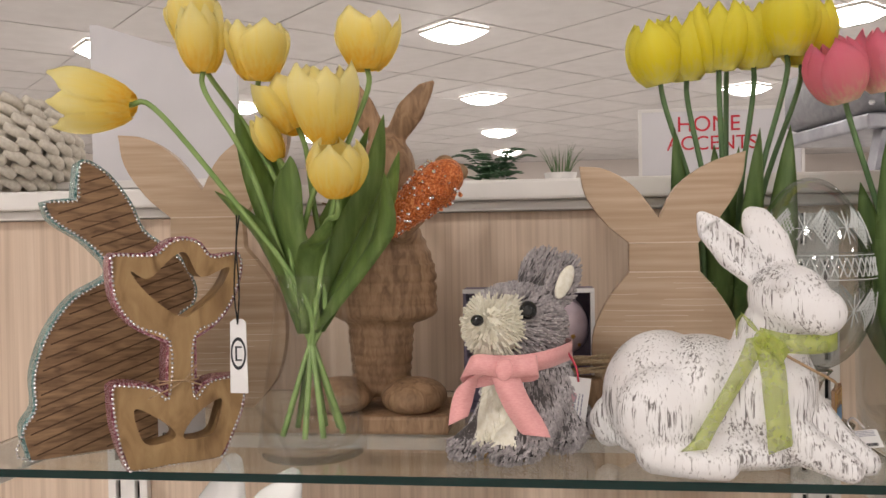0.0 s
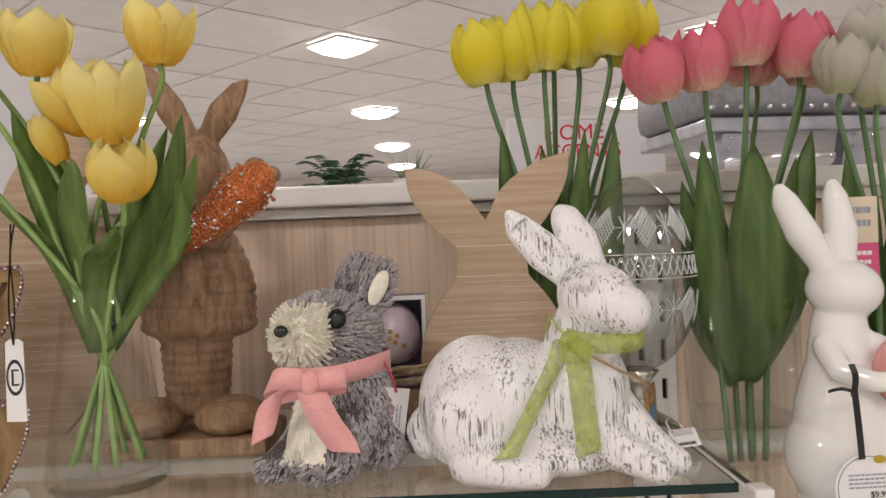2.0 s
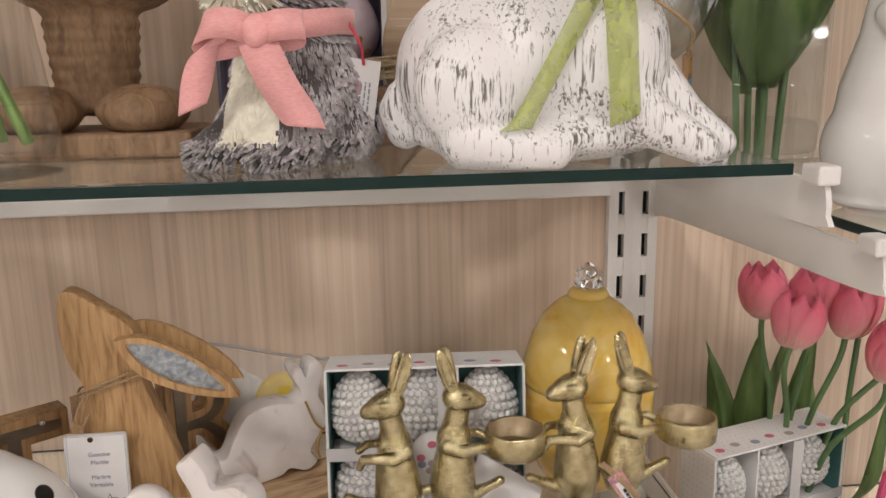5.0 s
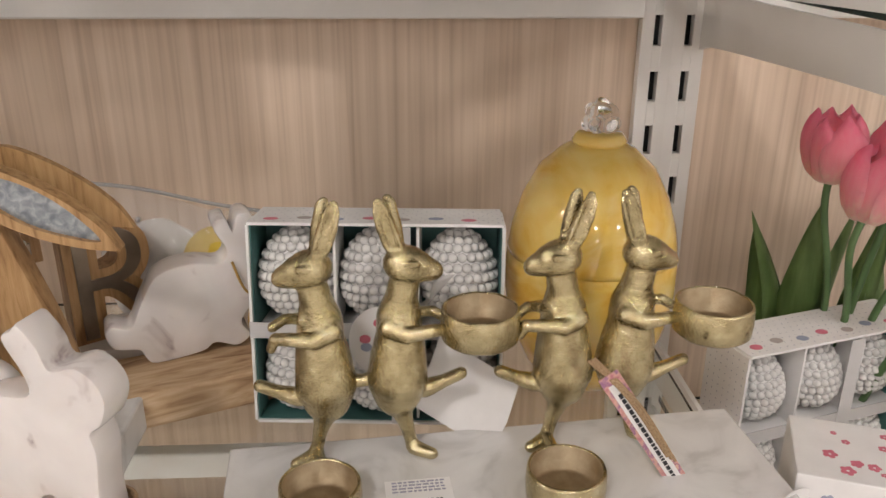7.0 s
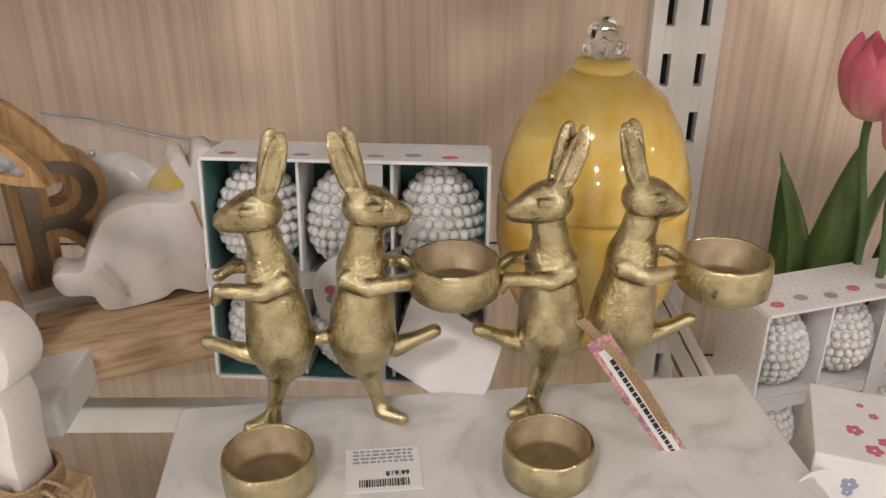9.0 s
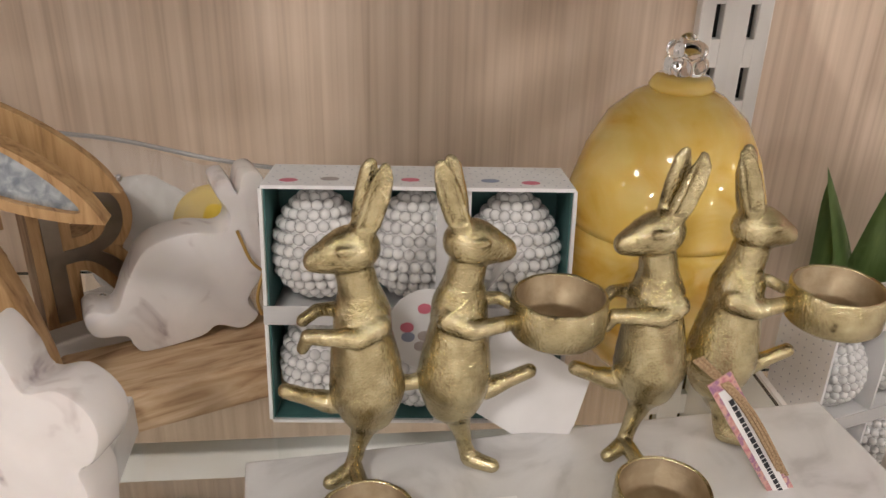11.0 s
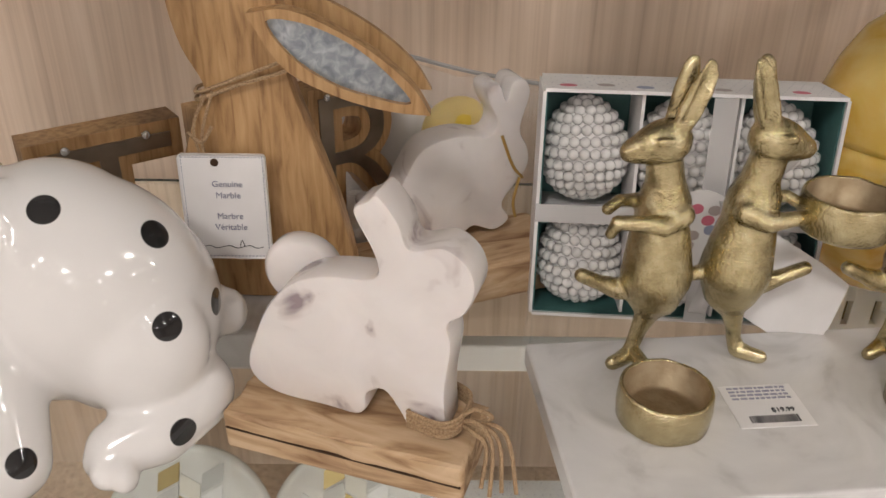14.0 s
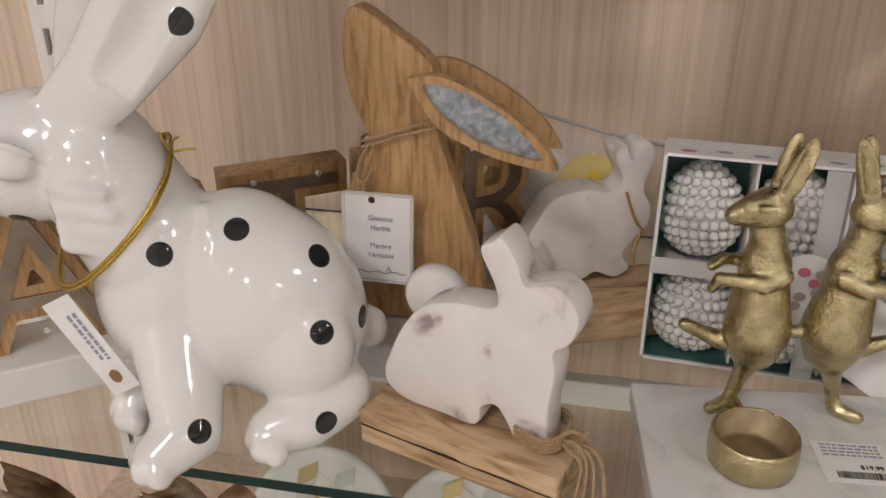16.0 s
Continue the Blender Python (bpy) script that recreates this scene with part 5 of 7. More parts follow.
part("card", boxed((-0.022, 0, 0), (0.022, 0.001, 0.046), 0.0003), grainy("cream_card", [(0.3, (0.62, 0.52, 0.38)), (0.7, (0.70, 0.60, 0.45))], (50, 50, 50), 0.6), tg)
part("pink_end", boxed((-0.022, 0, -0.034), (0.022, 0.001, -0.0002), 0.0003), TAGPINK, tg, "pink lower half")
bm = printed_lines(0.030, 0.026, 2, 3, -0.0004, 0.5)
bm.transform(Matrix.Translation((0, 0, 0.010)))
part("printed_lines", bm, GREY_INK, tg, "two lines of grey script")
bm = printed_lines(0.030, 0.018, 2, 5, -0.0004, 0.45)
bm.transform(Matrix.Translation((0, 0, -0.026)))
part("printed_lines", bm, CARD, tg, "two lines of white script")

# the rectangular glass vase with rounded foot
RV = (0.405, 0.955, TOP_Z - 0.05)
vs = thing("rectangular_vase", RV, "clear rectangular glass vase with rounded foot and water", "vase")


def bath(w, d, h, wall):
    """A rectangular glass vessel: outer and inner skins as closed mesh."""
    bm = bmesh.new()

    def ringv(w, d, z, r=0.010):
        out = []
        for sx, sy, a0 in ((1, 1, 0), (-1, 1, 90), (-1, -1, 180), (1, -1, 270)):
            for k in range(5):
                a = radians(a0 + 22.5 * k)
                out.append(bm.verts.new((sx * (w - r) + r * math.cos(a), sy * (d - r) + r * math.sin(a), z)))
        return out
    rows = [ringv(w * 0.45, d * 0.6, 0), ringv(w * 0.75, d * 0.8, 0.006), ringv(w * 0.94, d * 0.95, 0.025), ringv(w, d, 0.055), ringv(w, d, h), ringv(w - wall, d - wall, h), ringv(w - wall, d - wall, 0.055),
            ringv(w * 0.94 - wall, d * 0.95 - wall, 0.028), ringv(w * 0.72, d * 0.75, 0.014)]
    for a, b in zip(rows, rows[1:]):
        for i in range(20):
            bm.faces.new((a[i], a[(i + 1) % 20], b[(i + 1) % 20], b[i]))
    bm.faces.new(rows[0])
    bm.faces.new(rows[-1])
    return bm


g = part("body", bath(0.052, 0.045, 0.238, 0.003), GLASS, vs, smooth=True)
g.visible_shadow = False
bm = boxed((-0.0475, -0.0405, 0.03), (0.0475, 0.0405, 0.062), 0.008)
g = part("water", bm, WATER, vs, "shallow water", smooth=True)
g.visible_shadow = False

# the porcelain rabbit holding a pink egg
PORCELAIN = plain("white_porcelain", (0.82, 0.80, 0.775), 0.06, coat=0.5)
at = (0.445, 0.80, TOP_Z - 0.05)
bm = bmesh.new()
ball(bm, (0.447, 0.80, 1.287), (0.056, 0.050, 0.056), sub=4)
limb(bm, (0.447, 0.80, 1.275, 0.051), (0.447, 0.80, 1.33, 0.045), (0.446, 0.80, 1.375, 0.032), (0.445, 0.80, 1.41, 0.026), (0.446, 0.80, 1.424, 0.023), sub=3)
ball(bm, (0.450, 0.798, 1.449), (0.035, 0.032, 0.030), (0, 10, 0), 4)
for kn in (((0.436, 0.80, 1.468, 0.013), (0.415, 0.802, 1.505, 0.016), (0.401, 0.804, 1.535, 0.013), (0.396, 0.805, 1.549, 0.007)),
           ((0.451, 0.803, 1.470, 0.013), (0.453, 0.806, 1.505, 0.016), (0.450, 0.808, 1.538, 0.012), (0.448, 0.809, 1.552, 0.007))):
    limb(bm, *kn, sub=3)
limb(bm, (0.426, 0.785, 1.395, 0.013), (0.427, 0.765, 1.375, 0.011), (0.450, 0.748, 1.366, 0.010), (0.488, 0.748, 1.366, 0.0095), sub=3)
limb(bm, (0.469, 0.785, 1.395, 0.013), (0.498, 0.775, 1.380, 0.010), (0.506, 0.757, 1.372, 0.0095), sub=3)
ball(bm, (0.447, 0.80, 1.243), (0.046, 0.042, 0.008), sub=3)
me = fused(bm, 0.0024, 6, at)
me.transform(Matrix.Translation((-0.004, 0, 0)) @ Matrix.Diagonal((0.97, 0.97, 0.932, 1)))
figure("porcelain_rabbit", me, PORCELAIN, at, "tall glossy white porcelain rabbit on the glass shelf", "rabbit figurine")
bm = egg_bm(0.025, 0.062)
solo("pink_egg", bm, grainy("pink_glaze", [(0.3, (0.66, 0.27, 0.26)), (0.7, (0.72, 0.32, 0.31))], (30, 30, 30), 0.08, coat=0.5), (0.478, 0.763, 1.334), "glossy pink egg held by the porcelain rabbit", "egg", smooth=True)
bm = bmesh.new()
ribbon(bm, [(0.4235, 0.738, 1.379, 0.9, 0.2, 0), (0.4255, 0.7355, 1.368, 0.9, 0.2, 0), (0.424, 0.737, 1.352, 0.9, 0.2, 0)], 0.006)
ribbon(bm, [(0.4245, 0.7365, 1.358, 1, 0, 0.1), (0.428, 0.738, 1.325, 1, 0, 0.1), (0.430, 0.7385, 1.298, 1, 0, 0.1)], 0.0055)
ribbon(bm, [(0.424, 0.737, 1.356, 0.1, 0, 1), (0.415, 0.740, 1.358, 0.1, 0, 1), (0.406, 0.745, 1.355, 0.1, 0, 1)], 0.003)
bmesh.ops.translate(bm, verts=bm.verts, vec=(-0.002, 0.002, -0.004))
solo("black_ribbon", bm, plain("black_satin", (0.012, 0.012, 0.014), 0.35), (0, 0, 0), "narrow black satin ribbon tied to the rabbit's arm", "ribbon")
tg = thing("round_price_tag", (0.434, 0.741, 1.268), "round white paper price tag with black print", "price tag", rz=3, rx=-4)
bm = lathe([(0, 0), (0.0305, 0), (0.0305, 0.0006), (0, 0.0006)], 48)
bm.transform(pose(0, 0.0006, 0, 90, 0, 0))
part("card", bm, CARD, tg)
bm = lathe([(0.0276, 0), (0.0281, 0), (0.0281, 0.0003), (0.0276, 0.0003)], 48, True)
bm.transform(pose(0, 0, 0, 90, 0, 0))
part("printed_ring", bm, INK, tg, "thin black printed ring")
bm = printed_lines(0.036, 0.014, 4, 6, -0.0004, 0.4)
bm.transform(Matrix.Translation((0, 0, -0.001)))
part("printed_lines", bm, GREY_INK, tg, "rows of small grey print")
letters("$9.99", 0.0072, tg, INK, (0.008, -0.0005, -0.0045))
bm = bmesh.new()
rnd = random.Random(4)
x = -0.014
while x < 0.014:
    b = rnd.uniform(0.0003, 0.0010)
    box(bm, (x, -0.0004, -0.0135), (x + b, 0, -0.0092))
    x += b + rnd.uniform(0.0003, 0.0008)
part("barcode", bm, INK, tg, "black bar code")
bm = lathe([(0, 0), (0.0055, 0), (0.0055, 0.0005), (0, 0.0005)], 24)
bm.transform(pose(0.010, -0.0001, 0.025, 90, 0, 0) @ Matrix.Diagonal((1, 0.6, 1, 1)))
part("sticker", bm, plain("gold_sticker", (0.45, 0.32, 0.03), 0.4), tg, "oval gold sticker")

# ---- the lower shelf ----
MARBLE = grainy("white_marble", [(0.285, (0.30, 0.24, 0.25)), (0.335, (0.58, 0.52, 0.50)), (0.40, (0.72, 0.675, 0.65)), (0.8, (0.79, 0.75, 0.725))], (30, 30, 30), 0.20, detail=3.5, distort=0.7, coat=0.2, sub=0.25, vary=7.0)
SLABSTONE = grainy("slab_marble", [(0.30, (0.56, 0.545, 0.535)), (0.45, (0.69, 0.675, 0.665)), (0.7, (0.76, 0.745, 0.735))], (14, 14, 14), 0.2, detail=5, distort=2.5, coat=0.2)
GOLD = grainy("cast_gold", [(0.28, (0.10, 0.075, 0.035)), (0.36, (0.40, 0.335, 0.185)), (0.55, (0.56, 0.48, 0.285)), (0.75, (0.74, 0.66, 0.44))], (75, 75, 75), 0.13, metal=1.0, bump=0.75, bump_scale=(680, 680, 680), bump_size=0.0010, rough_range=0.06, detail=7)
GOLD_IN = grainy("dull_gold_inside", [(0.3, (0.30, 0.22, 0.13)), (0.7, (0.44, 0.35, 0.23))], (90, 90, 90), 0.5, metal=0.8, bump=0.3, bump_scale=(400, 400, 400))
ACACIA = wood("acacia_board", (0.23, 0.115, 0.042), (0.42, 0.245, 0.105), (0.52, 0.33, 0.16), (230, 230, 26), rough=0.48, distort=0.5)
PALE_BLOCK = wood("pale_mango_block", (0.22, 0.11, 0.05), (0.50, 0.335, 0.19), (0.66, 0.49, 0.32), (16, 70, 80), rough=0.65, distort=1.6)
ZINC = grainy("galvanised_zinc", [(0.3, (0.20, 0.23, 0.26)), (0.5, (0.33, 0.36, 0.39)), (0.7, (0.50, 0.53, 0.56))], (170, 170, 170), 0.42, metal=0.7, detail=3, distort=0.6)
BRONZE = grainy("bronzed_plate", [(0.3, (0.20, 0.16, 0.12)), (0.7, (0.34, 0.28, 0.22))], (30, 30, 30), 0.38, metal=0.85)

# marble slab with four cast rabbits that hold candle cups
SLAB = (0.1655, 0.795, LOW_Z)
holder = thing("candle_holder", SLAB, "four brass-coloured cast rabbits with candle cups on white marble", "candle holder", rz=5.6)
part("marble_base", boxed((-0.182, -0.068, 0), (0.182, 0.068, 0.0155), 0.0015), SLABSTONE, holder, "polished white marble slab")


def cast_rabbit():
    """A dancing rabbit that looks to -x, its standing foot at the origin's height."""
    bm = bmesh.new()
    limb(bm, (0.001, 0, 0.038, 0.0095), (0.002, 0, 0.049, 0.0168), (0.002, 0, 0.060, 0.0204), (0.001, 0, 0.075, 0.0186), (0, 0, 0.091, 0.0158), (0, 0, 0.104, 0.0150), (-0.001, 0, 0.116, 0.0110), (-0.003, 0, 0.127, 0.0102), sub=3)
    ball(bm, (-0.005, 0, 0.1400), (0.0152, 0.0118, 0.0130), (0, -16, 0), 3)
    limb(bm, (-0.011, 0, 0.1390, 0.0106), (-0.0180, 0, 0.1365, 0.0080), (-0.0225, 0, 0.1350, 0.0060), sub=3)
    for dy, lean in ((-0.0048, 0.0), (0.0052, -0.006)):
        tmp = bmesh.new()
        limb(tmp, (0.000, dy, 0.147, 0.0050), (0.004 + lean * 0.3, dy, 0.157, 0.0066), (0.008 + lean * 0.6, dy, 0.169, 0.0068), (0.0110 + lean, dy, 0.178, 0.0050), (0.0120 + lean, dy, 0.182, 0.0034), sub=2)
        tmp.transform(Matrix.Translation((0, dy, 0)) @ Matrix.Diagonal((1, 0.62, 1, 1)) @ Matrix.Translation((0, -dy, 0)))
        tm = bpy.data.meshes.new("ear")
        tmp.to_mesh(tm)
        tmp.free()
        bm.from_mesh(tm)
        bpy.data.meshes.remove(tm)
    # almond eye with its lid
    tube(bm, [(-0.0125, -0.0108, 0.1440), (-0.0085, -0.0116, 0.1462), (-0.0035, -0.0114, 0.1445)], 0.0008, n=6)
    tube(bm, [(-0.0125, -0.0108, 0.1440), (-0.0080, -0.0118, 0.1430), (-0.0035, -0.0114, 0.1445)], 0.0007, n=6)
    ball(bm, (-0.0080, -0.0110, 0.1446), (0.0022, 0.0014, 0.0014), sub=2)
    # arms
    limb(bm, (0.007, -0.0105, 0.102, 0.0072), (-0.004, -0.0165, 0.0985, 0.0056), (-0.018, -0.0150, 0.1000, 0.0045), (-0.0275, -0.0105, 0.0985, 0.0042), (-0.0305, -0.0095, 0.0915, 0.0034), sub=2)
    limb(bm, (0.001, 0.0085, 0.103, 0.0060), (-0.012, 0.0115, 0.1010, 0.0044), (-0.023, 0.0070, 0.1035, 0.0038), (-0.0300, 0.0030, 0.1000, 0.0036), sub=2)
    # kicking leg, standing leg and foot
    limb(bm, (-0.004, 0.004, 0.051, 0.0105), (-0.017, 0.005, 0.0465, 0.0066), (-0.028, 0.004, 0.0515, 0.0050), (-0.041, 0.002, 0.0585, 0.0044), sub=2)
    limb(bm, (0.001, -0.001, 0.046, 0.0108), (-0.001, -0.002, 0.033, 0.0070), (-0.004, -0.001, 0.021, 0.0049), (-0.006, -0.001, 0.012, 0.0046), (-0.008, -0.003, 0.0055, 0.0053), (-0.020, -0.010, 0.0042, 0.0046), sub=2)
    ball(bm, (0.0175, 0.004, 0.058), (0.0060, 0.0055, 0.0055), sub=2)
    return fused(bm, 0.00105, 3, (0, 0, 0))


cast = cast_rabbit()
for v in cast.vertices:
    # the scooped ears and the uneven skin of the casting
    c = v.co
    if c.z > 0.153 and c.y < -0.004:
        off = c.x - (0.0005 + (c.z - 0.147) * 0.33)
        c.y += 0.0030 * max(0.0, 1 - (off / 0.0044) ** 2)
    c += v.normal * (0.00022 * noise.noise(c * 420) + 0.00040 * noise.noise(c * 110))
flip = cast.copy()
flip.transform(Matrix.Diagonal((-1, 1, 1, 1)))
flip.flip_normals()
for me in (cast, flip):
    me.materials.append(GOLD)
RZ0 = LOW_Z + 0.0155
hinv = holder.matrix_basis.inverted()
for me, x, y in ((cast, 0.046, 0.831), (flip, 0.0965, 0.836), (cast, 0.2045, 0.843), (flip, 0.2515, 0.848)):
    ob = new("cast_rabbit", me)
    ob.parent = holder
    ob.matrix_local = hinv @ pose(x, y, RZ0, 0, 0, 4)
    tagged(ob, "rough cast golden rabbit")


def cup_bm(r, h, seed):
    """A cast cup with a slightly uneven rim."""
    bm = lathe([(0, 0), (r - 0.002, 0), (r, 0.002), (r + 0.0006, h * 0.5), (r, h - 0.0015), (r - 0.0006, h - 0.0003), (r - 0.0016, h), (r - 0.0023, h - 0.0008), (r - 0.0028, 0.005), (r - 0.006, 0.004), (0, 0.004)], 48)
    for v in bm.verts:
        k = noise.noise(Vector((v.co.x * 90, v.co.y * 90, seed)))
        v.co.x *= 1 + 0.020 * k
        v.co.y *= 1 + 0.020 * k
        if v.co.z > h * 0.8:
            v.co.z += 0.0006 * noise.noise(Vector((v.co.x * 120, v.co.y * 120, seed + 5)))
    return bm


for k, (x, y, z) in enumerate(((0.0465, 0.776, RZ0), (0.2000, 0.7845, RZ0), (0.1485, 0.833, 1.029), (0.3015, 0.834, 1.030))):
    bm = cup_bm(0.0252, 0.0225, 3.1 * k)
    bm.normal_update()
    for f in bm.faces:
        c = f.calc_center_median()
        f.material_index = 1 if (c.x ** 2 + c.y ** 2 < 0.0228 ** 2 and c.z > 0.003) else 0
    bm.transform(pose(x, y, z))
    part("candle_cup", bm, [GOLD, GOLD_IN], holder, "golden candle cup with dull inside", world_space=True, smooth=True)
for kn in (((0.058, 0.831, 1.001, 0.0060), (0.071, 0.834, 0.999, 0.0046), (0.084, 0.836, 1.001, 0.0058)), ((0.217, 0.843, 1.002, 0.0060), (0.228, 0.846, 1.000, 0.0046), (0.239, 0.848, 1.002, 0.0058)),
           ((0.040, 0.828, RZ0 + 0.008, 0.0046), (0.043, 0.814, RZ0 + 0.008, 0.0050), (0.046, 0.8065, RZ0 + 0.010, 0.0046)), ((0.197, 0.839, RZ0 + 0.008, 0.0046), (0.199, 0.822, RZ0 + 0.008, 0.0050), (0.200, 0.815, RZ0 + 0.010, 0.0046))):
    bm = bmesh.new()
    limb(bm, *kn)
    me = fused(bm, 0.0012, 3, (0, 0, 0))
    me.transform(hinv)
    mesh_part("link", me, GOLD, holder, "short cast bar")

pt = price_ticket((0.108, 0.787, RZ0 + 0.0006), 0.043, 0.036, "$19.99", 5, -90, "white price sticker with bar code on the marble slab")
tg = thing("paper_tag", (0.143, 0.866, 0.961), "blank white folded paper tag behind the brass rabbits", "hang tag", rx=-14, rz=-8)
part("sheet", board([(-20, 47), (20, 25), (37, 13), (30, -14), (19, -38), (-37, -6)], 0.0008, steps=1, sharp=(0, 1, 2, 3, 4, 5)), CARD, tg)
tg = thing("striped_tag", (0.256, 0.800, 0.972), "long pink patterned paper tag on jute twine", "hang tag", ry=-33, rz=6)
part("card", boxed((-0.0070, 0, -0.060), (0.0070, 0.0008, 0.058), 0.0002), grainy("rose_pattern", [(0.35, (0.46, 0.17, 0.20)), (0.5, (0.62, 0.36, 0.30)), (0.6, (0.28, 0.12, 0.24)), (0.7, (0.70, 0.45, 0.35))], (140, 140, 140), 0.5, detail=2), tg)
part("white_strip", boxed((-0.004, -0.0005, -0.052), (0.004, 0.0002, 0.050)), CARD, tg, "white strip down the middle")
bm = printed_lines(0.085, 0.0032, 1, 3, -0.0008, 0.8)
bm.transform(pose(0.0, 0, 0.0, 0, -90, 0) @ Matrix.Translation((0, 0, -0.0016)))
part("printed_lines", bm, INK, tg, "line of small black print")
bm = bmesh.new()
for k in range(3):
    o = 0.0018 * k
    tube(bm, [(0.214 + o, 0.806, 1.026 + o * 0.5), (0.230 + o, 0.796, 1.014), (0.246 + o * 1.2, 0.796, 0.994), (0.268 + o * 1.6, 0.796, 0.960 - o)], 0.0011, n=5)
part("twine", bm, TWINE, tg, "frayed jute twine", world_space=True)

# boxes of pearl eggs
PEARL = plain("pearl", (0.74, 0.72, 0.705), 0.13, coat=1.0)
PEARL_CORE = plain("pearl_core", (0.78, 0.76, 0.745), 0.4)
TEAL_CARD = grainy("teal_lining", [(0.3, (0.045, 0.13, 0.125)), (0.7, (0.065, 0.17, 0.16))], (80, 80, 80), 0.5)
DOTPRINT = [plain("print_rose", (0.60, 0.16, 0.22), 0.6), plain("print_taupe", (0.42, 0.36, 0.34), 0.6), plain("print_blue", (0.30, 0.33, 0.44), 0.6)]
SHEER = plain("sheer_ribbon", (0.78, 0.76, 0.75), 0.45, alpha=0.55)
egg_core = egg_bm(0.0185, 0.046, 24)
egg_core_me = bpy.data.meshes.new("core")
for f in egg_core.faces:
    f.smooth = True
egg_core.to_mesh(egg_core_me)
egg_core.free()
egg_core_me.materials.append(PEARL_CORE)
bm = bmesh.new()
for row in range(13):
    a = math.pi * (row + 0.5) / 13
    z = 0.023 - 0.0235 * math.cos(a)
    r = 0.0198 * math.sin(a) * (1 + 0.14 * math.cos(a))
    n = max(4, round(2 * math.pi * r / 0.0051))
    for k in range(n):
        b = 2 * math.pi * (k + 0.5 * (row % 2)) / n
        bmesh.ops.create_icosphere(bm, subdivisions=2, radius=0.00275, matrix=Matrix.Translation((r * math.cos(b), r * math.sin(b), z)))
for f in bm.faces:
    f.smooth = True
pearls_me = bpy.data.meshes.new("pearls")
bm.to_mesh(pearls_me)
bm.free()
pearls_me.materials.append(PEARL)


def pearl_egg(m):
    eg = new("pearl_egg")
    eg.matrix_world = m
    tagged(eg, "egg covered in small white pearls, boxed", "egg ornament", "pearl eggs")
    for n, me in (("core", egg_core_me), ("pearl_cover", pearls_me)):
        o = new(n, me)
        o.parent = eg
        if me is pearls_me:
            o["kind"] = "stuff"
    return eg


def egg_box(m, W, H, D, cols, rows, scale, skip=()):
    """A white printed carton, open in front, lined in teal, with eggs in its cells."""
    b = new("egg_box")
    b.matrix_world = m
    tagged(b, "white dotted carton of pearl eggs with teal lining", "gift box", "boxes of pearl eggs")
    t = 0.0022
    part("back", boxed((-W / 2, D - t, 0), (W / 2, D, H)), TEAL_CARD, b, "teal back panel")
    part("top", boxed((-W / 2 - 0.0006, -0.001, H), (W / 2 + 0.0006, D + 0.0005, H + t)), CARD, b)
    part("bottom", boxed((-W / 2, 0, -t), (W / 2, D, -0.0001)), CARD, b)
    for s in (-1, 1):
        part("side", boxed((s * W / 2 - t / 2 + s * t / 2, 0, 0), (s * W / 2 + t / 2 + s * t / 2, D, H)), CARD, b)
        part("side_lining", boxed((s * (W / 2 - 0.0008) - 0.0004, 0.002, 0.0006), (s * (W / 2 - 0.0008) + 0.0004, D - t - 0.0002, H - 0.0006)), TEAL_CARD, b, "teal lining")
    part("floor_lining", boxed((-W / 2 + 0.0015, 0.002, 0.0002), (W / 2 - 0.0015, D - t - 0.0002, 0.001)), TEAL_CARD, b, "teal lining")
    for c in range(1, cols):
        x = -W / 2 + W * c / cols
        part("divider", boxed((x - 0.001, 0.004, 0.0012), (x + 0.001, D - t - 0.0004, H - 0.0002)), CARD, b)
    part("shelf_divider", boxed((-W / 2 + 0.0015, 0.006, H * 0.46), (W / 2 - 0.0015, D - t - 0.0004, H * 0.46 + 0.0015)), CARD, b)
    # printed eggs and dots on the top and one side
    for k in range(int(W / 0.024)):
        bm = bmesh.new()
        x = -W / 2 + 0.014 + k * 0.024
        ball(bm, (x, 0.012 + 0.004 * (k % 2), H + t), (0.0058, 0.0046, 0.0004), sub=2)
        part("printed_egg", bm, DOTPRINT[k % 3], b)
    bm = bmesh.new()
    for i in range(int(W / 0.007)):
        for j in range(int(D / 0.007)):
            x, y = -W / 2 + 0.004 + 0.007 * i + 0.0035 * (j % 2), 0.004 + 0.007 * j
            bmesh.ops.create_circle(bm, cap_ends=True, segments=6, radius=0.0006, matrix=pose(x, y, H + t + 0.0003))
    for i in range(int(D / 0.007)):
        for j in range(int(H / 0.007)):
            bmesh.ops.create_circle(bm, cap_ends=True, segments=6, radius=0.0006, matrix=pose(-W / 2 - t - 0.0003, 0.004 + 0.007 * i, 0.004 + 0.007 * j, 0, -90, 0))
    tagged(part("printed_dots", bm, GREY_INK, b, "fine grey printed dots"), kind="stuff")
    # sheer ribbons across the front
    part("sheer_band", boxed((-W / 2 - t, -0.0022, H * 0.44), (W / 2 + t, -0.0014, H * 0.52)), SHEER, b, "sheer white ribbon")
    part("sheer_band", boxed((W * 0.06, -0.0034, 0), (W * 0.14, -0.0026, H)), SHEER, b, "sheer white ribbon")
    for c in range(cols):
        for r in range(rows):
            if (c, r) in skip:
                continue
            x, z = -W / 2 + W * (c + 0.5) / cols, H * 0.5 * r + 0.003
            pearl_egg(m @ pose(x, D * 0.5, z, 4 * (c - 1), 3, 40 * c + 70 * r) @ Matrix.Scale(scale, 4))
    return b


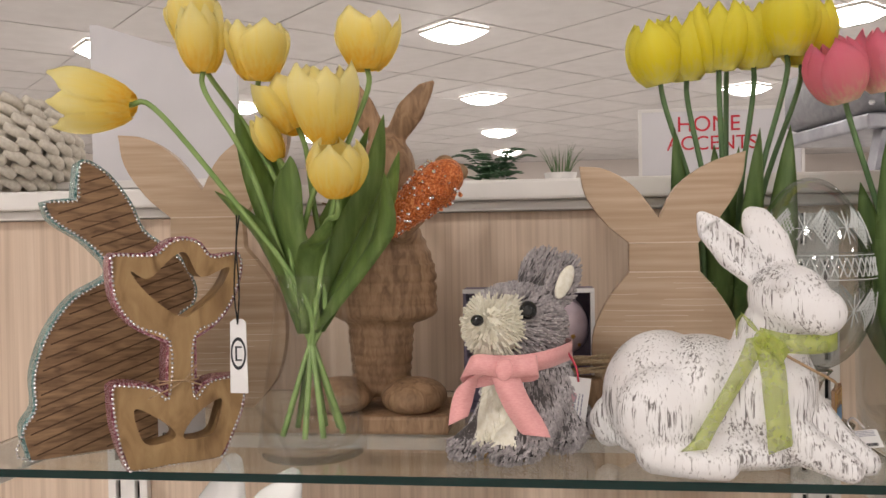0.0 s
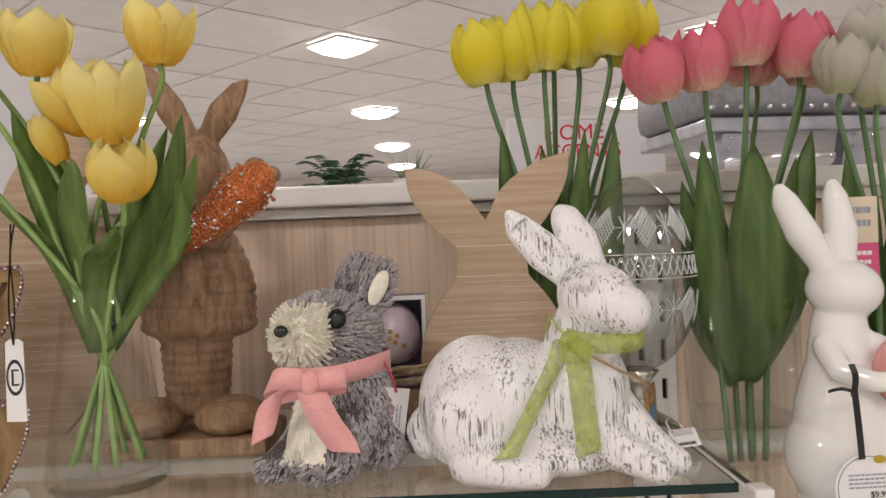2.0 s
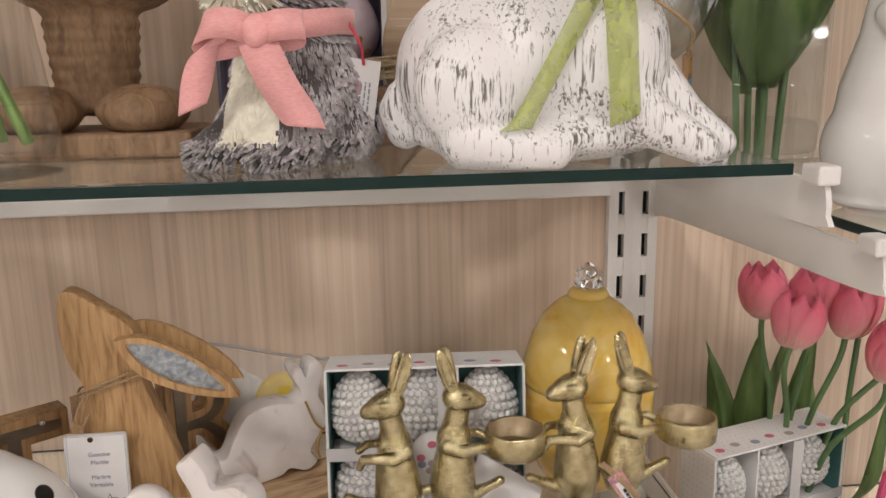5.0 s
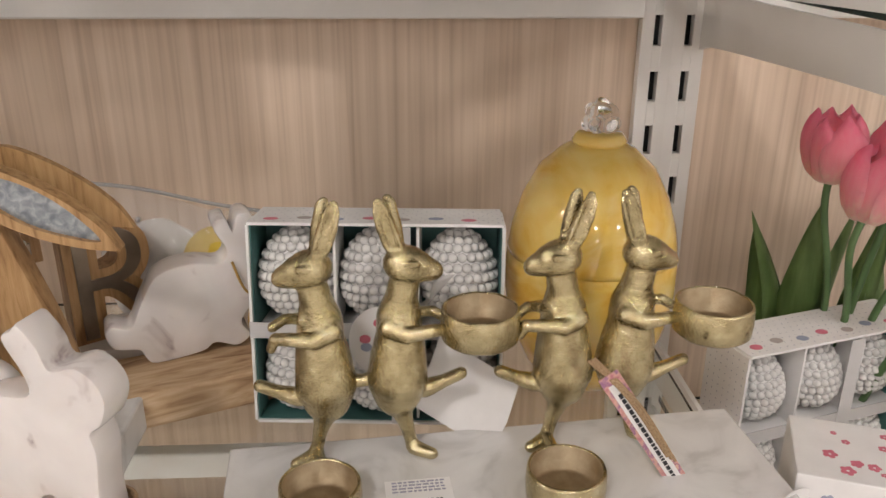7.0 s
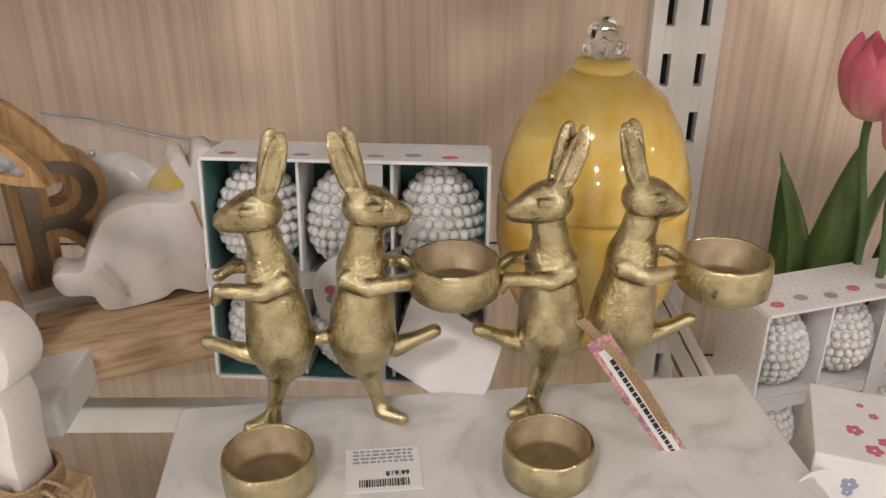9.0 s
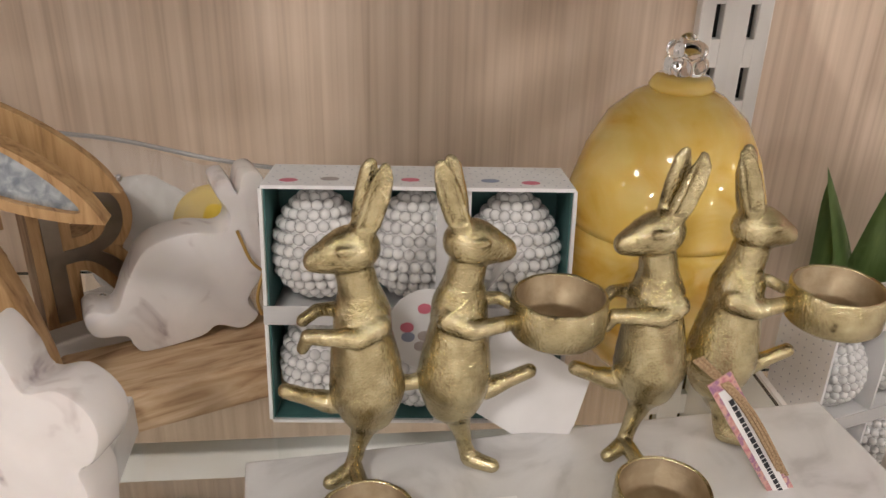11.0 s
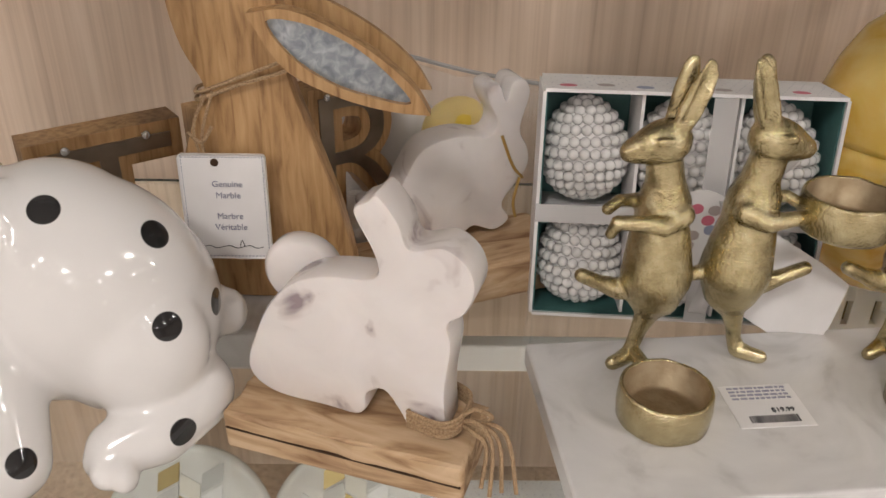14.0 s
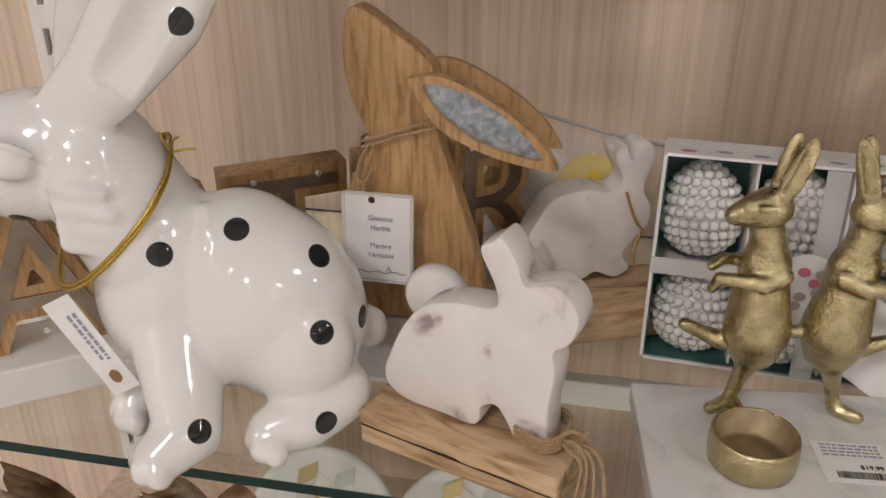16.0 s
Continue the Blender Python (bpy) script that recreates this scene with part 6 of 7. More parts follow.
egg_box(pose(0.0785, 0.893, LOW_Z + 0.003, -7, 0, -4), 0.182, 0.152, 0.052, 3, 2, 1.36)
RIGHT_LOW = 0.799
egg_box(pose(0.4675, 0.9590, RIGHT_LOW + 0.003, 0, 0, 17), 0.182, 0.150, 0.052, 3, 2, 1.3)
ct = thing("printed_carton", (0.4375, 0.757, RIGHT_LOW + 0.001), "closed white carton printed with small flowers and dots", "gift box", rz=-20)
part("body", boxed((-0.091, 0, 0), (0.091, 0.072, 0.150), 0.001), CARD, ct)
rnd = random.Random(44)
for k in range(64):
    bm = bmesh.new()
    onto_top = k % 3 == 0
    x, r = rnd.uniform(-0.082, 0.082), rnd.uniform(0.0022, 0.0052)
    for p in range(5):
        a = 1.2566 * p
        if onto_top:
            ball(bm, (x + r * math.cos(a) * 0.6, 0.008 + 0.056 * ((k * 0.618) % 1) + r * math.sin(a) * 0.6, 0.1501), (r * 0.5, r * 0.5, 0.0003), sub=1)
        else:
            ball(bm, (x + r * math.cos(a) * 0.6, -0.0001, 0.012 + 0.128 * ((k * 0.618) % 1) + r * math.sin(a) * 0.6), (r * 0.5, 0.0003, r * 0.5), sub=1)
    part("printed_flower", bm, DOTPRINT[k % 3], ct)
lb = thing("ribbon_label", (0.088, 0.879, 0.975), "round printed paper label tied to the egg box with sheer bow", "gift label", rz=-4)
bm = lathe([(0, 0), (0.024, 0), (0.024, 0.0006), (0, 0.0006)], 40)
bm.transform(pose(-0.004, 0.001, 0.028, 90, 0, 0) @ Matrix.Diagonal((1, 1.15, 1, 1)))
part("disc", bm, CARD, lb)
rnd = random.Random(12)
for k in range(9):
    bm = bmesh.new()
    a, r = rnd.uniform(0, 6.28), rnd.uniform(0.002, 0.018)
    ball(bm, (-0.004 + r * math.cos(a), 0.0002, 0.028 + r * math.sin(a)), (0.0042, 0.0004, 0.0036), sub=2)
    part("printed_egg", bm, DOTPRINT[k % 3], lb)
bm = bmesh.new()
ribbon(bm, [(0.012, -0.003, 0.050, 0.5, 0, 1), (0.030, -0.014, 0.066, 0.6, 0, 1), (0.040, -0.010, 0.084, 1, 0, 0.2)], 0.014)
ribbon(bm, [(0.012, -0.003, 0.050, 1, 0, 0), (0.018, -0.010, 0.030, 1, 0, 0.1), (0.014, -0.006, 0.006, 1, 0, -0.1)], 0.014)
ribbon(bm, [(0.012, -0.003, 0.050, 1, 0, 0), (0.010, -0.012, 0.024, 1, 0, 0.1), (0.004, -0.004, -0.030, 1, 0, -0.1)], 0.011)
part("bow", bm, SHEER, lb, "sheer white bow", smooth=True)
lb2 = thing("ribbon_label", (0.349, 0.779, 0.916), "round printed paper label leaning on the front egg box", "gift label", rz=25)
bm = lathe([(0, 0), (0.024, 0), (0.024, 0.0006), (0, 0.0006)], 40)
bm.transform(pose(0, 0.001, 0.0, 90, 0, 0) @ Matrix.Diagonal((1, 1.15, 1, 1)))
part("disc", bm, CARD, lb2)
for k in range(9):
    bm = bmesh.new()
    a, r = rnd.uniform(0, 6.28), rnd.uniform(0.002, 0.018)
    ball(bm, (r * math.cos(a), 0.0002, r * math.sin(a)), (0.0042, 0.0004, 0.0036), sub=2)
    part("printed_egg", bm, DOTPRINT[k % 3], lb2)

# the amber glass egg jar
AMBER = grainy("amber_glass", [(0.3, (0.74, 0.42, 0.05)), (0.45, (0.83, 0.555, 0.12)), (0.7, (0.88, 0.67, 0.23))], (18, 18, 26), 0.035, coat=0.8, sub=0.3, trans=0.08, distort=1.6)
jar = thing("egg_jar", (0.250, 0.965, LOW_Z), "amber yellow glass egg jar with clear beaded knob", "lidded jar")
part("bowl", lathe([(0, 0), (0.030, 0), (0.038, 0.004), (0.052, 0.022), (0.063, 0.050), (0.0685, 0.082), (0.068, 0.104), (0.0665, 0.112), (0, 0.112)], 56), AMBER, jar, smooth=True)
lid = part("lid", lathe([(0, 0.113), (0.0665, 0.113), (0.0672, 0.118), (0.064, 0.135), (0.056, 0.160), (0.044, 0.182), (0.028, 0.196), (0.018, 0.2005), (0, 0.2015)], 56), AMBER, jar, "domed amber glass lid", smooth=True)
part("collar", lathe([(0, 0.198), (0.0195, 0.199), (0.021, 0.202), (0.0185, 0.206), (0.0165, 0.208), (0, 0.208)], 40), AMBER, lid, "amber glass collar", smooth=True)
bm = bmesh.new()
for k in range(6):
    a = math.pi / 3 * k
    ball(bm, (0.0085 * math.cos(a), 0.0085 * math.sin(a), 0.2145), (0.0072, 0.0072, 0.0062), sub=3)
    ball(bm, (0.0070 * math.cos(a + 0.5), 0.0070 * math.sin(a + 0.5), 0.2240), (0.0062, 0.0062, 0.0058), sub=3)
ball(bm, (0, 0, 0.2285), 0.0062, sub=3)
knob = fused(bm, 0.0010, 2, (0, 0, 0))
kb = mesh_part("knob", knob, plain("solid_clear_glass", (1, 1, 1), 0.0, trans=1.0, ior=1.3), lid, "clear beaded glass knob")
kb.visible_shadow = False

# low pink tulips in the next bay
bundle("pink_tulip", "deep pink artificial tulip standing low beside the boxes", "low pink tulips",
       [(0.452, 0.995, 1.085, -0.1), (0.470, 0.965, 1.060, 0.12), (0.502, 0.985, 1.080, -0.05), (0.530, 0.965, 1.068, 0.1), (0.556, 0.930, 1.030, 0.05), (0.60, 0.96, 1.07, 0.1)], HOT_PINK, STEM_DARK, LEAF_DARK, (0.500, 1.055, RIGHT_LOW + 0.003),
       [(0.460, 1.06, 1.035, 0.036, -0.040), (0.465, 1.05, 1.045, 0.055, 0.015), (0.49, 1.06, 1.04, 0.05, 0.03), (0.525, 1.06, 1.05, 0.04, 0.03), (0.555, 1.06, 1.01, 0.05, -0.01), (0.45, 1.07, 1.02, 0.05, -0.02)], 0.064, 0.028)
bundle("yellow_tulip", "golden yellow artificial tulip in the low bunch", "low yellow tulips", [(0.566, 0.99, 1.105, 0.0)], YELLOW_SOFT, STEM_DARK, LEAF_DARK, (0.55, 0.99, RIGHT_LOW + 0.003), [(0.57, 0.96, 0.99, 0.05, 0.01)], 0.06, 0.027)
tg = thing("flower_tag", (0.560, 0.905, 0.918), "pink swing tag with white script on the low tulips", "hang tag", ry=-80)
part("card", boxed((-0.020, 0, -0.016), (0.020, 0.001, 0.016), 0.003), TAGPINK, tg)
bm = printed_lines(0.030, 0.016, 2, 5, -0.0005, 0.5)
bm.transform(Matrix.Translation((0, 0, -0.008)))
part("printed_lines", bm, CARD, tg, "two lines of white script")

# the upright rabbit board with a zinc-lined ear
BOARD_CUT = [(-44, 246), (-34, 251), (-14, 238), (12, 217), (15, 191), (17, 169), (29, 131), (42, 88), (49, 48), (40, 33), (14, 29), (-26, 29), (-42, 33), (-51, 52), (-52, 110), (-36, 158), (-32, 168), (-42, 190), (-47, 218)]
EAR_CUT = [(-48, 211), (-26, 213), (0, 202), (23, 187), (40, 171), (49, 156), (28, 158), (1, 165), (-26, 178), (-38, 192)]
EAR_IN = [(-38, 207), (-18, 206), (5, 196), (25, 180), (38, 163), (17, 166), (-6, 174), (-27, 189)]
LB = (-0.178, 0.872, LOW_Z + 0.002)
lr = thing("rabbit_board", LB, "upright acacia wood rabbit board with zinc-lined leaf ear", "decorative rabbit")
part("body", board(BOARD_CUT, 0.020, bevel=0.002), ACACIA, lr, smooth="sawn")
part("marble_base", boxed((-0.080, -0.038, -0.0015), (0.084, 0.024, 0.0275), 0.0025), SLABSTONE, lr, "white marble base")
ear = part("ear", board([(x + 47, z) for x, z in EAR_CUT], 0.012, [[(x + 47, z) for x, z in EAR_IN]], sharp=(0, 5)), ACACIA, lr, "leaf-shaped wooden ear frame")
ear.matrix_local = pose(0, -0.0125, 0)
zn = part("ear_inlay", board([(x + 47, z) for x, z in EAR_IN], 0.002), ZINC, ear, "mottled zinc panel")
zn.matrix_local = pose(0, 0.004, 0)
back = part("rear_ear", board([(x + 47, z) for x, z in EAR_CUT], 0.006, sharp=(0, 5)), ACACIA, lr, "second wooden ear behind")
back.matrix_local = pose(0.0, 0.0205, 0.004)
bm = bmesh.new()
for dz in (0, 0.004):
    tube(bm, [(-0.038, 0.010, 0.160 + dz), (-0.034, -0.003, 0.161 + dz), (-0.010, -0.004, 0.170 + dz), (0.017, -0.003, 0.178 + dz * 1.5), (0.020, 0.012, 0.178 + dz), (0.0, 0.023, 0.172 + dz), (-0.038, 0.010, 0.160 + dz)], 0.0011, n=6)
tube(bm, [(-0.030, -0.004, 0.164), (-0.038, -0.008, 0.145), (-0.034, -0.008, 0.118)], 0.0010, n=6)
tube(bm, [(-0.026, -0.004, 0.166), (-0.034, -0.008, 0.140), (-0.032, -0.008, 0.118)], 0.0010, n=6)
tube(bm, [(-0.042, -0.006, 0.142), (-0.034, -0.010, 0.138), (-0.028, -0.006, 0.146)], 0.0012, n=6)
part("twine", bm, TWINE, lr, "jute twine tied round the neck")
tg = thing("marble_tag", (-0.2015, 0.858, 1.0265), "white card tag reading Genuine Marble on jute twine", "hang tag", rx=-4)
part("card", boxed((-0.025, 0, -0.033), (0.025, 0.0009, 0.032), 0.0022), CARD, tg)
FONT_Z = ((0.014, "Genuine"), (0.007, "Marble"), (-0.006, "Marbre"), (-0.013, "Véritable"))
for z, w in FONT_Z:
    letters(w, 0.0052, tg, GREY_INK, (0.002, -0.0004, z), name="lettering")
bm = bmesh.new()
for s in (-1, 1):
    for k in range(30):
        box(bm, (s * 0.0232 - 0.00015, -0.0003, -0.031 + k * 0.0021), (s * 0.0232 + 0.00015, 0.0001, -0.0298 + k * 0.0021))
    for k in range(22):
        box(bm, (-0.023 + k * 0.0021, -0.0003, s * 0.031 - 0.0008 - 0.00015), (-0.0218 + k * 0.0021, 0.0001, s * 0.031 - 0.0008 + 0.00015))
part("stitch_line", bm, GREY_INK, tg, "dashed grey border")
bm = tubed([(-0.020 + 0.004 * k, -0.0003, -0.0265 + 0.0008 * ((k * 7) % 3)) for k in range(11)], 0.00025, n=4)
tube(bm, [(0.006, -0.0003, -0.0255), (0.0075, -0.0003, -0.0215), (0.009, -0.0003, -0.0255)], 0.00025, n=4)
part("printed_sprig", bm, INK, tg, "thin drawn grass line")
bm = bmesh.new()
bmesh.ops.create_circle(bm, cap_ends=True, segments=16, radius=0.0024, matrix=pose(-0.004, -0.0004, 0.0272, 90, 0, 0))
part("eyelet", bm, GROOVE, tg, "dark punched eyelet")

# marble rabbits on wooden blocks
MF = [(-60, 37), (-50, 61), (-35, 80), (-16, 89), (10, 93), (11, 106), (1, 128), (8, 135), (14, 139), (24, 126), (29, 113), (45, 117), (57, 109), (61, 96), (56, 81), (48, 73), (50, 59), (47, 30), (48, 4), (43, 0), (29, 0), (22, 12), (14, 23),
      (5, 18), (4, 8), (-2, 2), (-19, 3), (-46, 4), (-60, 11), (-64, 22)]
MB = [(-56, 32), (-50, 37), (-37, 34), (-27, 54), (-13, 74), (12, 80), (34, 77), (40, 87), (33, 102), (32, 111), (41, 113), (46, 102), (50, 114), (59, 115), (64, 105), (58, 80), (65, 64), (64, 48), (47, 25), (53, 11), (41, 3), (25, 9), (13, 3),
      (-21, 0), (-29, 6), (-33, 14), (-51, 18)]
mr = solo("marble_rabbit", board([(x, z * 0.95) for x, z in MF], 0.024, bevel=0.0028), MARBLE, (-0.118, 0.762, LOW_Z + 0.0250), "small veined white marble rabbit on a wooden block", "rabbit figurine", "marble rabbits", rz=-18, smooth="sawn")
bm = lathe([(0, 0), (0.018, 0), (0.021, 0.003), (0.021, 0.010), (0.018, 0.013), (0, 0.013)], 40)
bm.transform(pose(0, 0, 0, 90, 0, 0))
solo("marble_disc", bm, MARBLE, (-0.146, 0.806, LOW_Z + 0.094), "round white marble tail piece behind the small rabbit", "marble disc", smooth=True, rz=-13)
wb = thing("wooden_block", (-0.121, 0.767, LOW_Z + 0.0005), "rough split pale wooden block with jute twine", "wooden block", rz=-18)
bm = boxed((-0.067, -0.022, 0), (0.067, 0.028, 0.0245), 0.002)
bmesh.ops.subdivide_edges(bm, edges=[e for e in bm.edges if e.calc_length() > 0.04], cuts=8)
rnd = random.Random(9)
for v in bm.verts:
    if v.co.z > 0.004 and v.co.z < 0.0244:
        v.co += Vector((rnd.gauss(0, 0.0006), rnd.gauss(0, 0.0008), rnd.gauss(0, 0.0006)))
part("block", bm, PALE_BLOCK, wb)
part("split", boxed((-0.066, -0.0228, 0.0128), (0.066, -0.021, 0.0136), 0, pose(0, 0, 0, 0, 1.2, 0)), GROOVE, wb, "dark split along the block")
bm = bmesh.new()
for k in range(4):
    z = LOW_Z + 0.030 + 0.0028 * k
    tube(bm, [(-0.092, 0.752, z), (-0.075, 0.742, z + 0.001), (-0.064, 0.748, z + 0.002), (-0.060, 0.766, z + 0.002), (-0.076, 0.776, z + 0.001), (-0.092, 0.752, z)], 0.0012, n=6)
for dx, dz in ((0, 0), (0.004, 0.003), (-0.003, 0.006), (0.009, 0.002)):
    tube(bm, [(-0.066, 0.750, LOW_Z + 0.034), (-0.056 + dx, 0.742, LOW_Z + 0.040 - dz), (-0.049 + dx, 0.738, LOW_Z + 0.028), (-0.050 + dx * 1.5, 0.728, LOW_Z + 0.004 + dz)], 0.0012, n=6)
tube(bm, [(-0.066, 0.750, LOW_Z + 0.036), (-0.058, 0.744, LOW_Z + 0.047), (-0.049, 0.746, LOW_Z + 0.040), (-0.060, 0.748, LOW_Z + 0.034)], 0.0012, n=6)
part("twine", bm, TWINE, wb, "jute twine knotted at the rabbit's foot", world_space=True)

mr = solo("marble_rabbit", board(MB, 0.028, bevel=0.0022), MARBLE, (-0.075, 0.947, LOW_Z + 0.0305), "marble rabbit with tall ears, gold cord at its neck", "rabbit figurine", "marble rabbits", rz=20, smooth="sawn")
wb = thing("wooden_block", (-0.070, 0.940, LOW_Z + 0.0005), "long pale wooden block under the eared marble rabbit", "wooden block", rz=23)
part("block", boxed((-0.075, -0.034, 0), (0.080, 0.032, 0.030), 0.003), PALE_BLOCK, wb)
bm = tubed([(-0.034, 0.960, LOW_Z + 0.108), (-0.026, 0.956, LOW_Z + 0.088), (-0.018, 0.962, LOW_Z + 0.076)], 0.0011)
tube(bm, [(-0.020, 0.962, LOW_Z + 0.076), (-0.024, 0.956, LOW_Z + 0.060), (-0.022, 0.955, LOW_Z + 0.048)], 0.0011)
solo("gold_cord", bm, plain("gold_thread", (0.45, 0.28, 0.08), 0.4, metal=0.5), (0, 0, 0), "thin gold cord on the marble rabbit's neck", "cord")

# a bagged ornament behind
BAG = plain("clear_film", (0.92, 0.92, 0.92), 0.04, alpha=0.20, coat=1.0)
bg = thing("bagged_ornament", (-0.075, 1.03, LOW_Z), "yellow egg and white feather in crinkled clear bag", "bagged ornament")
bm = bmesh.new()
rows = []
for i in range(15):
    u = i / 14
    row = []
    for j in range(11):
        v = j / 10
        row.append(bm.verts.new((-0.085 + 0.17 * u, -0.028 * math.sin(math.pi * u) * math.sin(math.pi * min(1, v + 0.1)) + 0.010 * noise.noise((u * 8, v * 8, 1)), (0.150 - 0.030 * u) * v + 0.004 * math.sin(9 * u) * v)))
    rows.append(row)
for a, b in zip(rows, rows[1:]):
    for j in range(10):
        bm.faces.new((a[j], b[j], b[j + 1], a[j + 1]))
g = part("film", bm, BAG, bg, "crinkled clear film", smooth=True)
bm = bmesh.new()
tube(bm, [(-0.085, 0.0, 0.152), (-0.04, -0.006, 0.148), (0.02, -0.004, 0.133), (0.085, 0.0, 0.121)], 0.0018, n=6)
part("film_seal", bm, plain("grey_film_edge", (0.45, 0.44, 0.43), 0.2, alpha=0.7), bg, "folded bag top")
bm = bmesh.new()
ball(bm, (-0.045, 0.022, 0.060), (0.050, 0.018, 0.052), sub=4)
for v in bm.verts:
    v.co += v.normal * 0.004 * noise.noise(v.co * 60)
part("white_fill", bm, grainy("white_feather", [(0.3, (0.60, 0.57, 0.54)), (0.7, (0.76, 0.74, 0.71))], (90, 90, 20), 0.8), bg, "soft white filling", smooth=True)
bm = bmesh.new()
ball(bm, (0.010, 0.004, 0.085), (0.024, 0.018, 0.028), (0, 50, 0), 4)
part("yellow_egg", bm, grainy("yellow_wool", [(0.3, (0.62, 0.42, 0.04)), (0.7, (0.72, 0.52, 0.08))], (150, 150, 150), 0.9), bg, "yellow egg", smooth=True)

# the word of wooden letters on a white base
sg = thing("letter_sign", (-0.322, 0.876, LOW_Z), "wooden letters with riveted bronze plates on a white base", "letter sign", rz=36)
part("base", boxed((-0.180, -0.033, 0.0005), (0.262, 0.030, 0.029), 0.002), WHITE_PAINT, sg, "white painted base")


def wood_letter(ch, x, w=0.072, h=0.118):
    """A capital letter: wood behind, a bronze plate in front, rivets."""
    cu = bpy.data.curves.new("letter", "FONT")
    cu.body, cu.size, cu.extrude, cu.align_x = ch, 0.142, 0.012, "CENTER"
    cu.offset = 0.006
    tmp = new("letter", cu)
    bpy.context.view_layer.update()
    me = bpy.data.meshes.new_from_object(tmp.evaluated_get(bpy.context.evaluated_depsgraph_get()))
    me.transform(pose(x, 0.0, 0.031, 90, 0, 0))
    a = mesh_part("letter", me, ACACIA, sg)
    cu.offset, cu.extrude = -0.0015, 0.001
    bpy.context.view_layer.update()
    me = bpy.data.meshes.new_from_object(tmp.evaluated_get(bpy.context.evaluated_depsgraph_get()))
    bpy.data.objects.remove(tmp)
    me.transform(pose(x, -0.0125, 0.031, 90, 0, 0))
    mesh_part("plate", me, BRONZE, a, "bronzed metal plate")
    for dx, dz in ((-0.024, 0.096), (0.024, 0.096), (0.0, 0.012)):
        bm = bmesh.new()
        ball(bm, (x + dx, -0.0138, 0.031 + dz), (0.003, 0.0016, 0.003), sub=2)
        part("rivet", bm, CRYSTAL, a, smooth=True)


for k, ch in enumerate("ASTER"):
    wood_letter(ch, -0.131 + k * 0.0875)

# the spotted porcelain rabbit
at = (-0.275, 0.785, LOW_Z)
bm = bmesh.new()
ball(bm, (-0.247, 0.800, 0.995), (0.052, 0.050, 0.062), sub=4)
ball(bm, (-0.275, 0.795, 1.025), (0.052, 0.046, 0.056), (0, 25, 0), 4)
ball(bm, (-0.318, 0.785, 1.020), (0.047, 0.044, 0.066), (0, 12, 0), 4)
ball(bm, (-0.285, 0.792, 0.998), (0.066, 0.044, 0.052), sub=4)
ball(bm, (-0.262, 0.794, 1.012), (0.064, 0.048, 0.062), (0, 20, 0), 4)
limb(bm, (-0.325, 0.783, 1.050, 0.042), (-0.340, 0.780, 1.080, 0.040), (-0.352, 0.778, 1.100, 0.040), sub=3)
ball(bm, (-0.382, 0.772, 1.104), (0.056, 0.036, 0.040), (0, -10, 8), 4)
ball(bm, (-0.425, 0.764, 1.092), (0.028, 0.027, 0.026), sub=3)
ball(bm, (-0.376, 0.736, 1.114), (0.017, 0.009, 0.012), (0, 12, 0), 3)
ball(bm, (-0.376, 0.734, 1.114), (0.0100, 0.006, 0.0080), sub=3)
tube(bm, [(-0.394, 0.738, 1.114), (-0.384, 0.730, 1.125), (-0.368, 0.729, 1.126), (-0.356, 0.736, 1.117)], 0.0022, n=8)
for cz, cx in ((1.098, -0.326), (1.086, -0.322), (1.074, -0.326), (1.064, -0.334)):
    limb(bm, (-0.350, 0.742, cz, 0.008), (cx, 0.744, cz - 0.004, 0.0045), sub=2)
for kn in (((-0.360, 0.766, 1.125, 0.020), (-0.325, 0.762, 1.155, 0.024), (-0.290, 0.764, 1.195, 0.030), (-0.262, 0.770, 1.235, 0.026), (-0.245, 0.775, 1.262, 0.010)),
           ((-0.368, 0.795, 1.128, 0.020), (-0.352, 0.805, 1.175, 0.026), (-0.335, 0.812, 1.220, 0.028), (-0.322, 0.816, 1.262, 0.012))):
    tmp = bmesh.new()
    limb(tmp, *kn, sub=3)
    c = Vector(kn[1][:3])
    tmp.transform(Matrix.Translation(c) @ Matrix.Diagonal((1, 0.5, 1, 1)) @ Matrix.Translation(-c))
    tm = bpy.data.meshes.new("ear")
    tmp.to_mesh(tm)
    tmp.free()
    bm.from_mesh(tm)
    bpy.data.meshes.remove(tm)
limb(bm, (-0.310, 0.768, 1.000, 0.030), (-0.296, 0.744, 0.968, 0.024), (-0.288, 0.729, 0.948, 0.0205), (-0.300, 0.711, 0.9395, 0.0155), sub=3)
for cx, cy, r in ((-0.312, 0.711, 0.0082), (-0.305, 0.702, 0.0084), (-0.294, 0.700, 0.0084), (-0.350, 0.752, 0.0074), (-0.342, 0.744, 0.0076), (-0.332, 0.742, 0.0074), (-0.251, 0.742, 0.0080), (-0.244, 0.734, 0.0082), (-0.234, 0.732, 0.0080)):
    ball(bm, (cx, cy, 0.9365), (r, r, 0.0100), sub=3)
limb(bm, (-0.335, 0.800, 0.985, 0.028), (-0.336, 0.780, 0.955, 0.021), (-0.340, 0.756, 0.9400, 0.0150), sub=3)
ball(bm, (-0.234, 0.776, 0.988), (0.038, 0.028, 0.044), (0, 10, 0), 4)
limb(bm, (-0.212, 0.782, 0.952, 0.024), (-0.225, 0.760, 0.944, 0.020), (-0.243, 0.748, 0.941, 0.0155), sub=3)
ball(bm, (-0.197, 0.818, 0.980), (0.012, 0.012, 0.015), sub=3)
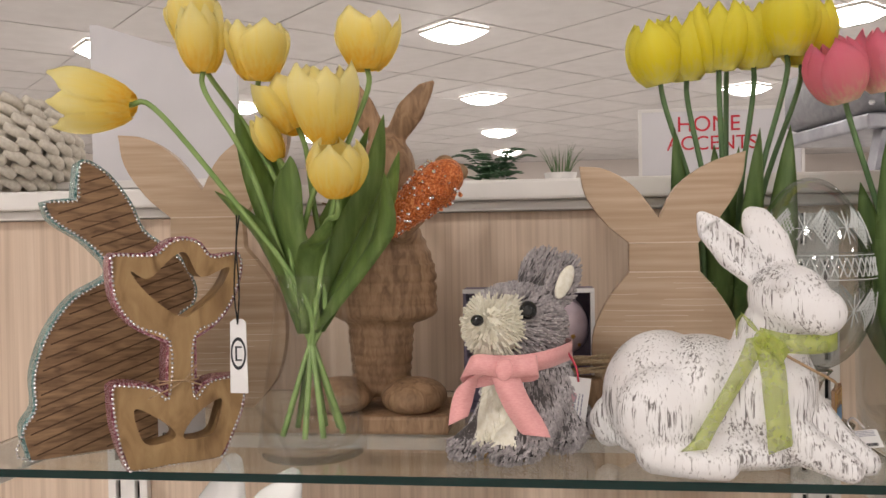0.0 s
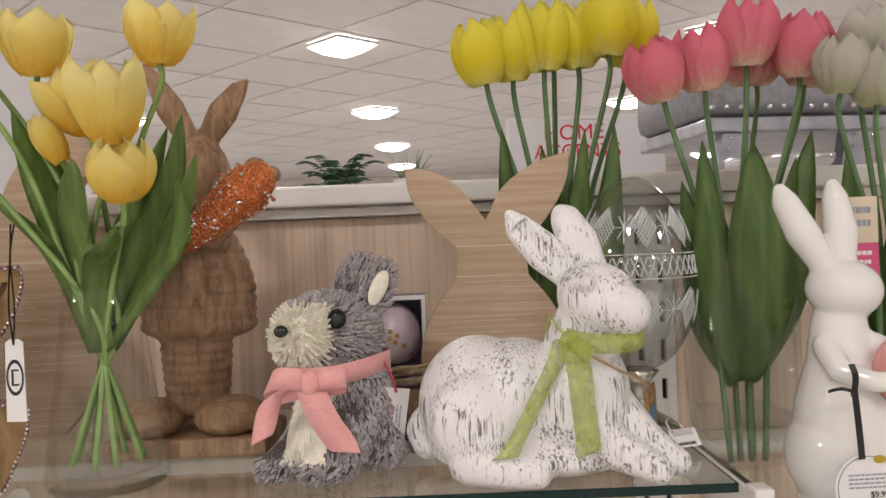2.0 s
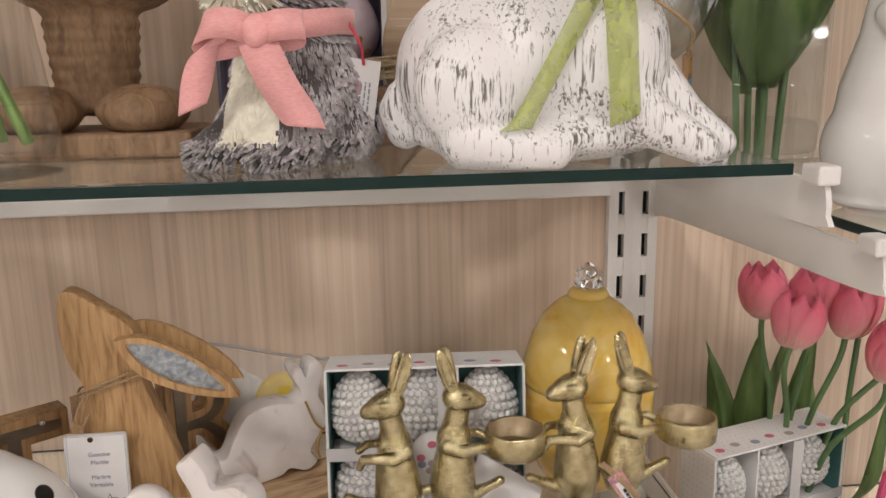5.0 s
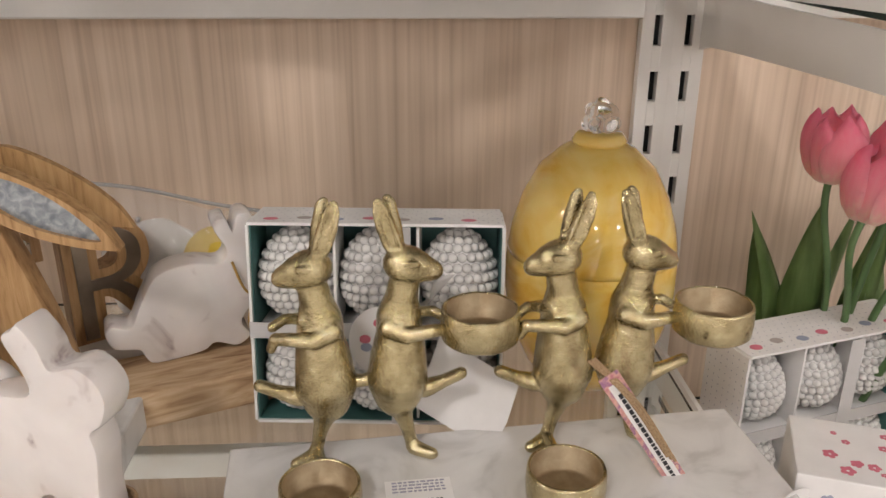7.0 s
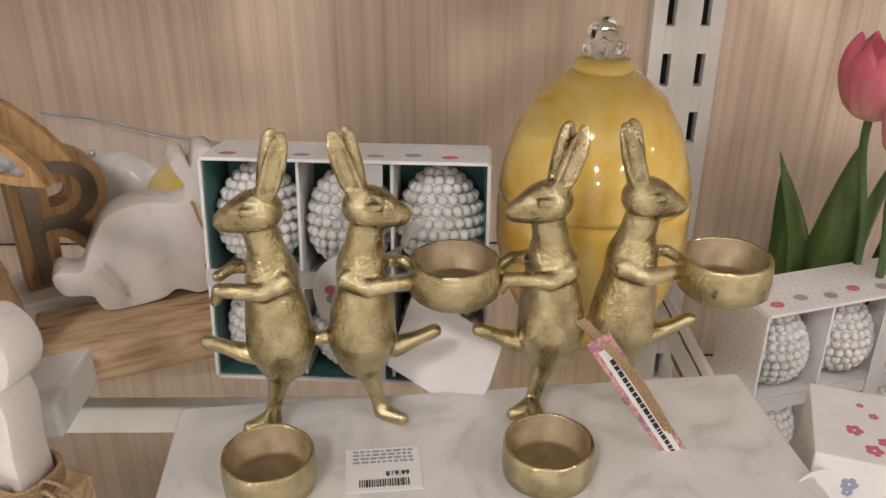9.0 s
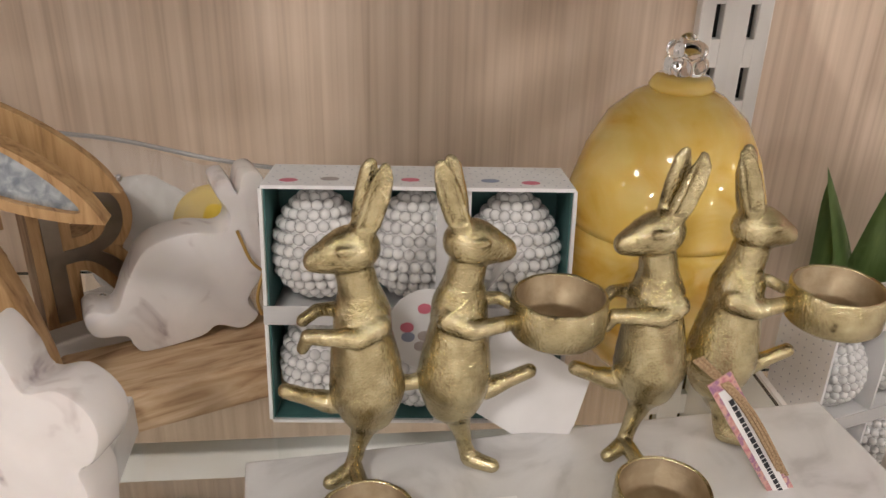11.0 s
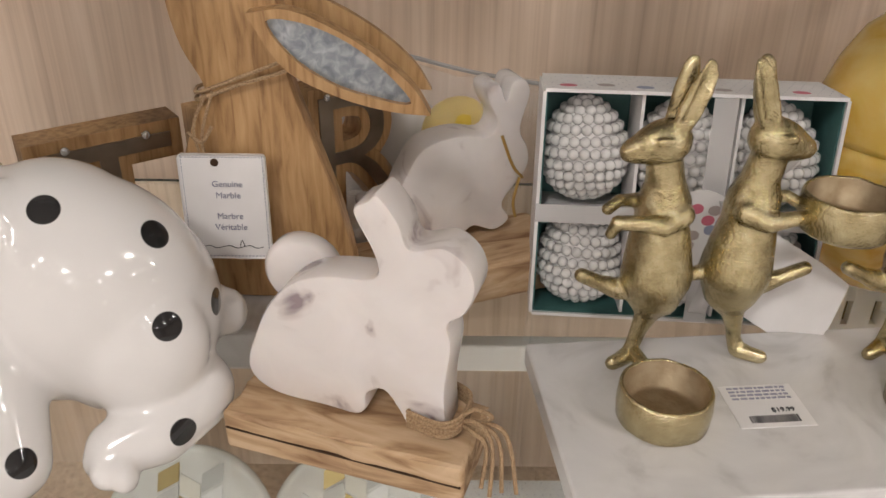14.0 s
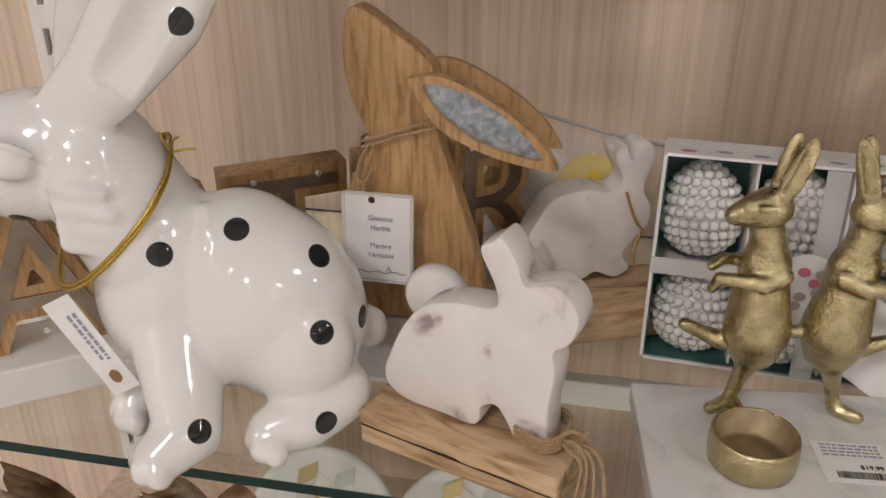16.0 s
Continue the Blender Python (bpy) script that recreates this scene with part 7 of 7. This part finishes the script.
# the edge of the chest fur
for a, b in (((-0.284, 0.778, 1.075), (-0.275, 0.766, 1.066)), ((-0.278, 0.766, 1.066), (-0.268, 0.757, 1.052)), ((-0.274, 0.758, 1.054), (-0.264, 0.753, 1.036)), ((-0.270, 0.755, 1.038), (-0.260, 0.751, 1.020)), ((-0.268, 0.754, 1.022), (-0.262, 0.752, 1.004))):
    limb(bm, (*a, 0.0050), (*b, 0.0030), sub=2)
me = fused(bm, 0.0022, 13, at)
fold_a, fold_b = Vector((-0.318, 0.750, 1.150)), Vector((-0.262, 0.752, 1.222))
for v in me.vertices:
    # the long hollow inside the near ear
    p = v.co + Vector(at)
    f = max(0.0, min(1.0, (p - fold_a).dot(fold_b - fold_a) / (fold_b - fold_a).length_squared))
    d = p - fold_a.lerp(fold_b, f)
    across = abs(d.x * 0.79 - d.z * 0.61)
    if 0.02 < f < 0.98 and p.y < 0.772 and across < 0.013:
        v.co.y += 0.0075 * (1 - (across / 0.013) ** 2) * math.sin(math.pi * f) ** 0.5
    if v.co.z < 0.0005:
        v.co.z = 0.0005


def spotted(name, me, spots, r):
    """White glaze with round black spots at places on the mesh."""
    m, t, p = nodes_of(name)
    co = t.nodes.new("ShaderNodeTexCoord")
    last = None
    for s in spots:
        near = min((Vector(v.co) for v in me.vertices), key=lambda q: (q - Vector(s)).length)
        d = t.nodes.new("ShaderNodeVectorMath")
        d.operation = "DISTANCE"
        d.inputs[1].default_value = near
        link(t, co, "Object", d, 0)
        if last is None:
            last = (d, "Value")
        else:
            mn = t.nodes.new("ShaderNodeMath")
            mn.operation = "MINIMUM"
            t.links.new(last[0].outputs[last[1]], mn.inputs[0])
            link(t, d, "Value", mn, 1)
            last = (mn, 0)
    rg = t.nodes.new("ShaderNodeMapRange")
    rg.inputs["From Min"].default_value, rg.inputs["From Max"].default_value = r, r + 0.0006
    t.links.new(last[0].outputs[last[1]], rg.inputs["Value"])
    mix = t.nodes.new("ShaderNodeMix")
    mix.data_type = "RGBA"
    t.links.new(rg.outputs[0], mix.inputs[0])
    mix.inputs[6].default_value, mix.inputs[7].default_value = (0.012, 0.012, 0.013, 1), (0.76, 0.74, 0.72, 1)
    t.links.new(mix.outputs[2], p.inputs["Base Color"])
    p.inputs["Roughness"].default_value, p.inputs["Coat Weight"].default_value = 0.10, 0.4
    return m


SPOTS = [(-0.301, 0.750, 1.0574), (-0.260, 0.7686, 1.0678), (-0.2155, 0.7813, 1.0498), (-0.1954, 0.7985, 0.9994), (-0.2086, 0.7581, 1.0095), (-0.2073, 0.7514, 0.9495), (-0.270, 0.716, 0.960), (-0.2708, 0.7521, 1.1904), (-0.385, 0.74, 1.06)]
GLAZE = spotted("spotted_glaze", me, [tuple(Vector(s) - Vector(at)) for s in SPOTS], 0.0072)
figure("spotted_rabbit", me, GLAZE, at, "large glossy white rabbit with black spots on glass", "rabbit figurine")
GOLD_CORD = grainy("gold_braid", [(0.35, (0.30, 0.19, 0.03)), (0.65, (0.62, 0.44, 0.10))], (900, 900, 900), 0.3, metal=0.8, bump=0.8, bump_scale=(900, 900, 900), bump_size=0.0006)
cd = thing("gold_cord", (-0.33, 0.74, 1.07), "braided gold cord round the spotted rabbit's neck", "cord")
bm = bmesh.new()
for o in (0, 0.0026):
    tube(bm, [(-0.3070, 0.789, 1.1045 + o), (-0.3015, 0.7685, 1.0945 + o), (-0.3075, 0.7485, 1.0765 + o), (-0.3285, 0.7395, 1.0529 + o), (-0.350, 0.7405, 1.036 + o), (-0.372, 0.752, 1.029 + o), (-0.385, 0.785, 1.045 + o), (-0.365, 0.820, 1.080 + o), (-0.325, 0.815, 1.104 + o), (-0.3070, 0.789, 1.1045 + o)], 0.0014, n=6)
part("braid", bm, GOLD_CORD, cd, world_space=True)
bm = bmesh.new()
for d in ((0.010, -0.006, 0.012), (0.016, 0.0, 0.003), (-0.004, -0.004, 0.013)):
    tube(bm, [(-0.306, 0.787, 1.106), (-0.306 + d[0] * 0.6, 0.787 + d[1], 1.106 + d[2] * 0.8), (-0.306 + d[0], 0.787 + d[1], 1.106 + d[2])], 0.0008, n=5)
part("tassel", bm, GOLD_CORD, cd, world_space=True)
tg = thing("narrow_tag", (-0.366, 0.738, 1.022), "narrow cream paper tag with dark print on gold cord", "hang tag", ry=-28, rz=8)
part("card", boxed((-0.010, 0, -0.068), (0.010, 0.0008, 0.004), 0.0003), CARD, tg)
bm = printed_lines(0.036, 0.0085, 2, 5, -0.0004, 0.5)
bm.transform(pose(-0.003, 0, -0.026, 0, 90, 0))
part("printed_lines", bm, GREY_INK, tg, "two lines of grey print")
bm = bmesh.new()
ball(bm, (0, -0.0003, -0.056), (0.004, 0.0003, 0.005), sub=2)
part("printed_mark", bm, plain("brown_print", (0.25, 0.13, 0.05), 0.6), tg, "small brown printed mark")

# ---- what shows under the lower glass ----
UNDER = 0.58
solo("shelf_board", boxed((-0.60, 0.66, UNDER - 0.02), (1.25, WALL_Y - 0.02, UNDER), 0.002), WALL_WOOD, (0, 0, 0), "pale wooden shelf under the glass ones", "shelf board")


def boxed_plate(x, y, z, label, r=0.075):
    """A round white plate with a chevron of gold and cream tiles, leaning."""
    pl = thing("chevron_plate", (x, y, z), label, "plate", "chevron plates", rx=55)
    part("rim", lathe([(0, 0), (r, 0), (r + 0.001, 0.003), (r, 0.008), (r - 0.006, 0.009), (r - 0.010, 0.006), (0, 0.006)], 48), plain("plate_white", (0.76, 0.75, 0.71), 0.25), pl, smooth=True)
    cols = [plain("tile_gold", (0.50, 0.38, 0.16), 0.3, metal=0.4), plain("tile_cream", (0.72, 0.69, 0.60), 0.3), plain("tile_white", (0.78, 0.77, 0.75), 0.3), plain("tile_grey", (0.55, 0.55, 0.52), 0.3)]
    n = 0
    for i in range(-3, 4):
        for j in range(-3, 4):
            cx, cy = i * 0.020, j * 0.020 + (0.010 if i % 2 else 0)
            if math.hypot(cx, cy) < r - 0.022:
                bm = bmesh.new()
                s = 0.55 if i % 2 else -0.55
                vs = [bm.verts.new(p) for p in ((cx - 0.0095, cy - 0.0085 - 0.0095 * s, 0.0066), (cx + 0.0095, cy - 0.0085 + 0.0095 * s, 0.0066), (cx + 0.0095, cy + 0.0085 + 0.0095 * s, 0.0066), (cx - 0.0095, cy + 0.0085 - 0.0095 * s, 0.0066))]
                f = bm.faces.new(vs)
                g = bmesh.ops.extrude_face_region(bm, geom=[f])
                bmesh.ops.translate(bm, verts=[v for v in g["geom"] if isinstance(v, bmesh.types.BMVert)], vec=(0, 0, 0.0012))
                part("tile", bm, cols[n % 4], pl)
                n += 1
    bm = lathe([(0, 0.0082), (0.015, 0.0082), (0.016, 0.0088), (0.012, 0.0092), (0, 0.0092)], 32)
    bm.transform(Matrix.Translation((0.035, -0.025, 0)))
    part("seal", bm, GOLD_PRINT, pl, "round gold paper seal")
    return pl


boxed_plate(-0.300, 0.955, UNDER + 0.064, "round white plate with gold chevron tiles", 0.078)
boxed_plate(-0.150, 0.960, UNDER + 0.064, "white plate with gold chevron tiles and seal", 0.078)
egg_box(pose(-0.02, 0.93, UNDER + 0.003, 0, 0, 0), 0.136, 0.109, 0.042, 3, 2, 1.0)
ft = thing("feather_bundle", (-0.46, 0.80, UNDER), "bundle of brown and cream feathers in clear film", "feather bundle")
rnd = random.Random(21)
FEATHER = grainy("brown_feather", [(0.3, (0.25, 0.14, 0.06)), (0.5, (0.48, 0.33, 0.18)), (0.7, (0.70, 0.62, 0.50))], (40, 40, 16), 0.7, detail=3, vary=9)
for k in range(22):
    x, y = rnd.uniform(-0.09, 0.13), rnd.uniform(-0.04, 0.08)
    h = rnd.uniform(0.17, 0.27)
    kn = [(x, y, 0.06, 1, rnd.uniform(-0.4, 0.4), 0.2), (x + rnd.uniform(-0.03, 0.03), y - 0.02, h * 0.7, 1, 0.2, 0), (x + rnd.uniform(-0.06, 0.06), y - 0.05, h, 1, 0.1, 0.1)]
    part("feather", leaf_bm(kn, 0.045, 0.2, 4), FEATHER, ft, smooth=True)
part("wrap", lathe([(0.05, 0.0), (0.055, 0.06), (0.075, 0.12), (0.074, 0.12), (0.054, 0.06), (0.049, 0.0)], 24), BAG, ft, "clear film wrap", smooth=True)

# ---- on top of the back panel, and beyond ----
KNIT = grainy("cream_yarn", [(0.3, (0.62, 0.56, 0.47)), (0.7, (0.76, 0.71, 0.62))], (150, 150, 150), 0.9, bump=0.4)
pf = thing("knitted_pouf", (-1.13, 1.50, LEDGE_Z), "chunky knitted cream pouf on the ledge", "pouf")
bm = bmesh.new()
prof = lambda v: (0.20 * math.sin(math.pi * (0.18 + 0.70 * v)) ** 0.7, 0.005 + 0.20 * v)
for row in range(9):
    v = row / 9
    r, z = prof(v)
    n = 30 if row < 7 else 18
    for k in range(n):
        a = 2 * math.pi * (k + 0.5 * (row % 2)) / n
        c = Vector((r * math.cos(a), r * math.sin(a), z + 0.012))
        tan = Vector((-math.sin(a), math.cos(a), 0))
        tube(bm, [c - tan * 0.020 + Vector((0, 0, 0.009)), c + Vector((math.cos(a), math.sin(a), 0)) * 0.008, c + tan * 0.020 + Vector((0, 0, -0.009))], 0.0105, n=6, steps=3)
part("knit", bm, KNIT, pf, smooth=True)
bm = bmesh.new()
ball(bm, (0, 0, 0.105), (0.19, 0.19, 0.10), sub=3)
part("filling", bm, KNIT, pf, smooth=True)

GREENERY = grainy("fern_green", [(0.3, (0.02, 0.07, 0.03)), (0.7, (0.06, 0.15, 0.06))], (60, 60, 60), 0.5)
for (x, y, kind, label) in ((-0.085, 1.42, 0, "dark green artificial fern on the ledge"), (0.030, 1.42, 1, "tuft of grey-green artificial grass in small pot")):
    pn = thing("artificial_plant", (x, y, LEDGE_Z), label, "plant", "plants on the ledge")
    part("pot", lathe([(0, 0), (0.022, 0), (0.028, 0.03), (0.026, 0.03), (0.02, 0.004), (0, 0.004)], 24), WHITE_PAINT, pn, "small white pot", smooth=True)
    rnd = random.Random(31 + kind)
    for k in range(26 if kind == 0 else 40):
        a = rnd.uniform(0, 6.28)
        d = Vector((math.cos(a), math.sin(a), 0))
        if kind == 0:
            L, hh = rnd.uniform(0.03, 0.068), rnd.uniform(0.01, 0.060)
            bm = bmesh.new()
            pts = [Vector((0, 0, 0.012)) + d * L * f + Vector((0, 0, hh * math.sin(1.9 * f))) for f in (0, 0.33, 0.67, 1)]
            tube(bm, pts, 0.0008, n=4, steps=2)
            s = Vector((-d.y, d.x, 0))
            for i in range(4, 15):
                f = i / 14
                p = pts[0].lerp(pts[-1], f) + Vector((0, 0, hh * (math.sin(1.9 * f) - f * math.sin(1.9))))
                for sd in (-1, 1):
                    ball(bm, tuple(p + s * sd * 0.007 + d * 0.003), (0.0085, 0.0030, 0.0012), (0, 0, math.degrees(a) + sd * 60), 1)
            part("frond", bm, GREENERY, pn)
        else:
            lean = rnd.uniform(0.0, 0.03)
            p0 = Vector((0, 0, 0.025)) + d * 0.012
            p1 = p0 + d * lean + Vector((0, 0, rnd.uniform(0.025, 0.055)))
            part("blade", tubed([p0, p0.lerp(p1, 0.5) + Vector((0, 0, 0.006)), p1], 0.0009, n=4, steps=2, taper=0.2), STEM_DARK, pn)

SIGN_WHITE = grainy("sign_board_white", [(0.3, (0.66, 0.64, 0.66)), (0.7, (0.72, 0.70, 0.72))], (5, 5, 5), 0.5)
ss = thing("store_sign", (0.53, 2.55, LEDGE_Z), "white sign board with red letters in a thin frame", "store sign")
part("board", boxed((-0.235, 0, 0.0), (0.235, 0.01, 0.29), 0.002), SIGN_WHITE, ss)
bm = bmesh.new()
for lo, hi in (((-0.24, -0.004, 0.286), (0.24, 0.012, 0.296)), ((-0.24, -0.004, 0), (-0.231, 0.012, 0.2858)), ((0.231, -0.004, 0), (0.24, 0.012, 0.2858))):
    box(bm, lo, hi)
part("frame", bm, WHITE_PAINT, ss)
letters("HOME", 0.066, ss, RED_INK, (-0.035, -0.001, 0.245))
letters("ACCENTS", 0.060, ss, RED_INK, (-0.025, -0.001, 0.188))
sl = thing("display_board", (-1.10, 2.30, LEDGE_Z), "plain white display panel with a cut corner", "display board", rz=6)
part("panel", board([(-215, 0), (215, 0), (215, 430), (-190, 560), (-215, 560)], 0.02, steps=1, sharp=(0, 1, 2, 3, 4)), SIGN_WHITE, sl)
ws = thing("white_riser", (-0.80, 1.62, LEDGE_Z), "low white riser on the ledge", "riser")
part("top", boxed((-0.30, -0.1, 0.030), (0.16, 0.25, 0.045), 0.002), WHITE_PAINT, ws)
part("side", boxed((-0.30, -0.1, 0), (-0.285, 0.25, 0.0299)), WHITE_PAINT, ws)
part("side", boxed((0.145, -0.1, 0), (0.16, 0.25, 0.0299)), WHITE_PAINT, ws)

# a grey upholstered stool with nailheads, standing on the ledge
GREYLEATHER = grainy("grey_leather", [(0.3, (0.20, 0.20, 0.22)), (0.7, (0.31, 0.31, 0.33))], (60, 60, 60), 0.4, bump=0.4, bump_scale=(500, 500, 500))
GREYSTEEL = grainy("riveted_steel", [(0.3, (0.28, 0.28, 0.31)), (0.7, (0.42, 0.42, 0.45))], (20, 20, 20), 0.35, metal=0.8)
st = thing("nailhead_stool", (0.80, 1.72, LEDGE_Z), "grey leather stool with rows of silver nailheads", "stool", rz=8)
bm = boxed((-0.25, -0.14, 0.135), (0.42, 0.22, 0.26), 0.03)
part("seat", bm, GREYLEATHER, st, "tufted grey leather seat", smooth=True)
part("rail", boxed((-0.24, -0.13, 0.105), (0.41, 0.21, 0.134), 0.004), GREYSTEEL, st)
for k in range(24):
    bm = bmesh.new()
    ball(bm, (-0.24 + k * 0.028, -0.143, 0.150), 0.006, sub=2)
    part("nailhead", bm, CRYSTAL, st, smooth=True)
for x in (-0.20, 0.05, 0.36):
    leg = part("leg", board([(-30, 0), (30, 0), (60, 110), (-8, 110)], 0.03, steps=1, sharp=(0, 1, 2, 3)), GREYSTEEL, st)
    leg.matrix_local = pose(x, -0.12, 0)
    for k in range(5):
        for sx in (-0.018, 0.020):
            bm = bmesh.new()
            ball(bm, (sx + 0.006 * k, -0.001, 0.012 + 0.021 * k), 0.0045, sub=1)
            part("rivet", bm, CRYSTAL, leg, smooth=True)
bl = thing("small_basket", (0.66, 1.45, LEDGE_Z), "shiny dark silver bowl on the ledge", "bowl")
part("bowl", lathe([(0, 0), (0.05, 0), (0.085, 0.03), (0.09, 0.045), (0.087, 0.045), (0.08, 0.03), (0.048, 0.005), (0, 0.005)], 40), CRYSTAL, bl, smooth=True)
